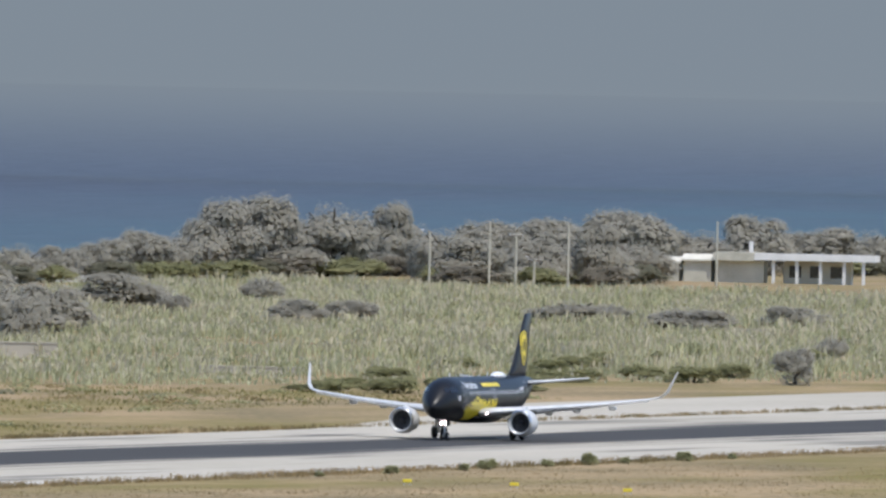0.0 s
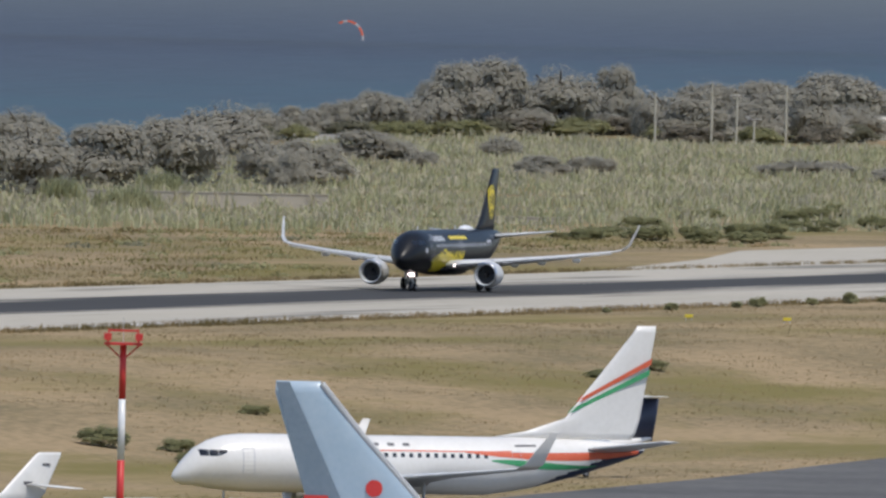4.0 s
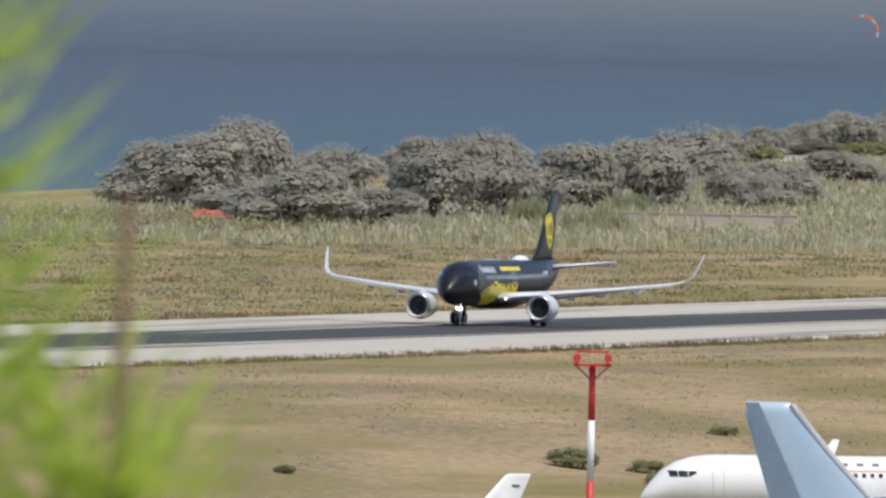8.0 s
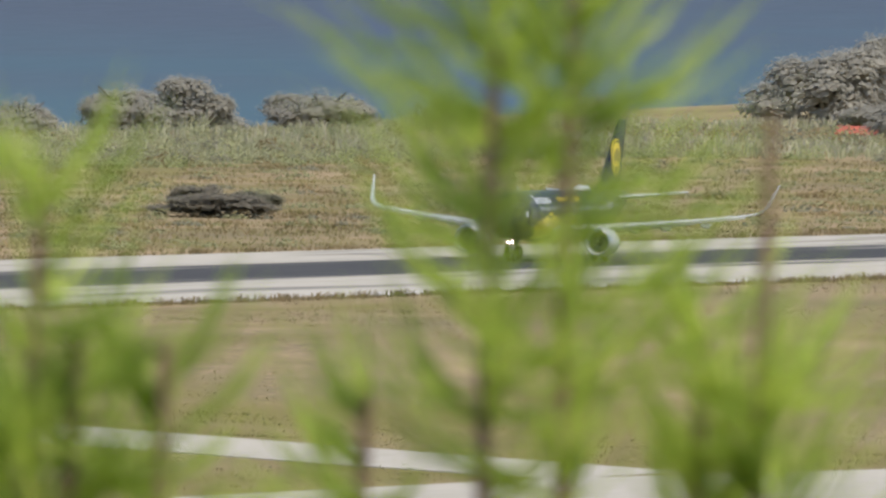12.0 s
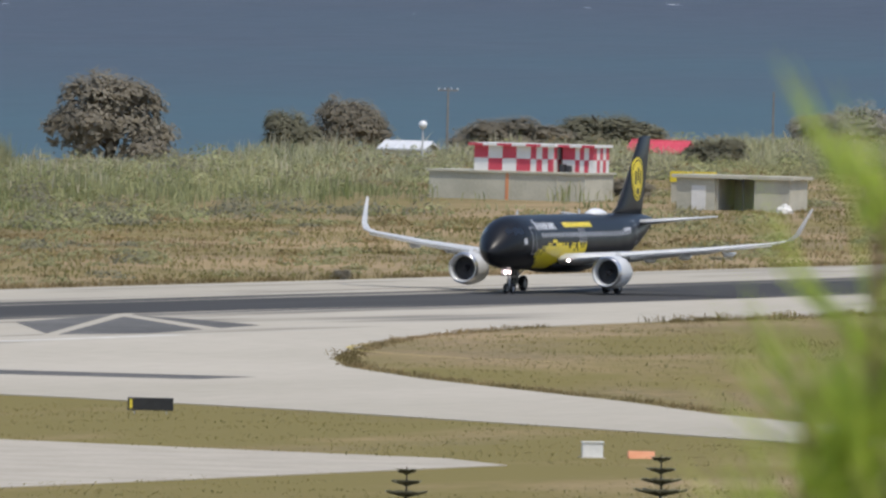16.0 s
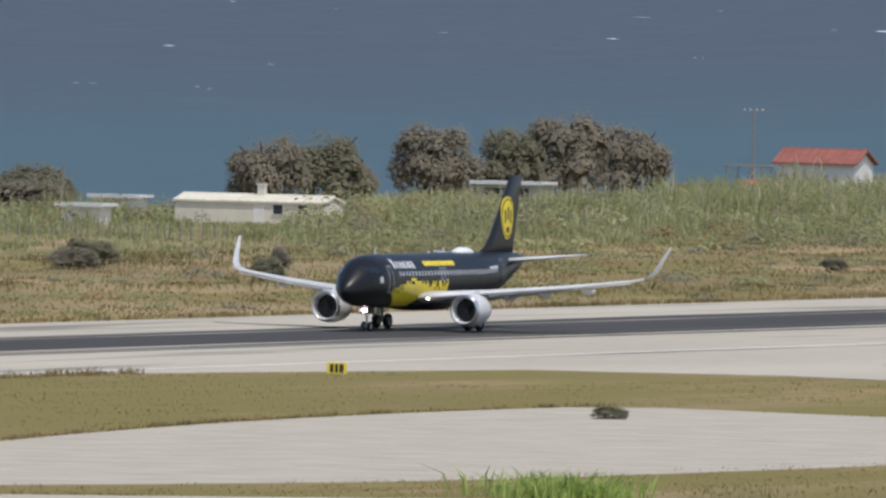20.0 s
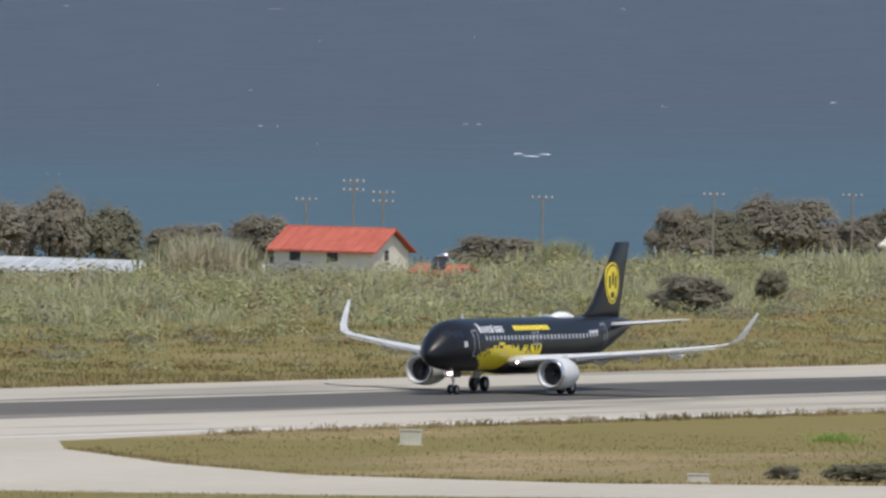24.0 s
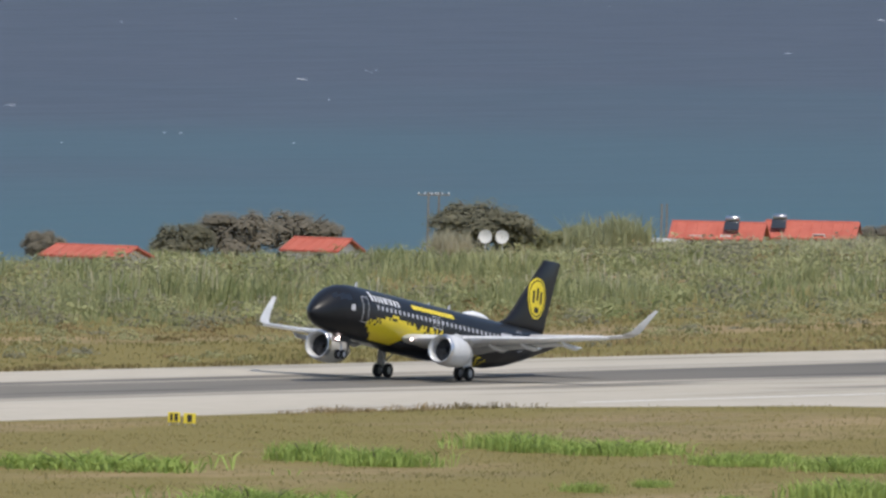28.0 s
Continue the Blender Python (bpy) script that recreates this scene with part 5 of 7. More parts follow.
def build_plants():
    i = 0
    for x, y, w, top in FAR_WOOD + MORE_WOOD:
        i += 1
        tree(x, y, w * 1.1, top, i, label="tall grey-green tree at the wood's edge", group="trees of the far wood")
        tree(x + 26 + i % 5, y + 7 - i % 3, w * 1.2, top * 0.72, i + 3, label="tall grey-green tree at the wood's edge", group="trees of the far wood")
        bush(x - 18, y - 6 + i % 4, w * 1.3, 3.4, i, SCRUBS if i % 2 else BUSHES, label="dark scrub at the foot of the wood", group="scrub along the wood")
    for x, y, w, top in FIELD_BUSHES:
        i += 1
        tree(x, y, w, max(top * 1.2, 3.4), i, "shrub_tree", "low dark spreading tree standing among reeds", "trees in the reed field")
    for x, y, w, top in MIDDLE_WOOD:
        i += 1
        tree(x, y, w, top, i, label="rounded grey-green tree before the sea", group="trees of the middle wood")
        if x > 2750:
            tree(x + 30, y + 12 - i % 4, w * 1.15, top * 0.78, i + 2, label="rounded grey-green tree before the sea", group="trees of the middle wood")
    for x, y, w, top in SHORE_TREES:
        i += 1
        tree(x, y, w, top, i)
    for x, y, w, top in LEFT_TREES:
        i += 1
        tree(x, y, w, top, i, label="round-topped coastal tree behind the reeds", group="trees behind the houses")
    for x, y, w, h in NEAR_BUSHES:
        i += 1
        if (x, y) in ((1160, 48),):
            bush(x, y, w, h * 1.3, i, GREENS, "grass_clump", "clump of tall dull green weeds", "green clumps beside the runway", "grass")
            continue
        bush(x, y, w, h * (0.7 if y < -100 else 1.0), i, BUSHES)
    for x, y, w, h in FIELD_WEEDS:
        i += 1
        bush(x, y, w * (0.75 if y > -50 else 1.0), h * (0.75 if y > -50 else 1.0), i, SCRUBS, label="brown-green weed in the dry grass", group="weeds in the field")
    for x, y, w, h in GREEN_CLUMPS:
        i += 1
        bush(x, y, w, h * 0.9, i, GREENS, "grass_clump", "clump of lush bright green grass", "green clumps beside the runway", "grass")
    # tall feathery reed clumps standing above the rest
    for x, y, w, top in ((2211, 225, 7, 5.5), (2236, 230, 5, 4.6), (1612, 215, 11, 4.3), (1619, 216, 7, 3.8), (1723, 230, 10, 2.6), (1290, 215, 6, 2.6), (1315, 215, 7, 2.9), (1337, 225, 9, 3.4), (1388, 215, 8, 3.7), (1338, 170, 7.5, 4.4), (1630, 225, 11, 3.9), (1640, 226, 8, 3.4),
                         (2850, 190, 9, 3.6), (2905, 214, 8, 3.8), (2790, 196, 8, 3.0), (2990, 225, 10, 4.0), (2760, 262, 12, 5.0), (2880, 282, 12, 5.0)):
        i += 1
        bush(x, y, w * 0.62, top - ground_z(x, y), i, TALL_REEDS, "reed_clump", "tall pale feathery clump of giant reeds", "tall reed clumps", "reeds")
    # scrub behind the reeds beside the bungalows
    rng = random.Random(4)
    for x, y, w, top in ((1402, 228, 7, 3.2), (1411, 226, 6, 1.9), (1418, 228, 7, 2.3), (1427, 227, 7, 1.7), (1436, 225, 8, 2.4), (1443, 226, 6, 2.0), (1352, 238, 9, 2.6), (1344, 240, 7, 2.2)):
        i += 1
        bush(x, y, w, top + 0.9, i, SCRUBS, label="grey-green scrub behind the reed bed", group="scrub by the bungalows")
    # scrub crowding the runway edge by the turning pad
    rng = random.Random(12)
    for k in range(34):
        i += 1
        x = rng.uniform(2690, 3120)
        y = 64 + (x - 2690) * 0.16 + rng.uniform(0, 34)
        bush(x, y, rng.uniform(3.5, 8), rng.uniform(0.8, 2.0), i, SCRUBS, label="brown-green scrub crowding the runway edge", group="scrub by the turning pad")
    build_reeds()
    build_scrub()
    build_grass()


build_plants()


# ---- buildings and poles ----
M_CREAM = mat("cream_plaster", (0.58, 0.55, 0.45), (0.70, 0.67, 0.57), scale=0.4, rough=0.9, bump=0.1, fine=10)
M_WALL = mat("white_plaster", (0.64, 0.63, 0.60), (0.76, 0.75, 0.72), scale=0.4, rough=0.9, bump=0.1, fine=10)
M_BLOCK = mat("weathered_concrete_wall", (0.40, 0.385, 0.31), (0.54, 0.52, 0.43), scale=0.5, rough=0.95, bump=0.15, fine=10)
M_TILE = mat("red_roof_tiles", (0.38, 0.085, 0.055), (0.49, 0.135, 0.09), scale=0.9, rough=0.85, bump=0.2, fine=8, stretch=(1, 0.3, 1))
M_TILE3 = mat("dark_red_roof_tiles", (0.22, 0.075, 0.06), (0.32, 0.115, 0.09), scale=0.9, rough=0.85, bump=0.2)
M_TILE2 = mat("faded_pink_roof_tiles", (0.42, 0.17, 0.13), (0.52, 0.24, 0.19), scale=0.9, rough=0.85, bump=0.2)
M_SHEET = mat("white_sheet_roof", (0.56, 0.58, 0.60), (0.70, 0.71, 0.72), scale=0.3, rough=0.6, fine=12)
M_PANEL = mat("translucent_greenhouse_panel", (0.37, 0.39, 0.39), (0.50, 0.52, 0.51), scale=0.5, rough=0.4, fine=6)
M_POLE = mat("weathered_pole_wood", (0.16, 0.14, 0.12), (0.26, 0.24, 0.21), scale=3, rough=0.9)
M_CHKRED = mat("faded_red_panel", (0.50, 0.05, 0.085), (0.60, 0.085, 0.12), scale=0.8, rough=0.7)
M_CHKWHITE = mat("faded_white_panel", (0.66, 0.65, 0.63), (0.76, 0.75, 0.73), scale=0.8, rough=0.7)
M_PANE = mat("window_pane", (0.03, 0.035, 0.04), rough=0.1, spec=0.7)
M_SIGNY = mat("yellow_sign_face", (0.70, 0.55, 0.03), (0.76, 0.62, 0.06), scale=2, rough=0.5)
M_SIGNK = mat("black_sign_face", (0.015, 0.015, 0.016), (0.03, 0.03, 0.03), scale=2, rough=0.5)
M_ORANGE = mat("orange_paint", (0.62, 0.24, 0.11), (0.7, 0.32, 0.17), scale=2, rough=0.6)


def roof_slopes(bm, w, d, h, rise, over, thick=0.18):
    """A gabled roof over a plan w by d; the ridge runs along x."""
    x0, x1 = -w / 2 - over, w / 2 + over
    for s in (-1, 1):
        y0, y1 = s * (d / 2 + over), 0
        z0, z1 = h - rise * over / (d / 2), h + rise
        a = [(x0, y0, z0), (x1, y0, z0), (x1, y1, z1), (x0, y1, z1)]
        b = [(x, y, z + thick) for x, y, z in a]
        va, vb = [bm.verts.new(p) for p in a], [bm.verts.new(p) for p in b]
        fs = [bm.faces.new(va), bm.faces.new(vb[::-1])]
        for i in range(4):
            fs.append(bm.faces.new((va[i], vb[i], vb[(i + 1) % 4], va[(i + 1) % 4])))
    bmesh.ops.recalc_face_normals(bm, faces=bm.faces[:])


def house(name, label, category, x, y, w, d, h, rise, wallm, roofm, rz=-90, openings=(), over=0.5, chimney=None, heater=False, z=None, annex=None):
    """A house: local x runs along its front (front faces -y), walls of thickness, gabled or flat roof, framed windows and doors."""
    t = thing(name, label, category, x, y, ground_z(x, y) - 0.6 if z is None else z, rz)
    h += 0.6
    th = 0.25
    part("wall", boxed(-w / 2, w / 2, -d / 2, -d / 2 + th, 0, h), wallm, t)
    part("wall", boxed(-w / 2, w / 2, d / 2 - th, d / 2, 0, h), wallm, t)
    for s in (-1, 1):
        bm = bmesh.new()
        xa, xb = (s * w / 2 - th, s * w / 2) if s > 0 else (s * w / 2, s * w / 2 + th)
        prof = [(-d / 2 + th, 0), (d / 2 - th, 0), (d / 2 - th, h), (0, h + rise * (1 - 2 * th / d)), (-d / 2 + th, h)] if rise else [(-d / 2 + th, 0), (d / 2 - th, 0), (d / 2 - th, h), (-d / 2 + th, h)]
        loft(bm, [[(xa, a, b) for a, b in prof], [(xb, a, b) for a, b in prof]])
        bmesh.ops.recalc_face_normals(bm, faces=bm.faces[:])
        part("gable_wall" if rise else "wall", bm, wallm, t)
    bm = bmesh.new()
    if rise:
        roof_slopes(bm, w, d, h, rise, over)
    else:
        box(bm, -w / 2 - over, w / 2 + over, -d / 2 - over, d / 2 + over, h, h + 0.28)
    roof = part("roof", bm, roofm, t)
    if rise:
        part("ridge_cap", tube(bmesh.new(), [(-w / 2 - over, 0, h + rise + 0.14), (w / 2 + over, 0, h + rise + 0.14)], [0.13, 0.13], 8), roofm, roof)
        nrow = max(4, int(w / 0.9))
        for s in (-1, 1):
            for i in range(nrow):
                xx = -w / 2 - over + (w + 2 * over) * (i + 0.5) / nrow
                part("tile_course", tube(bmesh.new(), [(xx, s * (d / 2 + over), h - rise * over / (d / 2) + 0.19), (xx, s * 0.05, h + rise + 0.18)], [0.06, 0.06], 5), roofm, roof)
    else:
        part("roof_edge", boxed(-w / 2 - over - 0.04, w / 2 + over + 0.04, -d / 2 - over - 0.04, -d / 2 - over, h - 0.05, h + 0.33), roofm, roof)
    for kind, side, u, z0, ww, hh in openings:
        z0 += 0.6
        if side == "front":
            q = (u - ww / 2, u + ww / 2, -d / 2 - 0.035, -d / 2 + 0.02, z0, z0 + hh)
            fr = [(q[0] - 0.08, q[1] + 0.08, q[2] - 0.03, q[3], z0 + hh, z0 + hh + 0.08), (q[0] - 0.08, q[0], q[2] - 0.03, q[3], z0, z0 + hh), (q[1], q[1] + 0.08, q[2] - 0.03, q[3], z0, z0 + hh), (q[0] - 0.1, q[1] + 0.1, q[2] - 0.08, q[3], z0 - 0.08, z0)]
        else:
            q = (w / 2 - 0.02, w / 2 + 0.035, u - ww / 2, u + ww / 2, z0, z0 + hh)
            fr = [(q[0], q[1] + 0.03, q[2] - 0.08, q[3] + 0.08, z0 + hh, z0 + hh + 0.08), (q[0], q[1] + 0.03, q[2] - 0.08, q[2], z0, z0 + hh), (q[0], q[1] + 0.03, q[3], q[3] + 0.08, z0, z0 + hh), (q[0], q[1] + 0.08, q[2] - 0.1, q[3] + 0.1, z0 - 0.08, z0)]
        # open bays are solid dark panels, the inner shade put into their colour
        o = part(kind, boxed(*q), M_WALL if kind == "door" else M_PANE, t)
        for k, f in enumerate(fr):
            part("window_sill" if k == 3 else "frame", boxed(*f), wallm if kind == "shade_panel" else M_WALL, o)
    if chimney:
        u, hh = chimney
        c = part("chimney", boxed(u - 0.35, u + 0.35, -0.35, 0.35, h - 0.3, h + rise + hh), wallm, roof)
        part("chimney_cap", boxed(u - 0.45, u + 0.45, -0.45, 0.45, h + rise + hh, h + rise + hh + 0.12), wallm, roof)
    if heater:
        water_heater(t, heater, -d / 4, h + rise * 0.5 + 0.15)
    return t


def water_heater(parent, u, v, z):
    s = part("water_heater", tube(bmesh.new(), [(u - 0.7, v, z + 1.15), (u - 0.65, v, z + 1.15), (u + 0.65, v, z + 1.15), (u + 0.7, v, z + 1.15)], [0.12, 0.27, 0.27, 0.12], 14), M_METAL, parent, "steel rooftop water tank with solar panel", smooth=True)
    bm = bmesh.new()
    va = [bm.verts.new(p) for p in ((u - 0.75, v - 1.3, z + 0.05), (u + 0.75, v - 1.3, z + 0.05), (u + 0.75, v - 0.1, z + 0.95), (u - 0.75, v - 0.1, z + 0.95))]
    bm.faces.new(va)
    bm.normal_update()
    bmesh.ops.solidify(bm, geom=bm.faces[:], thickness=0.08)
    part("solar_panel", bm, M_PANE, s)
    for k in (-0.6, 0.6):
        part("stand_leg", tube(bmesh.new(), [(u + k, v - 0.1, z - 0.1), (u + k, v, z + 0.95)], [0.03, 0.03], 6), M_METAL, s)


def pole(x, y, top, arms=1, lamp=False):
    g = ground_z(x, y)
    t = thing("utility_pole", "slender weathered utility pole with crossarms" if arms else "slender bare weathered wooden pole", "pole", x, y, g - 0.3, 20, group="utility poles")
    h = max(top - g, 3.5) + 0.3
    pale = x > 3500
    part("shaft", tube(bmesh.new(), [(0, 0, 0), (0, 0, h * 0.5), (0, 0, h)], [0.2, 0.17, 0.13] if pale else [0.14, 0.12, 0.09], 8), M_BLOCK if pale else M_POLE, t)
    for k in range(arms):
        z = h - 0.35 - 0.9 * k
        part("crossarm", boxed(-0.06, 0.06, -1.1, 1.1, z, z + 0.12), M_POLE, t)
        for v in (-1.0, -0.35, 0.35, 1.0):
            part("insulator", tube(bmesh.new(), [(0, v, z + 0.12), (0, v, z + 0.2), (0, v, z + 0.34)], [0.03, 0.08, 0.04], 6), M_WHITE, t)
    if lamp:
        part("lamp_arm", tube(bmesh.new(), [(0, 0, h - 0.1), (0, 0.6, h + 0.25), (0, 1.1, h + 0.3)], [0.05, 0.04, 0.04], 6), M_POLE, t)
        part("lamp_head", boxed(-0.12, 0.12, 0.9, 1.5, h + 0.22, h + 0.36), M_WHITE, t)
    return t


def greenhouse(x, y, length, width, rz, sunk=0.0):
    t = thing("greenhouse", "long low greenhouse with whitish translucent panels", "greenhouse", x, y, ground_z(x, y) - sunk, rz, group="greenhouses")
    n = int(length / 1.9)
    hw, he, hr = width / 2, 2.3, 3.5
    for i in range(n + 1):
        u = -length / 2 + length * i / n
        rib = tube(bmesh.new(), [(u, -hw, 0), (u, -hw, he), (u, 0, hr), (u, hw, he), (u, hw, 0)], [0.09] * 5, 6)
        part("rib", rib, M_WHITE, t)
    for i in range(n):
        u0, u1 = -length / 2 + length * i / n + 0.05, -length / 2 + length * (i + 1) / n - 0.05
        for s in (-1, 1):
            for a, b in (((s * hw, he), (0, hr)), ((s * hw, 0.1), (s * hw, he))):
                if b[1] == he and i == 2 and s < 0:
                    continue
                bm = bmesh.new()
                bm.faces.new([bm.verts.new(p) for p in ((u0, a[0], a[1] + 0.06), (u1, a[0], a[1] + 0.06), (u1, b[0], b[1] + 0.06), (u0, b[0], b[1] + 0.06))])
                bm.normal_update()
                bmesh.ops.solidify(bm, geom=bm.faces[:], thickness=0.03)
                part("panel", bm, M_PANEL, t)
    for u in (-length / 2, length / 2):
        bm = bmesh.new()
        loft(bm, [[(u + o, a, b) for a, b in ((-hw, 0), (hw, 0), (hw, he), (0, hr), (-hw, he))] for o in (-0.03, 0.03)])
        bmesh.ops.recalc_face_normals(bm, faces=bm.faces[:])
        part("end_wall", bm, M_PANEL, t)
    return t


def checker_building():
    x, y = 2188, 156.9
    t = thing("equipment_hut", "flat-roofed hut in red and white checks on a concrete base", "hut", x, y, 0, -90)
    part("base_wall", boxed(-9.6, 6.1, -3.2, 5.0, -0.3, 2.55), M_BLOCK, t, "stained concrete base wall")
    part("base_coping", boxed(-9.8, 6.3, -3.4, 5.2, 2.55, 2.75), M_BLOCK, t)
    # two cabins; each front is checked in wide panels, then in narrow ones
    for u0, u1, v, dd, hh, cols in ((-5.7, 2.3, 1.0, 5.0, 2.35, [1.42] * 4 + [0.58] * 4), (2.9, 6.0, 1.6, 4.4, 2.35, [1.25] + [0.46] * 4)):
        b = part("cabin", boxed(u0, u1, v - dd / 2, v + dd / 2, 2.75, 2.75 + hh), M_CHKWHITE, t)
        q0 = u0
        for i, wd in enumerate(cols):
            q1 = min(q0 + wd, u1)
            for j in range(2):
                part("panel", boxed(q0, q1, v - dd / 2 - 0.03, v - dd / 2 - 0.002, 2.75 + hh * j / 2, 2.75 + hh * (j + 1) / 2), M_CHKRED if (i + j) % 2 else M_CHKWHITE, b)
            q0 = q1
        for i in range(5):
            for j in range(2):
                q = (u1 + 0.002, u1 + 0.03, v - dd / 2 + dd * i / 5, v - dd / 2 + dd * (i + 1) / 5, 2.75 + hh * j / 2, 2.75 + hh * (j + 1) / 2)
                part("panel", boxed(*q), M_CHKRED if (i + j) % 2 else M_CHKWHITE, b)
        r = part("roof", boxed(u0 - 0.45, u1 + 0.25, v - dd / 2 - 0.5, v + dd / 2 + 0.5, 2.75 + hh, 2.75 + hh + 0.25), M_CHKWHITE, t, "white slab roof with a red checked edge")
        n = max(3, round((u1 - u0) / 1.3))
        for i in range(0, n, 2):
            part("roof_edge_check", boxed(u0 - 0.45 + (u1 - u0 + 0.7) * i / n, u0 - 0.45 + (u1 - u0 + 0.7) * (i + 1) / n, v - dd / 2 - 0.53, v - dd / 2 - 0.502, 2.75 + hh, 2.75 + hh + 0.25), M_CHKRED, r)
    part("ventilator", tube(bmesh.new(), [(3.2, -1.4, 2.75), (3.2, -1.4, 3.5)], [0.35, 0.35], 12), M_DARK, t)
    part("ventilator", tube(bmesh.new(), [(3.9, -1.6, 2.75), (3.9, -1.6, 3.4)], [0.3, 0.3], 12), M_DARK, t)
    part("pillar_strip", boxed(-1.9, -1.6, -3.26, -3.205, -0.3, 2.55), M_ORANGE, t)
    part("pillar_strip", boxed(3.2, 3.3, -3.26, -3.205, -0.3, 2.55), M_BLOCK, t)


def open_hut():
    t = thing("open_hut", "beige concrete hut with a flat roof and dark doorway", "hut", 2160, 126, 0, -90)
    part("roof", boxed(-6.6, 5.4, -3.0, 3.0, 3.0, 3.3), M_BLOCK, t, "flat slab roof")
    for q in ((-6.2, -2.4, -2.6, -2.35), (1.5, 5.0, -2.6, -2.35), (-6.2, 5.0, 2.35, 2.6), (-6.2, -5.95, -2.35, 2.35), (4.75, 5.0, -2.35, 2.35), (-2.4, -2.15, -2.35, 2.35)):
        part("wall", boxed(*q, -0.2, 3.0), M_BLOCK, t)
    part("door", boxed(-4.7, -3.3, -2.66, -2.605, 0, 2.3), M_WALL, t, "white door")
    part("pipe", boxed(0.3, 0.45, -2.6, -2.45, 0, 3.0), M_DARK, t)
    rk = thing("rubble", "pale lump of rubble by the hut", "rubble", 2150, 119, 0, 10)
    bm = bmesh.new()
    bmesh.ops.create_icosphere(bm, subdivisions=3, radius=1.0)
    for v in bm.verts:
        v.co *= 0.75 + 0.35 * noise.noise(v.co * 2.0)
        v.co.z = max(v.co.z * 1.1, -0.2)
    part("lump", bm, M_WALL, rk)


def pavilion():
    t = thing("pavilion", "low white flat-roofed pavilion on columns among trees", "building", 4185, 409, 0, -82)
    part("roof", boxed(-2, 18.5, -4.5, 4.5, 3.9, 5.0), M_WALL, t, "thick white roof slab")
    part("roof", boxed(-9, -2.01, -4.5, 4.5, 3.7, 5.1), M_BLOCK, t)
    for x0, x1, z0, rise in ((-21, -14.5, 3.1, 0.7), (-14.45, -9.05, 3.5, 0.9)):
        bm = bmesh.new()
        loft(bm, [[(u, -4.0, z0), (u, 4.0, z0), (u, 4.0, z0 + 0.3), (u, 0, z0 + rise + 0.3), (u, -4.0, z0 + 0.3)] for u in (x0, x1)])
        part("low_roof", bm, M_CREAM, t, "low pale pitched roof")
        part("wing_wall", boxed(x0 + 0.4, x1 - 0.4, -3.4, 3.4, -0.2, z0 - 0.01), M_BLOCK, t)
    part("wall", boxed(-8.5, -0.5, -3.0, 3.5, -0.2, 3.7), M_BLOCK, t)
    part("wall", boxed(2.5, 14.0, 0.5, 3.5, -0.2, 3.9), M_CREAM, t)
    for u in (1.2, 5.2, 9.2, 13.2, 16.5):
        part("column", boxed(u - 0.25, u + 0.25, -3.9, -3.4, -0.2, 3.9), M_WALL, t)
    for u in (4.5, 8.0, 11.5):
        part("window", boxed(u - 1.0, u + 1.0, 0.44, 0.52, 1.0, 3.0), M_PANE, t)
    part("chimney", boxed(-3.3, -2.7, -0.4, 0.4, 5.1, 7.0), M_WALL, t)


def fence():
    t = thing("post_fence", "row of weathered posts with wire beside white sheds", "fence", 1838, 168, 0, -88)
    for i in range(27):
        u = -15 + i * 1.15
        hh = 1.5 + 0.25 * ((i * 37) % 5) / 5
        part("post", tube(bmesh.new(), [(u, 0.2 * math.sin(i), -0.2), (u + 0.05, 0.2 * math.sin(i), hh)], [0.07, 0.06], 6), M_POLE, t)
    for z in (0.5, 0.95, 1.35):
        part("wire", tube(bmesh.new(), [(-15, 0, z), (0, 0.02, z - 0.05), (15, 0, z)], [0.012] * 3, 4), M_POLE, t)


def board(name, label, x, y, rz, w, h, face, frame, bars=(), legs=True, z=0.0):
    """A small airfield sign on legs; writing that cannot be read is drawn as plain bars."""
    t = thing(name, label, "sign", x, y, z, rz)
    b = part("board", boxed(-w / 2, w / 2, -0.09, 0.09, 0.22, 0.22 + h), frame, t)
    part("face", boxed(-w / 2 + 0.04, w / 2 - 0.04, -0.105, -0.092, 0.26, 0.18 + h), face, b)
    for u, ww, m in bars:
        part("writing_bar", boxed(u - ww / 2, u + ww / 2, -0.116, -0.107, 0.32, 0.12 + h), m, b)
    if legs:
        for u in (-w * 0.35, w * 0.35):
            part("leg", tube(bmesh.new(), [(u, 0, -0.1), (u, 0, 0.24)], [0.04, 0.04], 8), M_STRUT, t)
    return t


def low_wall(name, label, x, y, rz, w, h, d, m):
    t = thing(name, label, "wall", x, y, ground_z(x, y) - 0.1, rz)
    part("wall_body", boxed(-w / 2, w / 2, -d / 2, d / 2, 0, h), m, t)
    part("coping", boxed(-w / 2 - 0.1, w / 2 + 0.1, -d / 2 - 0.1, d / 2 + 0.1, h, h + 0.12), m, t)


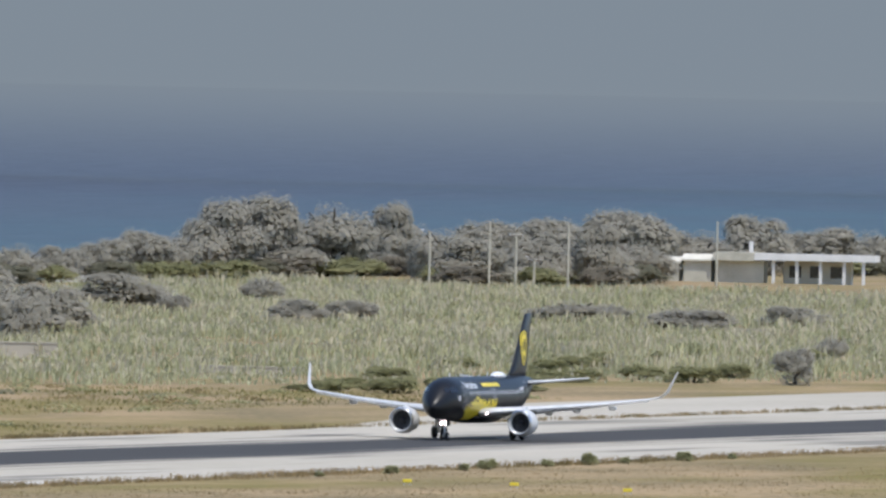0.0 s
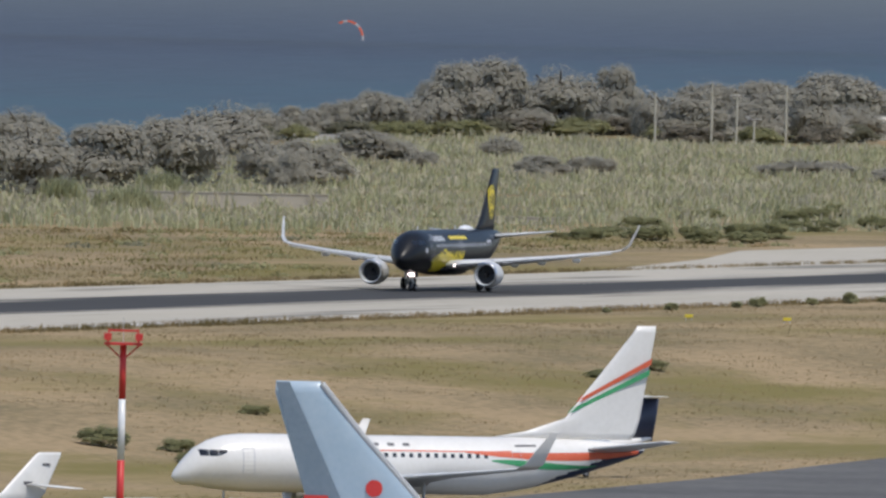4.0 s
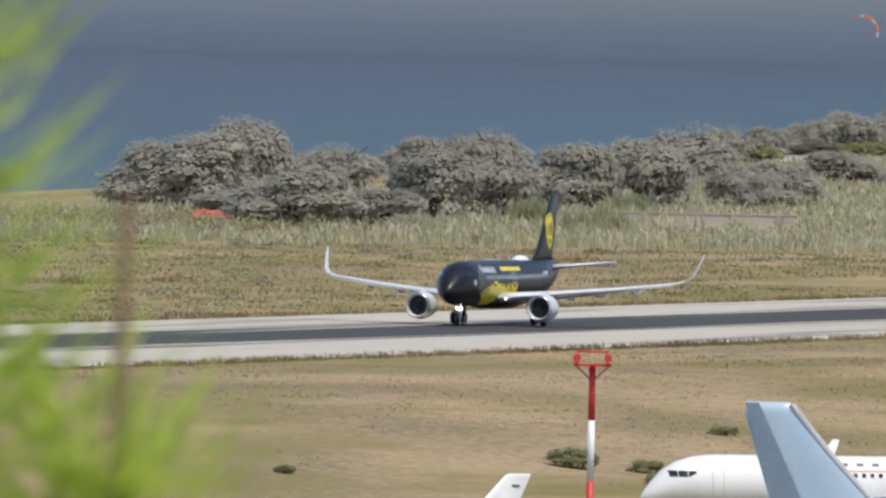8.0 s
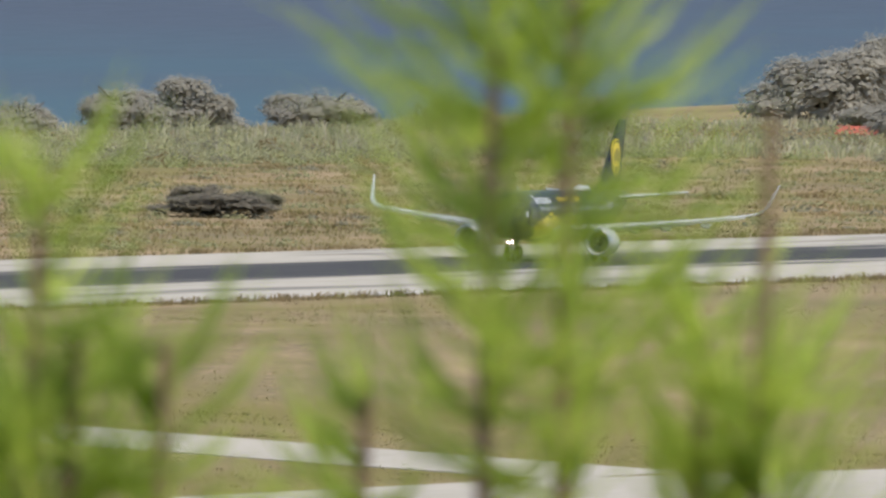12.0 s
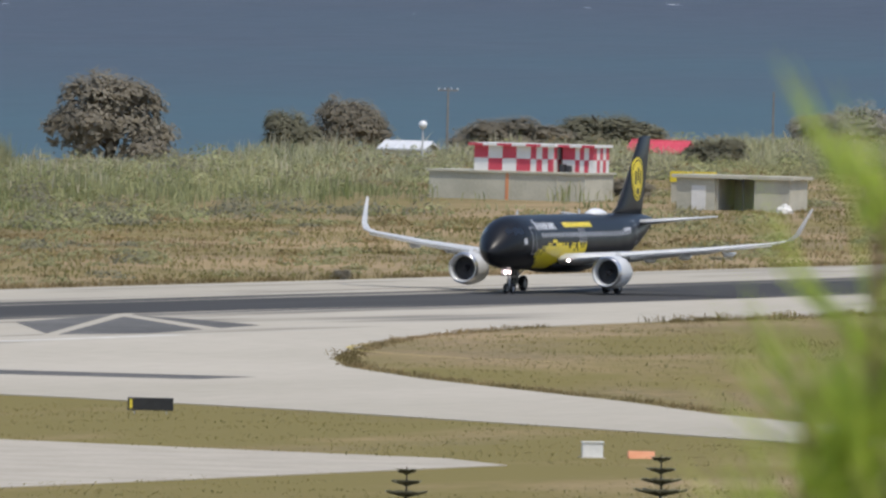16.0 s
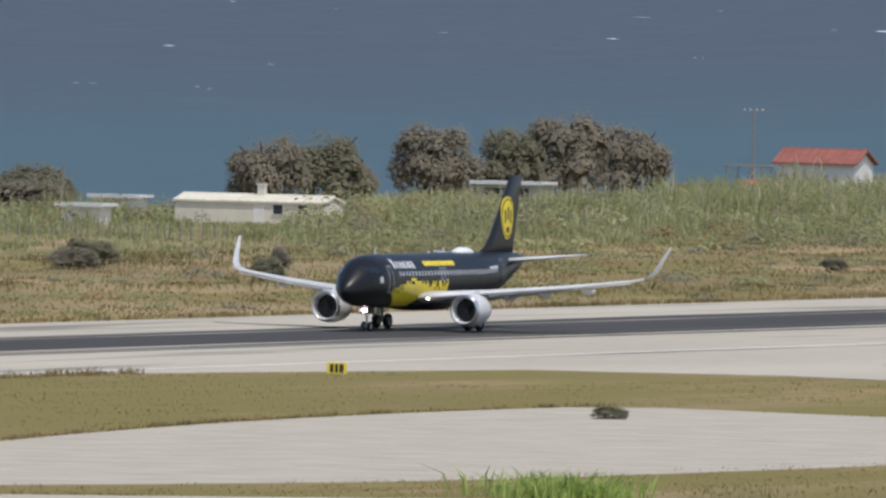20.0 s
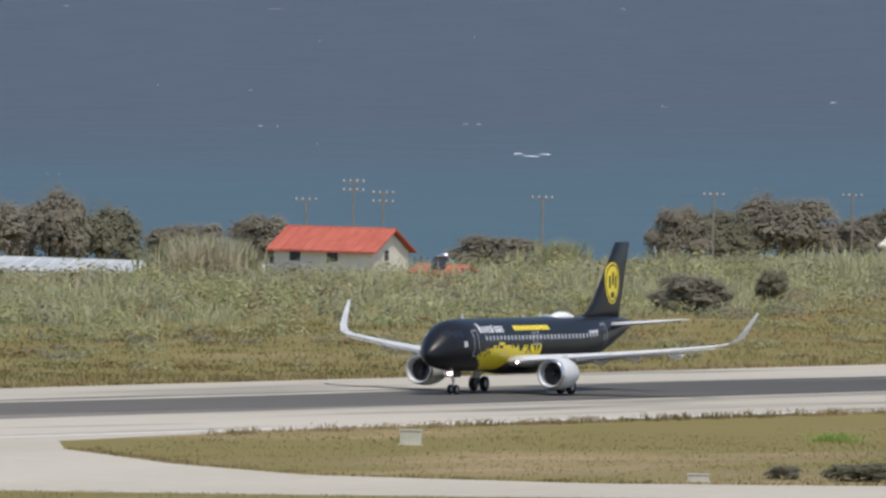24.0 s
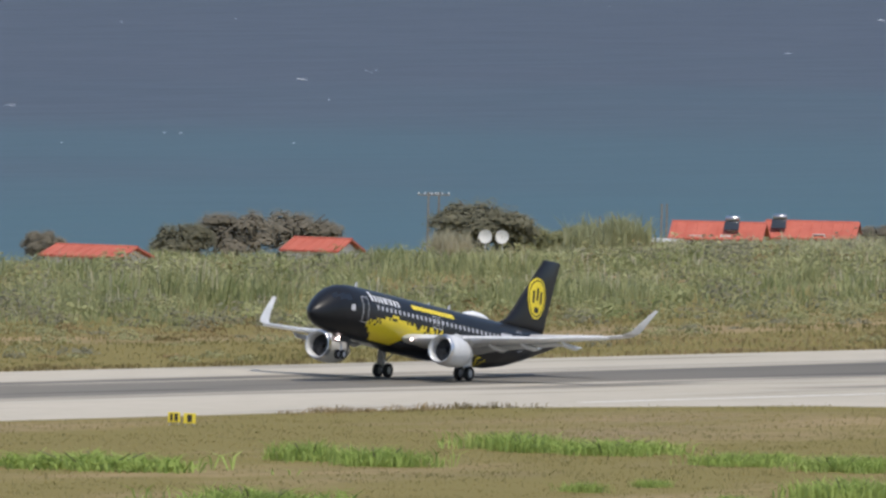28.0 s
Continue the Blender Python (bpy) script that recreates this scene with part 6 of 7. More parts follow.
def build_buildings():
    W, D, B = "window", "door", "shade_panel"
    checker_building()
    open_hut()
    pavilion()
    house("beach_house", "white beach house with a dark red tiled roof", "house", 2259, 253.3, 9.0, 6.0, 4.4, 1.3, M_WALL, M_TILE3, openings=((W, "front", -2, 1.0, 1.2, 1.1), (W, "front", 1.5, 1.0, 1.2, 1.1), (D, "front", 3.4, 0, 1.0, 2.0), (W, "side", 0, 1.0, 1.2, 1.1)))
    cp = thing("carport", "thin dark flat carport roof on posts beside the beach house", "carport", 2243, 256, ground_z(2243, 256) - 0.2, -90)
    part("roof", boxed(-2.4, 3.4, -2, 2, 4.35, 4.5), M_POLE, cp)
    for u in (-2.1, 0.6, 3.1):
        for v in (-1.8, 1.8):
            part("post", tube(bmesh.new(), [(u, v, 0), (u, v, 4.35)], [0.06, 0.06], 6), M_POLE, cp)
    car = thing("car", "red car parked under the carport", "car", 2240, 254, ground_z(2240, 254) + 1.3, -60)
    bm = bmesh.new()
    loft(bm, [[(u, -0.8, 0.35), (u, 0.8, 0.35), (u, 0.82, z), (u, 0.55, z + zz), (u, -0.55, z + zz), (u, -0.82, z)] for u, z, zz in ((-2.0, 0.7, 0.05), (-1.7, 0.9, 0.12), (-0.9, 0.92, 0.5), (0.6, 0.92, 0.52), (1.2, 0.9, 0.1), (2.0, 0.7, 0.05))])
    part("body", bm, M_RED, car)
    for u in (-1.25, 1.25):
        for v in (-0.75, 0.75):
            part("tyre", tube(bmesh.new(), [(u, v - 0.1, 0.32), (u, v + 0.1, 0.32)], [0.32, 0.32], 12), M_TYRE, car)
    part("car_stand", boxed(-2.4, 2.4, -1.2, 1.2, -1.5, 0.0), M_TAXI, car, "raised concrete parking slab")
    house("shed", "low shed with a dark flat roof by the beach house", "shed", 2262, 268, 6.5, 4.0, 1.9, 0, M_BLOCK, M_POLE, openings=((B, "front", 0, 0.3, 3.5, 1.2),))
    house("ruin", "long cream farm building with a chimney and patched roof", "building", 1944.8, 193, 15.5, 5.0, 2.1, 0.55, M_CREAM, M_CREAM, openings=((W, "front", 3, 1.0, 1.0, 0.9), (W, "front", 5.6, 1.0, 1.0, 0.9), (D, "front", 1.0, 0.0, 0.9, 1.9)), chimney=(0.3, 1.1), over=0.2)
    house("shed", "white block shed with a flat roof", "shed", 2014, 236, 4.6, 3.0, 2.3, 0, M_WALL, M_SHEET, openings=((B, "front", -1, 0.4, 1.6, 1.5),))
    house("shed", "small white shed behind the post fence", "shed", 1918, 200, 4.0, 3.0, 1.9, 0, M_WALL, M_SHEET, openings=((D, "front", 0.6, 0, 0.9, 1.5),))
    house("pergola", "thin flat-roofed shelter among reeds", "shelter", 2142, 244, 7.0, 4.0, 2.9, 0, M_BLOCK, M_SHEET, openings=((B, "front", 0, 0.6, 5, 1.9),))
    house("cottage", "small white cottage with an orange-red tiled roof", "house", 1866, 206, 7.4, 4.5, 2.0, 1.2, M_WALL, M_TILE, openings=((W, "front", -1.8, 0.8, 1.0, 0.9), (D, "front", 1.5, 0, 0.9, 1.8), (W, "side", 0, 0.8, 0.9, 0.9)))
    house("villa", "two-storey cream house with a bright red tiled roof", "house", 1611.5, 200.3, 10.6, 8.0, 3.4, 1.9, M_CREAM, M_TILE, openings=((W, "front", -3, 2.2, 1.2, 0.9), (W, "front", 1, 2.2, 1.2, 0.9), (W, "front", -3, 0.5, 1.2, 1.0), (W, "front", 3.5, 0.5, 1.2, 1.0), (W, "side", -1, 2.4, 1.0, 1.0)), over=0.6)
    house("annex", "small white annex with a red roof and two windows", "house", 1583, 175.6, 4.6, 3.6, 1.7, 0.5, M_WALL, M_TILE, openings=((W, "front", -0.6, 1.0, 0.5, 0.8), (W, "front", 0.3, 1.0, 0.5, 0.8)), heater=0.2)
    house("cottage", "distant cottage with a faded pink roof", "house", 1806, 218, 4.8, 4.0, 2.2, 1.2, M_CREAM, M_TILE2, openings=((W, "front", 0, 0.8, 0.9, 0.9),))
    house("cottage", "tiny beige cottage with a roof hatch", "house", 1812, 232, 3.4, 3.0, 2.4, 0.6, M_CREAM, M_CREAM, openings=((W, "front", 0, 0.9, 0.8, 0.8),), chimney=(-0.3, 0.5))
    greenhouse(1424, 189, 43, 9, -90, 0.9)
    greenhouse(1640, 238, 34, 8, -90, 1.3)
    house("packing_shed", "shed with a red metal roof behind the greenhouse", "building", 1528, 229, 12.5, 7, 2.4, 1.1, M_WALL, M_TILE, openings=((B, "front", 0, 0.2, 3, 1.6),))
    house("bungalow", "white bungalow with a sloping orange-red roof", "house", 1390.5, 245.4, 8.6, 7, 1.6, 1.4, M_CREAM, M_TILE, rz=-65, openings=((W, "front", -2, 0.8, 1.1, 1.0), (D, "front", 1, 0, 0.9, 1.9)), heater=1.5)
    house("bungalow", "white bungalow with a red roof and water heaters", "house", 1407.5, 244.6, 8.6, 7, 1.5, 1.4, M_CREAM, M_TILE, rz=-65, openings=((W, "front", 1, 0.8, 1.1, 1.0),), heater=-3.2)
    house("shed", "pale blue-white shed beside the bungalow", "shed", 1418.5, 244, 3.0, 3, 1.6, 0, M_SHEET, M_SHEET, openings=((B, "front", 0, 0.5, 0.9, 1.2),))
    house("outhouse", "low cream outhouse with pink walls", "shed", 1377, 246, 5.4, 3, 1.4, 0, M_CREAM, M_SHEET, openings=((W, "front", 0.8, 0.6, 0.8, 0.7),))
    house("block_hut", "tall bare concrete hut beside the reeds", "hut", 1168, 196, 3.6, 3, 4.0, 0, M_BLOCK, M_BLOCK, openings=((B, "front", 0.5, 2.0, 0.8, 0.9),), over=0.1)
    house("cottage", "low cottage with a red roof in the reeds", "house", 1212, 206, 8.2, 5, 1.4, 0.8, M_WALL, M_TILE, openings=((W, "front", 1, 0.5, 0.9, 0.7),))
    house("cottage", "small cottage with an orange roof in the reeds", "house", 1252, 206, 5.6, 4, 1.6, 0.9, M_WALL, M_TILE, openings=((W, "front", 1, 0.5, 0.9, 0.7),))
    house("kiosk", "white shed with a pale awning near the shore", "shed", 2405, 247, 4.4, 4, 2.6, 0.6, M_WALL, M_SHEET, openings=((B, "front", 0, 0.8, 1.2, 1.0),))
    house("cottage", "low cottage with a dark red roof among bushes", "house", 2492, 249, 5.8, 4, 1.6, 1.0, M_WALL, M_CHKRED, openings=((W, "front", 0, 0.6, 0.9, 0.7),))
    house("hut", "small orange-red hut below the trees", "hut", 2822, 230, 4.6, 3, 1.2, 0.6, M_ORANGE, M_TILE, openings=((B, "front", 0, 0.4, 1.4, 0.8),))
    low_wall("low_wall", "low white wall before the wood", 4018, 481, -76, 14.2, 1.0, 0.6, M_WALL)
    low_wall("canal_bank", "pale concrete channel bank in the reeds", 2835, 139, -74, 14, 0.9, 1.5, M_TAXI)
    low_wall("canal_bank", "pale concrete channel bank in the reeds", 2915, 198, -74, 30, 2.0, 1.5, M_TAXI)
    low_wall("canal_bank", "short pale bank in the reeds", 3353, 207, -74, 7, 1.0, 1.0, M_TAXI)
    low_wall("pillar", "white stone pillar near the poles", 4087, 433, -74, 1.3, 3.1, 1.2, M_WALL)
    low_wall("pump_house_wall", "low white tank wall beside the poles", 4080, 438, -74, 6.5, 0.7, 1.2, M_WALL)
    low_wall("sea_wall", "pale beach wall under a spreading tree", 2655, 252, -72, 16, 1.1, 1.0, M_SHEET)
    for i, (x, y, w, top) in enumerate(POLES):
        pole(x, y, top, arms=(0, 0, 0, 1, 1, 0, 1, 0)[i % 8] if i < 8 else (2 if i in (12, 13) else (0 if i in (9, 10, 11, 20, 21, 24, 25) else 1)), lamp=i in (0, 4))
    fence()
    # satellite dishes in the reeds
    for dx in (0, 1.6):
        d = thing("satellite_dish", "white satellite dish on a short mast", "dish", 1262 + dx * 0.3, 194 - dx, 0, 200, group="satellite dishes")
        bm = bmesh.new()
        loft(bm, [[(0.05 + 0.28 * r * r, r * math.cos(a), 2.5 + r * math.sin(a)) for a in np.linspace(0, 2 * math.pi, 20, endpoint=False)] for r in (0.05, 0.3, 0.5, 0.66)], caps=False)
        part("dish", bm, M_WALL, d, smooth=True)
        part("mast", tube(bmesh.new(), [(0, 0, -0.2), (0, 0, 2.4)], [0.05, 0.05], 8), M_STRUT, d)
    dome = thing("radar_dome", "small white dome on a post above the shed", "dome", 2398, 243, 0, 0)
    bm = bmesh.new()
    bmesh.ops.create_uvsphere(bm, u_segments=16, v_segments=10, radius=0.45)
    bmesh.ops.translate(bm, verts=bm.verts[:], vec=(0, 0, 4.2))
    part("ball", bm, M_WHITE, dome, smooth=True)
    part("post", tube(bmesh.new(), [(0, 0, -0.2), (0, 0, 3.8)], [0.12, 0.1], 8), M_STRUT, dome)
    for dx in (0, 2.4):
        ct = thing("yellow_crate", "pale yellow container by the checked hut", "crate", 2196, 145 - dx, 0, -90, group="crates beside the hut")
        part("box", boxed(-0.9, 0.9, -0.7, 0.7, 2.0, 3.0), M_SIGNY, ct)
        part("stand", boxed(-0.8, 0.8, -0.6, 0.6, -0.1, 2.0), M_BLOCK, ct)
    # airfield signs and boxes
    KB = M_SIGNK
    board("taxiway_sign", "yellow taxiway sign with black marks on legs", 1350, -54, -68, 1.4, 0.8, M_SIGNY, M_SIGNY, ((-0.35, 0.25, KB), (-0.02, 0.22, KB), (0.33, 0.3, KB)))
    board("taxiway_sign", "black sign with a yellow panel in the grass", 1349, -113, -70, 2.7, 0.75, M_SIGNK, M_SIGNK, ((-1.15, 0.16, M_SIGNY),))
    board("distance_board", "yellow board with dark marks in the grass", 820, -51, -58, 0.9, 0.75, M_SIGNY, M_SIGNY, ((-0.2, 0.2, KB), (0.15, 0.25, KB)))
    board("distance_board", "yellow board with dark marks in the grass", 819, -53, -58, 0.9, 0.75, M_SIGNY, M_SIGNY, ((0.0, 0.35, KB),))
    board("striped_board", "low board with pale and dark stripes", 956, -151, -65, 2.0, 0.7, M_SIGNK, M_SIGNK, ((-0.7, 0.2, M_SIGNY), (-0.3, 0.2, M_SIGNY), (0.1, 0.2, M_SIGNY), (0.5, 0.2, M_SIGNY)))
    board("striped_board", "low board with pale and dark stripes", 1060, -138, -67, 1.9, 0.7, M_SIGNK, M_SIGNK, ((-0.7, 0.2, M_SIGNY), (-0.3, 0.2, M_SIGNY), (0.1, 0.2, M_SIGNY), (0.5, 0.2, M_SIGNY)))
    board("striped_board", "grey board with white stripes by the road", 969, -158, -65, 1.6, 0.7, M_SIGNK, M_STRUT, ((-0.4, 0.2, M_WALL), (0.1, 0.2, M_WALL), (0.5, 0.15, M_WALL)))
    board("runway_board", "black sign with a pale mark beside the apron", 1854, -153, -75, 1.0, 0.6, M_SIGNK, M_SIGNK, ((0.0, 0.25, M_LINE),), z=ground_z(1854, -153))
    for x, y in ((2152, -59), (2149, -69), (2140, -81)):
        board("marker_board", "small yellow marker board in dry grass", x, y, -75, 0.75, 0.28, M_SIGNY, M_SIGNY, z=ground_z(x, y))
    for nm, lb, x, y, w, h, m in (("cable_box", "grey-white electrical box on a slab", 1083, -62, 1.55, 1.05, M_BLOCK), ("cable_box", "low grey box beside the road", 1021, -114, 1.5, 0.5, M_BLOCK), ("cable_box", "white electrical box in the grass", 1284, -163.2, 1.15, 0.85, M_WALL)):
        t = thing(nm, lb, "box", x, y, 0, -66)
        part("cabinet", boxed(-w / 2, w / 2, -0.4, 0.4, 0.05, h), m, t)
        part("lid", boxed(-w / 2 - 0.05, w / 2 + 0.05, -0.45, 0.45, h, h + 0.08), m, t)
        part("plinth", boxed(-w / 2 - 0.15, w / 2 + 0.15, -0.6, 0.6, -0.1, 0.05), M_TAXI, t)
    t = thing("orange_barrier", "orange and white plastic barrier lying in grass", "barrier", 1286, -165.4, 0, -64)
    bm = bmesh.new()
    loft(bm, [[(u, -0.3, 0), (u, 0.3, 0), (u, 0.12, 0.42), (u, -0.12, 0.42)] for u in (-0.75, 0.75)])
    part("barrier_body", bm, M_ORANGE, t)


build_buildings()


# ---- parked aircraft, apron, foreground ----
M_JETWHITE = mat("white_aircraft_paint", (0.74, 0.72, 0.675), (0.81, 0.79, 0.75), scale=0.4, rough=0.3, coat=0.3)
M_GREEN = mat("green_stripe_paint", (0.05, 0.30, 0.12), (0.07, 0.36, 0.15), scale=1, rough=0.4)
M_STRIPERED = mat("orange_red_stripe_paint", (0.62, 0.11, 0.05), (0.70, 0.15, 0.07), scale=1, rough=0.4)
M_NAVY = mat("navy_paint", (0.02, 0.03, 0.06), (0.03, 0.04, 0.08), scale=1, rough=0.4)
M_SKYBLUE = mat("light_blue_paint", (0.33, 0.435, 0.53), (0.39, 0.485, 0.57), scale=0.5, rough=0.35, coat=0.2)
M_SLATE = mat("slate_blue_paint", (0.14, 0.19, 0.24), (0.18, 0.23, 0.28), scale=0.5, rough=0.4)
M_MAROON = mat("maroon_paint", (0.12, 0.02, 0.06), (0.16, 0.03, 0.08), scale=1, rough=0.4)
M_LETTER = mat("grey_lettering", (0.10, 0.10, 0.11), rough=0.5)
M_NEEDLE = leafy(mat("pine_needles", (0.24, 0.35, 0.04), (0.64, 0.74, 0.16), scale=9, rough=0.6, fine=5, contrast=(0.36, 0.6)), 0.6)
M_SHOOT = mat("young_shoot_bark", (0.17, 0.10, 0.07), (0.28, 0.18, 0.12), scale=8, rough=0.8)

JET_BODY = [(0, 2.3, 0.02, 0.02), (0.25, 2.36, 0.42, 0.42), (0.8, 2.6, 0.86, 0.86), (1.6, 2.98, 1.25, 1.28), (2.6, 3.18, 1.55, 1.66), (3.8, 3.30, 1.75, 1.9), (5.0, 3.32, 1.86, 2.0), (6.5, 3.32, 1.88, 2.02)]


def twin_jet(name, label, x, y, z, rz, L, livery):
    """A parked twin jet of length L: nose at the front of local x, origin on the ground under the main wheels."""
    N = L * 0.5
    body_t = JET_BODY + [(L * 0.66, 3.32, 1.88, 2.02), (L * 0.75, 3.55, 1.72, 1.78), (L * 0.85, 3.95, 1.28, 1.3), (L * 0.93, 4.3, 0.75, 0.8), (L * 0.985, 4.5, 0.32, 0.36), (L, 4.55, 0.1, 0.12)]
    top = thing(name, label, "airplane", x, y, z, rz)
    blue = livery == "blue"
    bodym = M_SKYBLUE if blue else M_JETWHITE
    steps = [0, 0.06, 0.25, 0.5, 0.8, 1.2, 1.6, 2.1, 2.6, 3.2, 3.8, 5.0, 6.5] + list(np.linspace(7.2, L * 0.66, 40)) + list(np.linspace(L * 0.68, L * 0.985, 26)) + [L]

    def paint(xx, yy, zz):
        if blue:
            return 0
        c, w_, h_ = fuselage_section(xx, body_t)
        q, f = (zz - c + h_) / (2 * h_ + 0.01), xx / L
        u = (f - 0.66) / 0.3
        if u > 0:
            if q < (f - 0.75) * 2.3:
                return 3
        return 0
    body = build_body(body_t, [bodym, M_STRIPERED, M_GREEN, M_NAVY], paint, top, N, steps, 48)
    tagged(body, "light blue fuselage" if blue else "white fuselage with red, green and navy stripes at the tail")
    for s in (1, -1):
        st = [(N - L * 0.34, 1.5, 2.1, 6.4, 0.13, 0.03), (N - L * 0.37, 3.2, 2.3, 5.0, 0.12, 0.02), (N - L * 0.42, 6.0, 2.6, 3.7, 0.11, 0), (N - L * 0.54, 16.2, 3.5, 1.5, 0.10, 0)]
        w = build_wing(top, s, st, M_WING, "wing", "grey swept wing")
        build_wing(w, s, [st[3], (N - L * 0.553, 16.75, 3.85, 1.35, 0.09, 0), (N - L * 0.575, 17.1, 5.0, 0.95, 0.08, 0), (N - L * 0.60, 17.4, 6.1, 0.55, 0.08, 0)], bodym, "winglet", "upswept winglet")
        build_wing(top, s, [(N - L * 0.86, 0.5, 4.5, 3.9, 0.1, 0), (N - L * 0.95, 7.0, 5.3, 1.5, 0.09, 0)], M_WING, "tailplane", "grey tailplane")
        e = build_nacelle(top, (N - L * 0.30, 4.9 * s, 1.35), 4.6, 0.95, bodym)
        part("pylon", boxed(N - L * 0.30 - 3.2, N - L * 0.30 - 0.8, 4.9 * s - 0.12, 4.9 * s + 0.12, 2.2, 2.65), M_WING, e)
        g = part("main_gear_leg", tube(bmesh.new(), [(0, 2.86 * s, 2.2), (0, 2.86 * s, 0.55)], [0.14, 0.11], 10), M_STRUT, top)
        for o in (-0.43, 0.43):
            wheel("tyre", 0.56, 0.36, (0, 2.86 * s + o, 0.56), g)
        if not blue:
            for i in range(22):
                xx = 9.5 + i * 0.62
                if xx < L * 0.7:
                    part("cabin_window", skin_patch(xx, xx + 0.28, 0.28, 0.44, body_t, 0.012, N, 1, 2, s), M_PANE, body)
            for x0, x1, a0, a1 in ((4.6, 5.45, -0.35, 0.55), (L * 0.70, L * 0.72, 0.0, 0.5)):
                d = part("door", skin_patch(x0, x1, a0, a1, body_t, 0.008, N, 2, 6, s), M_JETWHITE, body)
                for q in ((x0, x0 + 0.05, a0, a1), (x1 - 0.05, x1, a0, a1), (x0 + 0.05, x1 - 0.05, a1 - 0.03, a1)):
                    part("door_outline", skin_patch(*q, body_t, 0.016, N, 2, 6, s), M_PALE, d)
            # airline name and registration as plain bars
            xx = 12.0
            for i in range(5):
                part("letter_bar", skin_patch(xx, xx + 0.5, 0.72, 0.86, body_t, 0.014, N, 1, 2, s), M_LETTER, body)
                xx += 1.15
            part("registration_bar", skin_patch(L * 0.71, L * 0.755, 0.72, 0.82, body_t, 0.014, N, 1, 2, s), M_LETTER, body)
            for nm, m, f0, f1, mid, drop, thin, grow in (("red_swoosh", M_STRIPERED, 0.60, 0.985, 0.74, 0.33, 0.02, 0.30), ("green_swoosh", M_GREEN, 0.655, 0.89, 0.60, 0.42, 0.02, 0.30)):
                bm = bmesh.new()
                rings = []
                for i in range(25):
                    f = f0 + (f1 - f0) * i / 24
                    c, w_, h_ = fuselage_section(f * L, body_t)
                    u = i / 24
                    half = (thin + grow * u * (1 if nm == "red_swoosh" else (1 - u) * 1.6)) / 2
                    q = mid - drop * u ** 1.3
                    lo, hi = (math.asin(min(max(2 * v - 1, -0.97), 0.97)) for v in (q - half, q + half))
                    rings.append([(p.x, p.y * s, p.z) for p in (skin(f * L, lo + (hi - lo) * k / 4, body_t, 0.015 if nm == "red_swoosh" else 0.022, N) for k in range(5))])
                loft(bm, rings, close=False, caps=False)
                part(nm, bm, m, body)
            part("stripe", skin_patch(L * 0.42, L * 0.70, 0.50, 0.55, body_t, 0.013, N, 12, 1, s), M_STRIPERED, body)
        for x0, x1, sl in ((1.7, 2.25, 0), (2.3, 2.9, 0), (2.95, 3.5, 0.25)):
            part("cockpit_window", pane_patch(x0, x1, 3.78, 4.2, body_t, 0.014, N, s, sl), M_GLASS, body)
    bm = bmesh.new()
    rings = []
    stations = (((L * 0.72, 5.2, 9.0, 0.03), (L * 0.80, 5.9, 6.6, 0.07)) if blue else ((L * 0.66, 5.25, 11.0, 0.02), (L * 0.745, 5.75, 8.3, 0.04))) + ( (L * 0.83, 6.7, 5.6, 0.09), (L * (0.95 if blue else 0.972), 11.9 if blue else 12.7, 2.5 if blue else 1.65, 0.09), (L * (0.957 if blue else 0.98), 12.5 if blue else 13.2, 2.2 if blue else 1.4, 0.08))
    for xx, zz, c, th in stations:
        rings.append([(N - xx + p[0], p[2], zz) for p in airfoil((0, 0, 0), c, th, 9)])
    loft(bm, rings)
    fin = part("fin", bm, bodym, top, "tall swept tail fin", smooth=True)

    def fin_x(zz, f):
        le = float(np.interp(zz, [q[1] for q in stations], [q[0] for q in stations]))
        c = float(np.interp(zz, [q[1] for q in stations], [q[2] for q in stations]))
        return N - le - f * c
    for s in (1, -1):
        def patch(quads, yy, nm, m):
            bm = bmesh.new()
            bm.faces.new([bm.verts.new((fin_x(zz, f), yy * s, zz)) for f, zz in quads])
            return part(nm, bm, m, fin)
        if blue:
            patch(((0.7, 6.5), (1.0, 6.5), (1.0, 12.45), (0.7, 12.45)), 0.19, "rudder", M_SLATE)
            # sun highlight on the fin's front edge, painted as a white tube
            part("edge_highlight", tube(bmesh.new(), [(fin_x(zz, -0.004), 0.0, zz) for zz in (6.8, 8.0, 10.0, 12.4)], [0.15] * 4, 8), M_WHITE, fin, "white strip painting the sunlit highlight on the leading edge")
            cx, cz = fin_x(7.3, 0.33), 7.3
            bm = bmesh.new()
            bm.faces.new([bm.verts.new((cx + 0.42 * math.cos(a), 0.27 * s, cz + 0.42 * math.sin(a))) for a in np.linspace(0, 2 * math.pi, 24, endpoint=False)])
            part("emblem_dot", bm, M_RED, fin, "red dot")
            for u, zc, ww, hh in ((0.85, 6.75, 1.2, 0.3), (0.85, 6.1, 0.34, 1.0), (-1.6, 6.0, 0.3, 0.9)):
                part("emblem_bar", boxed(cx + u * -1 - ww / 2 - 2.0, cx + u * -1 + ww / 2 - 2.0, min(0.3 * s, 0.32 * s), max(0.3 * s, 0.32 * s), zc - hh / 2, zc + hh / 2), M_RED, fin)
        else:
            for z0, z1, m in ((9.3, 9.75, M_STRIPERED), (8.55, 9.0, M_GREEN)):
                patch(((0.0, z0 - 1.5), (0.0, z1 - 1.5), (1.0, z1 + 1.2), (1.0, z0 + 1.2)), 0.26, "fin_stripe", m)
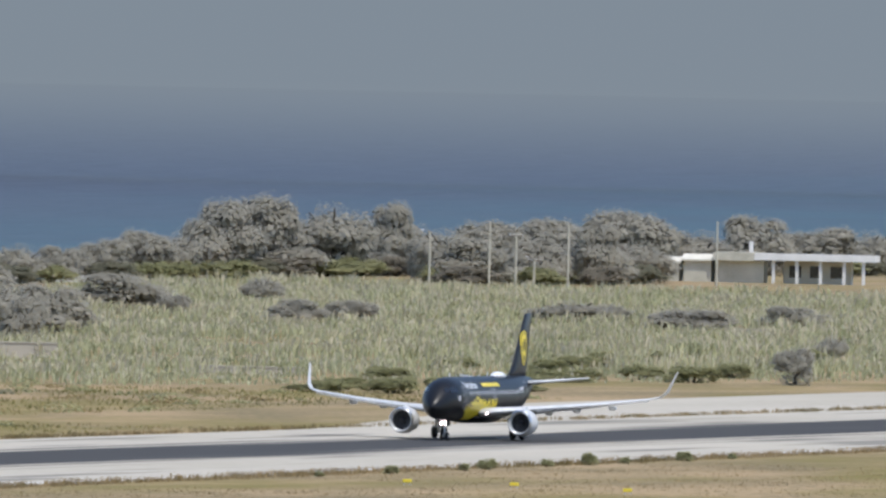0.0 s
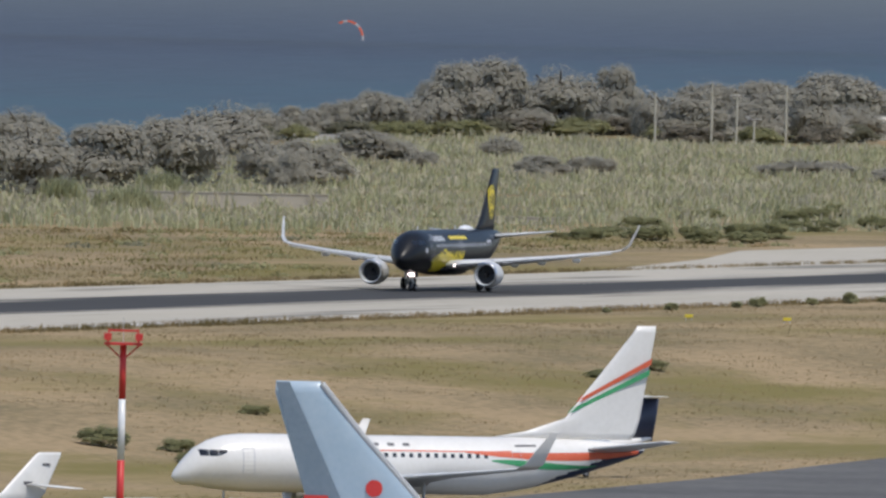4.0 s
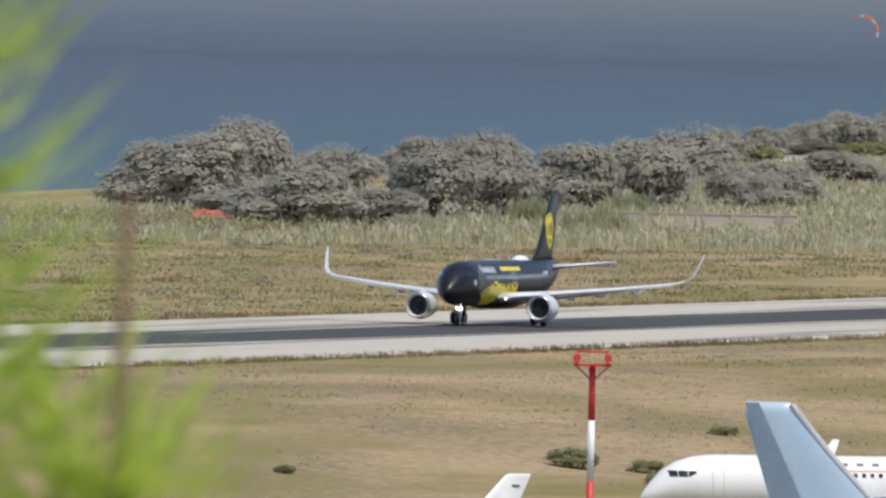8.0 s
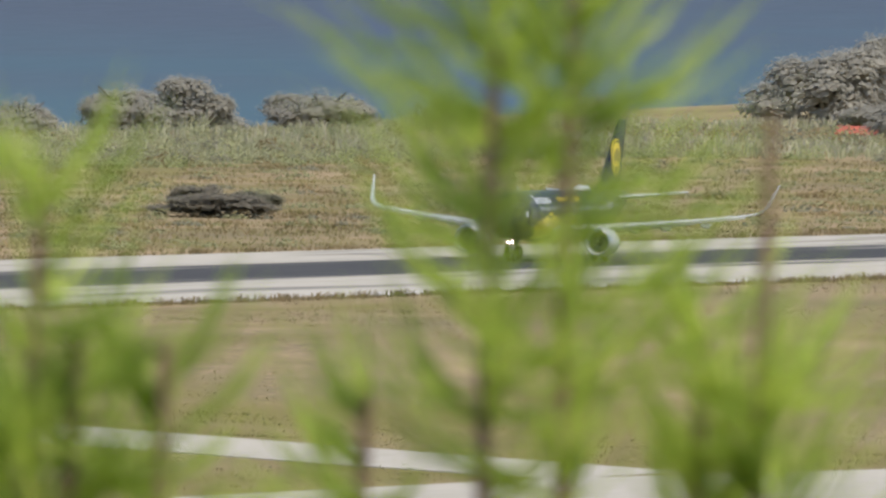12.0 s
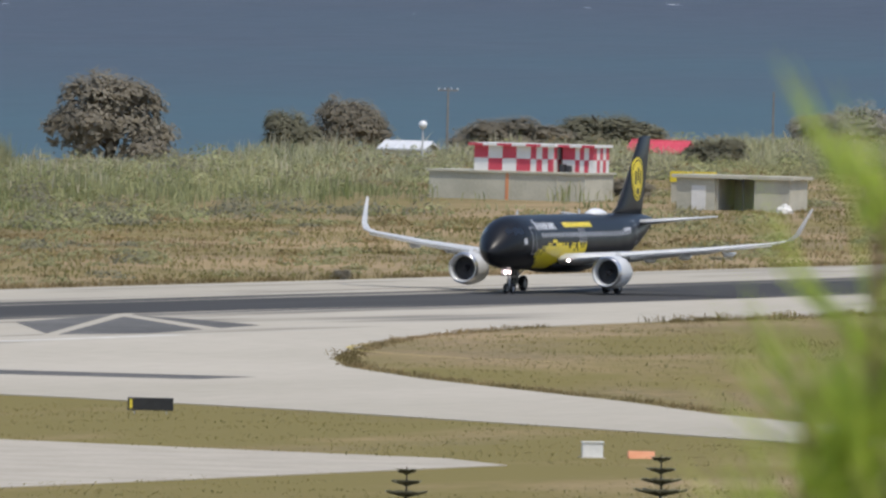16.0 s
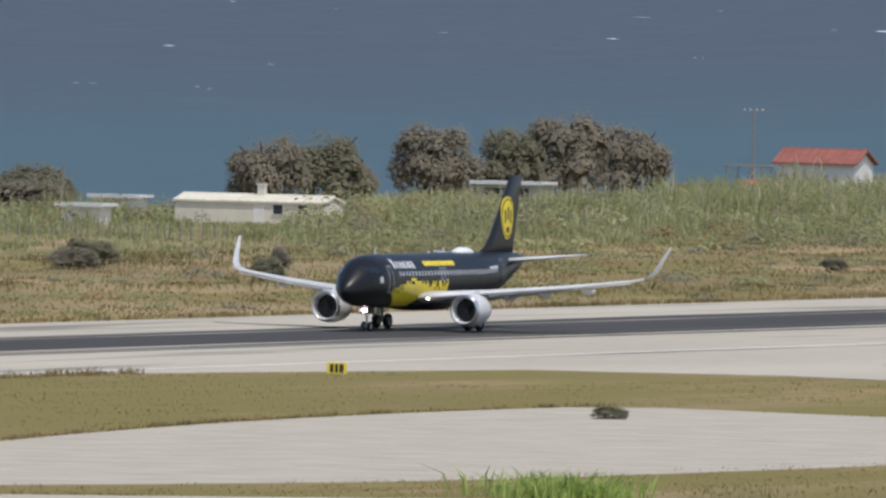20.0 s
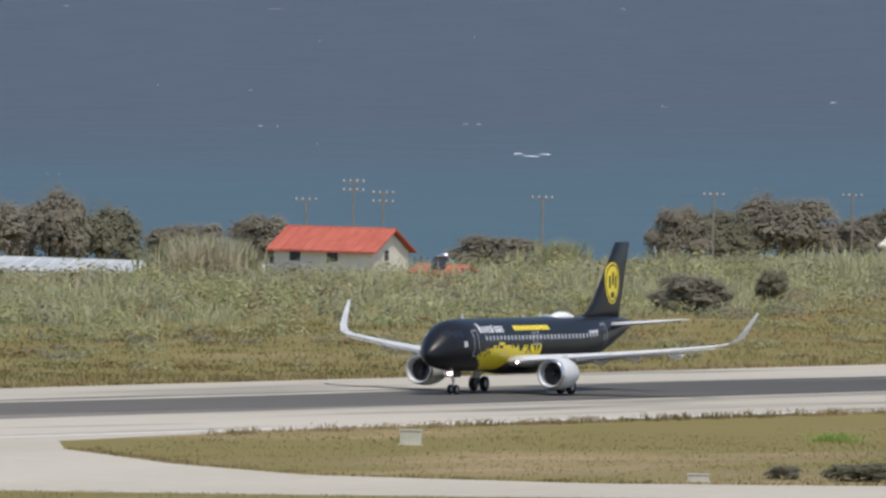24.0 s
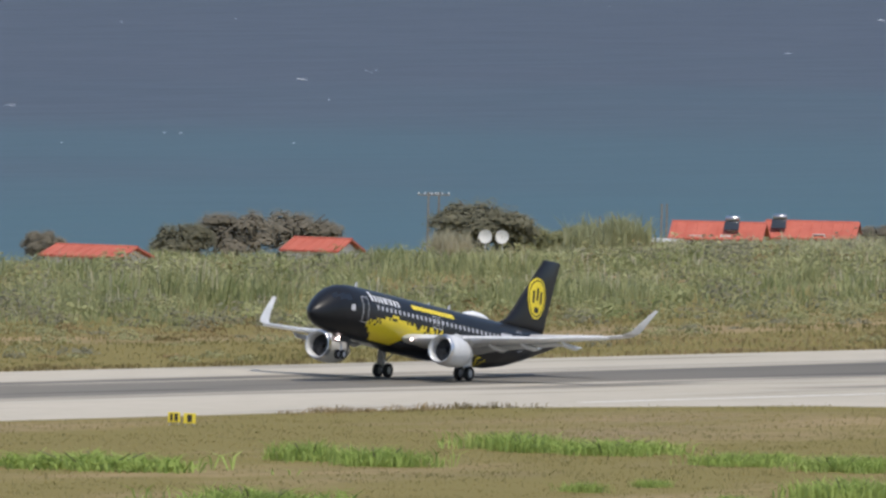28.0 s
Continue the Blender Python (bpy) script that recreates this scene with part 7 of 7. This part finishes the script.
    gear = part("nose_gear_leg", tube(bmesh.new(), [(N - 3.9, 0, 1.8), (N - 3.9, 0, 0.35)], [0.1, 0.07], 10), M_STRUT, top)
    for s in (1, -1):
        wheel("tyre", 0.34, 0.2, (N - 3.9, 0.2 * s, 0.34), gear)
    return top


def business_jet():
    L, N = 18.5, 9.5
    tb = [(0, 2.2, 0.02, 0.02), (0.3, 2.22, 0.34, 0.34), (1.0, 2.36, 0.68, 0.7), (2.0, 2.55, 0.95, 1.0), (3.2, 2.68, 1.1, 1.18), (11.5, 2.68, 1.12, 1.2), (14.0, 2.85, 0.9, 0.95), (16.5, 3.1, 0.5, 0.55), (18.5, 3.3, 0.1, 0.12)]
    top = thing("business_jet", "white business jet with a maroon belly stripe", "airplane", 1475, -183.3, -5.44, 142)
    body = build_body(tb, [M_JETWHITE, M_MAROON], lambda x, y, z: 1 if (x > 11 and z < 2.25 + 0.12 * (x - 11)) else 0, top, N, [0, 0.1, 0.3, 0.6, 1.0, 1.5, 2.0, 2.6, 3.2] + list(np.linspace(4, 18.2, 50)) + [18.5], 40)
    for s in (1, -1):
        w = build_wing(top, s, [(N - 8.2, 0.9, 1.9, 4.2, 0.12, 0), (N - 10.3, 5, 2.2, 2.4, 0.11, 0), (N - 12.4, 9.4, 2.6, 1.1, 0.1, 0)], M_JETWHITE, "wing", "white wing")
        build_wing(top, s, [(N - 16.4, 0.2, 4.7, 1.9, 0.09, 0), (N - 17.6, 3.6, 4.55, 0.9, 0.08, 0)], M_JETWHITE, "tailplane", "slim white tailplane")
        build_nacelle(top, (N - 11.4, 1.75 * s, 3.25), 3.2, 0.55, M_JETWHITE)
        for i in range(7):
            part("cabin_window", skin_patch(4.6 + i * 0.95, 5.0 + i * 0.95, 0.2, 0.5, tb, 0.012, N, 1, 3, s), M_PANE, body)
        for x0, x1, a0, a1 in ((1.9, 2.4, 0.7, 1.05), (2.4, 2.9, 0.45, 0.85)):
            part("cockpit_window", skin_patch(x0, x1, a0, a1, tb, 0.012, N, 2, 3, s), M_GLASS, body)
        g = part("main_gear_leg", tube(bmesh.new(), [(-0.3, 2.0 * s, 1.9), (-0.3, 2.0 * s, 0.4)], [0.1, 0.08], 8), M_STRUT, top)
        for o in (-0.2, 0.2):
            wheel("tyre", 0.38, 0.22, (-0.3, 2.0 * s + o, 0.38), g)
    bm = bmesh.new()
    loft(bm, [[(N - x + p[0], p[2], z) for p in airfoil((0, 0, 0), c, 0.08, 9)] for x, z, c in ((13.2, 3.5, 4.2), (14.6, 4.2, 3.4), (17.2, 6.6, 2.0), (17.5, 6.75, 1.7))])
    fin = part("fin", bm, M_JETWHITE, top, "white swept fin", smooth=True)
    for s in (1, -1):
        part("registration_bar", boxed(N - 16.9, N - 16.2, min(0.13 * s, 0.15 * s), max(0.13 * s, 0.15 * s), 4.7, 4.9), M_LETTER, fin)
        part("registration_bar", boxed(N - 18.3, N - 17.7, min(0.1 * s, 0.12 * s), max(0.1 * s, 0.12 * s), 5.9, 6.05), M_LETTER, fin)
    bm = bmesh.new()
    for u in (-1.2, -0.4, 0.4, 1.2):
        tube(bm, [(2.5 + u, -0.2, 3.85), (2.5 + u, -0.2, 4.25)], [0.04, 0.04], 6)
    tube(bm, [(1.2, -0.2, 4.25), (3.8, -0.2, 4.25)], [0.04, 0.04], 6)
    part("roof_rail", bm, M_STRUT, top)
    gear = part("nose_gear_leg", tube(bmesh.new(), [(N - 3, 0, 1.7), (N - 3, 0, 0.3)], [0.08, 0.06], 8), M_STRUT, top)
    wheel("tyre", 0.28, 0.16, (N - 3, 0.12, 0.28), gear)
    wheel("tyre", 0.28, 0.16, (N - 3, -0.12, 0.28), gear)


def small_prop_plane():
    """A small T-tailed aircraft almost hidden behind the white jet."""
    tb = [(0, 1.9, 0.02, 0.02), (0.5, 1.9, 0.4, 0.42), (1.6, 2.0, 0.7, 0.8), (5.5, 2.0, 0.72, 0.85), (8.5, 2.6, 0.3, 0.35), (10.0, 2.9, 0.1, 0.12)]
    top = thing("small_aircraft", "small parked aircraft with a navy T-tail fin", "airplane", 1756, -157, -5.44, 127)
    build_body(tb, [M_JETWHITE], lambda x, y, z: 0, top, 9.5, [0, 0.2, 0.5, 1.0, 1.6, 3, 5.5, 7, 8.5, 9.3, 10.0], 24)
    bm = bmesh.new()
    loft(bm, [[(9.5 - x + p[0], p[2], z) for p in airfoil((0, 0, 0), c, 0.09, 9)] for x, z, c in ((7.4, 2.7, 2.7), (8.6, 4.4, 1.8), (9.3, 5.9, 1.3))])
    part("fin", bm, M_NAVY, top, "navy swept fin", smooth=True)
    for sd in (1, -1):
        build_wing(top, sd, [(0.3, 0.02, 5.95, 1.3, 0.09, 0), (-0.2, 2.1, 6.05, 0.8, 0.09, 0)], M_JETWHITE, "tailplane", "white tailplane")
        build_wing(top, sd, [(6.4, 0.5, 1.5, 1.7, 0.12, 0), (6.2, 5.2, 1.9, 1.1, 0.12, 0)], M_JETWHITE, "wing", "white wing")
        g = part("main_gear_leg", tube(bmesh.new(), [(5.4, 0.5 * sd, 1.4), (5.2, 1.3 * sd, 0.25)], [0.06, 0.05], 6), M_STRUT, top)
        wheel("tyre", 0.25, 0.15, (5.2, 1.3 * sd, 0.25), g)
    g = part("nose_gear_leg", tube(bmesh.new(), [(8.6, 0, 1.5), (8.6, 0, 0.25)], [0.05, 0.05], 6), M_STRUT, top)
    wheel("tyre", 0.25, 0.15, (8.6, 0, 0.25), g)


def apron_bus():
    t = thing("apron_bus", "long white apron bus with a boxy roof", "bus", 1474, -200.4, -5.44, -74)
    bm = boxed(-5.8, 5.8, -1.4, 1.4, 0.45, 4.2)
    bmesh.ops.bevel(bm, geom=bm.edges[:], offset=0.18, segments=3, affect='EDGES')
    part("body", bm, M_JETWHITE, t)
    for i in range(7):
        part("window", boxed(-5.2 + i * 1.5, -3.9 + i * 1.5, -1.425, -1.402, 1.5, 2.5), M_PANE, t)
    part("roof_unit", boxed(2.2, 3.2, -0.5, 0.5, 4.2, 4.35), M_STRUT, t)
    part("roof_hatch", boxed(-3.2, -2.4, -0.4, 0.4, 4.2, 4.27), M_STRUT, t)
    for u in (-3.8, 3.6):
        for v in (-1.25, 1.25):
            wheel("tyre", 0.48, 0.3, (u, v, 0.48), t)


def light_mast():
    t = thing("light_mast", "red and white banded apron light mast", "mast", 1427, -208.8, -4.7, -74)
    bands = [(0, 2.9), (2.9, 6.9), (6.9, 10.6), (10.6, 13.9)]
    for i, (a, b) in enumerate(bands):
        part("band", tube(bmesh.new(), [(0, 0, a), (0, 0, b)], [0.24 - 0.003 * a, 0.24 - 0.003 * b], 16), M_WHITE if i % 2 == 0 else M_RED, t, smooth=True)
    part("platform", boxed(-1.15, 1.15, -0.8, 0.8, 13.9, 14.05), M_RED, t)
    for u in (-0.95, 0.95):
        for v in (-0.7, 0.7):
            part("floodlight", boxed(u - 0.22, u + 0.22, v - 0.25, v + 0.25, 14.2, 14.6), M_RED, t)
            part("bracket", tube(bmesh.new(), [(u, v, 14.05), (u, v, 14.25)], [0.04, 0.04], 6), M_RED, t)
    part("top_rail", boxed(-0.95, 0.95, -0.06, 0.06, 14.72, 14.84), M_RED, t)
    for u in (-0.9, 0.9):
        part("rail_post", boxed(u - 0.05, u + 0.05, -0.05, 0.05, 14.05, 14.72), M_RED, t)
    part("strut", tube(bmesh.new(), [(0, 0, 13.0), (-1.0, 0, 13.9)], [0.05, 0.05], 6), M_RED, t)
    part("strut", tube(bmesh.new(), [(0, 0, 13.0), (1.0, 0, 13.9)], [0.05, 0.05], 6), M_RED, t)
    part("lightning_rod", tube(bmesh.new(), [(0, 0, 14.05), (0, 0, 15.6)], [0.03, 0.015], 6), M_STRUT, t)


def norfolk_pine(x, y, top):
    g = ground_z(x, y)
    h = top - g
    t = thing("norfolk_pine", "dark tiered araucaria with level whorled branches", "tree", x, y, g - 0.2, 0, group="araucarias on the slope")
    part("trunk", tube(bmesh.new(), [(0, 0, 0), (0, 0, h * 0.6), (0, 0, h + 0.2)], [0.2, 0.12, 0.02], 8), M_BARK, t)
    rng = random.Random(int(x * 10 + y))
    z = h
    k = 0
    while z > 1.0:
        r = min(0.2 + 0.2 * k, 2.9)
        n = 6 if k < 3 else 8
        for i in range(n):
            a = 2 * math.pi * (i + 0.5 * (k % 2)) / n + rng.uniform(-0.12, 0.12)
            c, s = math.cos(a), math.sin(a)
            bm = bmesh.new()
            for q in range(16):
                f = (q + 1) / 16
                o = Vector((c * r * f, s * r * f, z + 0.12 * r * f * f * 1.5 - 0.02))
                w = 0.36 * (1.25 - 0.7 * f)
                for e in (-1, 1):
                    d = Vector((-s * e, c * e, 0.35)) * w + Vector((c, s, 0.3)) * 0.08
                    u = Vector((c, s, 0.1)) * 0.09
                    bm.faces.new([bm.verts.new(p) for p in (o - u, o + d * 0.6 - u * 0.4, o + d, o + u)])
            tube(bm, [(0, 0, z - 0.05), (c * r * 0.6, s * r * 0.6, z + 0.06 * r), (c * r, s * r, z + 0.18 * r)], [0.03, 0.02, 0.008], 5)
            part("branch", bm, M_LEAF2, t)
        k += 1
        z -= 0.37
    return t


def pine_shoots():
    """A young pine just below the camera: upright leading shoots with long soft needles."""
    c0 = Vector((0, -608.86, 34.6))
    g = ground_z(14.3, -604.4)
    t = thing("pine_tree", "young pine with bright green long-needled shoots", "tree", 14.3, -604.35, g - 0.1, 0)
    base = Vector((14.3, -604.35, g - 0.1))
    part("trunk", tube(bmesh.new(), [(0, 0, 0), (0.03, 0.05, 0.8 * (33.9 - g)), (0, 0, 33.98 - g)], [0.06, 0.045, 0.02], 10), M_BARK, t)
    rng = np.random.default_rng(8)
    shoots = [((14.32, 4.441), -0.02, -0.50, 1.0), ((14.36, 4.325), -0.16, -0.50, 0.72), ((14.23, 4.754), -0.215, -0.52, 0.72), ((14.22, 4.794), -0.335, -0.52, 0.6), ((14.29, 4.560), -0.335, -0.52, 0.5), ((14.31, 4.488), -0.09, -0.5, 0.8), ((14.35, 4.362), -0.295, -0.5, 0.6), ((14.24, 4.732), -0.30, -0.52, 0.6), ((14.25, 4.678), -0.31, -0.52, 0.6)]
    for (px, py), z1, z0, size in shoots:
        a = Vector((px, py, z0)) + c0 - base
        b = Vector((px, py, z1)) + c0 - base
        st = bmesh.new()
        tube(st, [(0, 0, 33.6 - g), tuple(a), tuple(a.lerp(b, 0.5) + Vector((0, 0.004, 0))), tuple(b)], [0.010, 0.006, 0.0048, 0.0036], 8)
        stem = part("shoot", st, M_SHOOT, t)
        bm = bmesh.new()
        bare = 0.55 if px == 14.36 else 1.0
        for i in range(int(30 * (z1 - z0) / 0.3)):
            f = rng.random() * bare if bare < 1 else 1 - 0.8 * rng.random()
            o = a.lerp(b, f)
            ang, up = rng.uniform(0, 2 * math.pi), rng.uniform(0.1, 1.15)
            ln = rng.uniform(0.12, 0.22) * size
            for k in range(5):
                d = Vector((math.cos(ang) + rng.normal(0, 0.2), math.sin(ang) + rng.normal(0, 0.2), up + rng.normal(0, 0.2))).normalized()
                l2 = ln * rng.uniform(0.75, 1.1)
                s = d.cross(Vector((rng.normal(), rng.normal(), rng.normal()))).normalized() * 0.0020
                m = o + d * l2 * 0.5
                e = o + (d + Vector((0, 0, 0.22))).normalized() * l2
                bm.faces.new([bm.verts.new(p) for p in (o - s, o + s, m + s, m - s)])
                bm.faces.new([bm.verts.new(p) for p in (m - s, m + s, e)])
        part("needles", bm, M_NEEDLE, stem, "long bright green needles")
    return t


def surf_kite():
    t = thing("surf_kite", "red and white curved kite over the sea", "kite", 3379, 303, 20.5, 0)
    for k in range(8):
        a0, a1 = radians(-10 + 16 * k), radians(-10 + 16 * (k + 1))
        bm = bmesh.new()
        loft(bm, [[(-0.5, -2.4 * math.cos(a), 2.6 * math.sin(a)), (0.5, -2.4 * math.cos(a), 2.6 * math.sin(a)), (0.5, -2.15 * math.cos(a), 2.3 * math.sin(a)), (-0.5, -2.15 * math.cos(a), 2.3 * math.sin(a))] for a in (a0, a1)])
        part("canopy_panel", bm, M_STRIPERED if k % 3 else M_PALE, t)
    return t


twin_jet("parked_airliner", "white twin-jet with red and green tail stripes, parked", 1627.7, -173.2, -5.44, 127, 35.2, "white")
twin_jet("parked_airliner", "light blue twin-jet with red emblem marks on its fin", 1160.8, -312.3, 0.0, -75, 39.5, "blue")
business_jet()
small_prop_plane()
apron_bus()
light_mast()
norfolk_pine(753.8, -340.8, 13.8)
norfolk_pine(756.5, -348.7, 14.4)
pine_tree = pine_shoots()
surf_kite_ob = surf_kite()


NOSE = [2386.6, 2360.1, 2331.8, 2301.7, 2269.7, 2235.7, 2199.8, 2161.9, 2122.0, 2080.0, 2036.0, 1989.9, 1941.8, 1891.7, 1839.5, 1785.3, 1729.2, 1671.1, 1611.1, 1549.2, 1485.6, 1420.2, 1353.1, 1284.4, 1214.2, 1142.5, 1069.5, 995.2, 919.8]  # the nose along the runway, second by second


def motions():
    rows = []
    for t in range(0, 29):
        nose = NOSE[t]
        pitch = lerp(t, [(24.5, 0), (25.5, 1.2), (26.5, 4.0), (27.2, 6.0), (28, 8.0)])
        rows.append((t, pose((nose + 17.7) * K, 0, 0.06 * K, 0, -pitch, 180)))
    walk(airliner, rows)
    kite = ((0, 3530, 425, 31), (1, 3500, 385, 25), (1.5, 3483, 360, 19), (2, 3450, 343, 20), (2.5, 3418, 329, 20), (4.5, 3379, 303.6, 19.3), (6, 3380, 300.6, 20.3), (8, 3380, 299.6, 23.3), (28, 3390, 308, 24.3))
    walk(surf_kite_ob, [(t, pose(x * K, y * K, z * K, 4 * math.sin(t), 0, 10)) for t, x, y, z in kite])


motions()
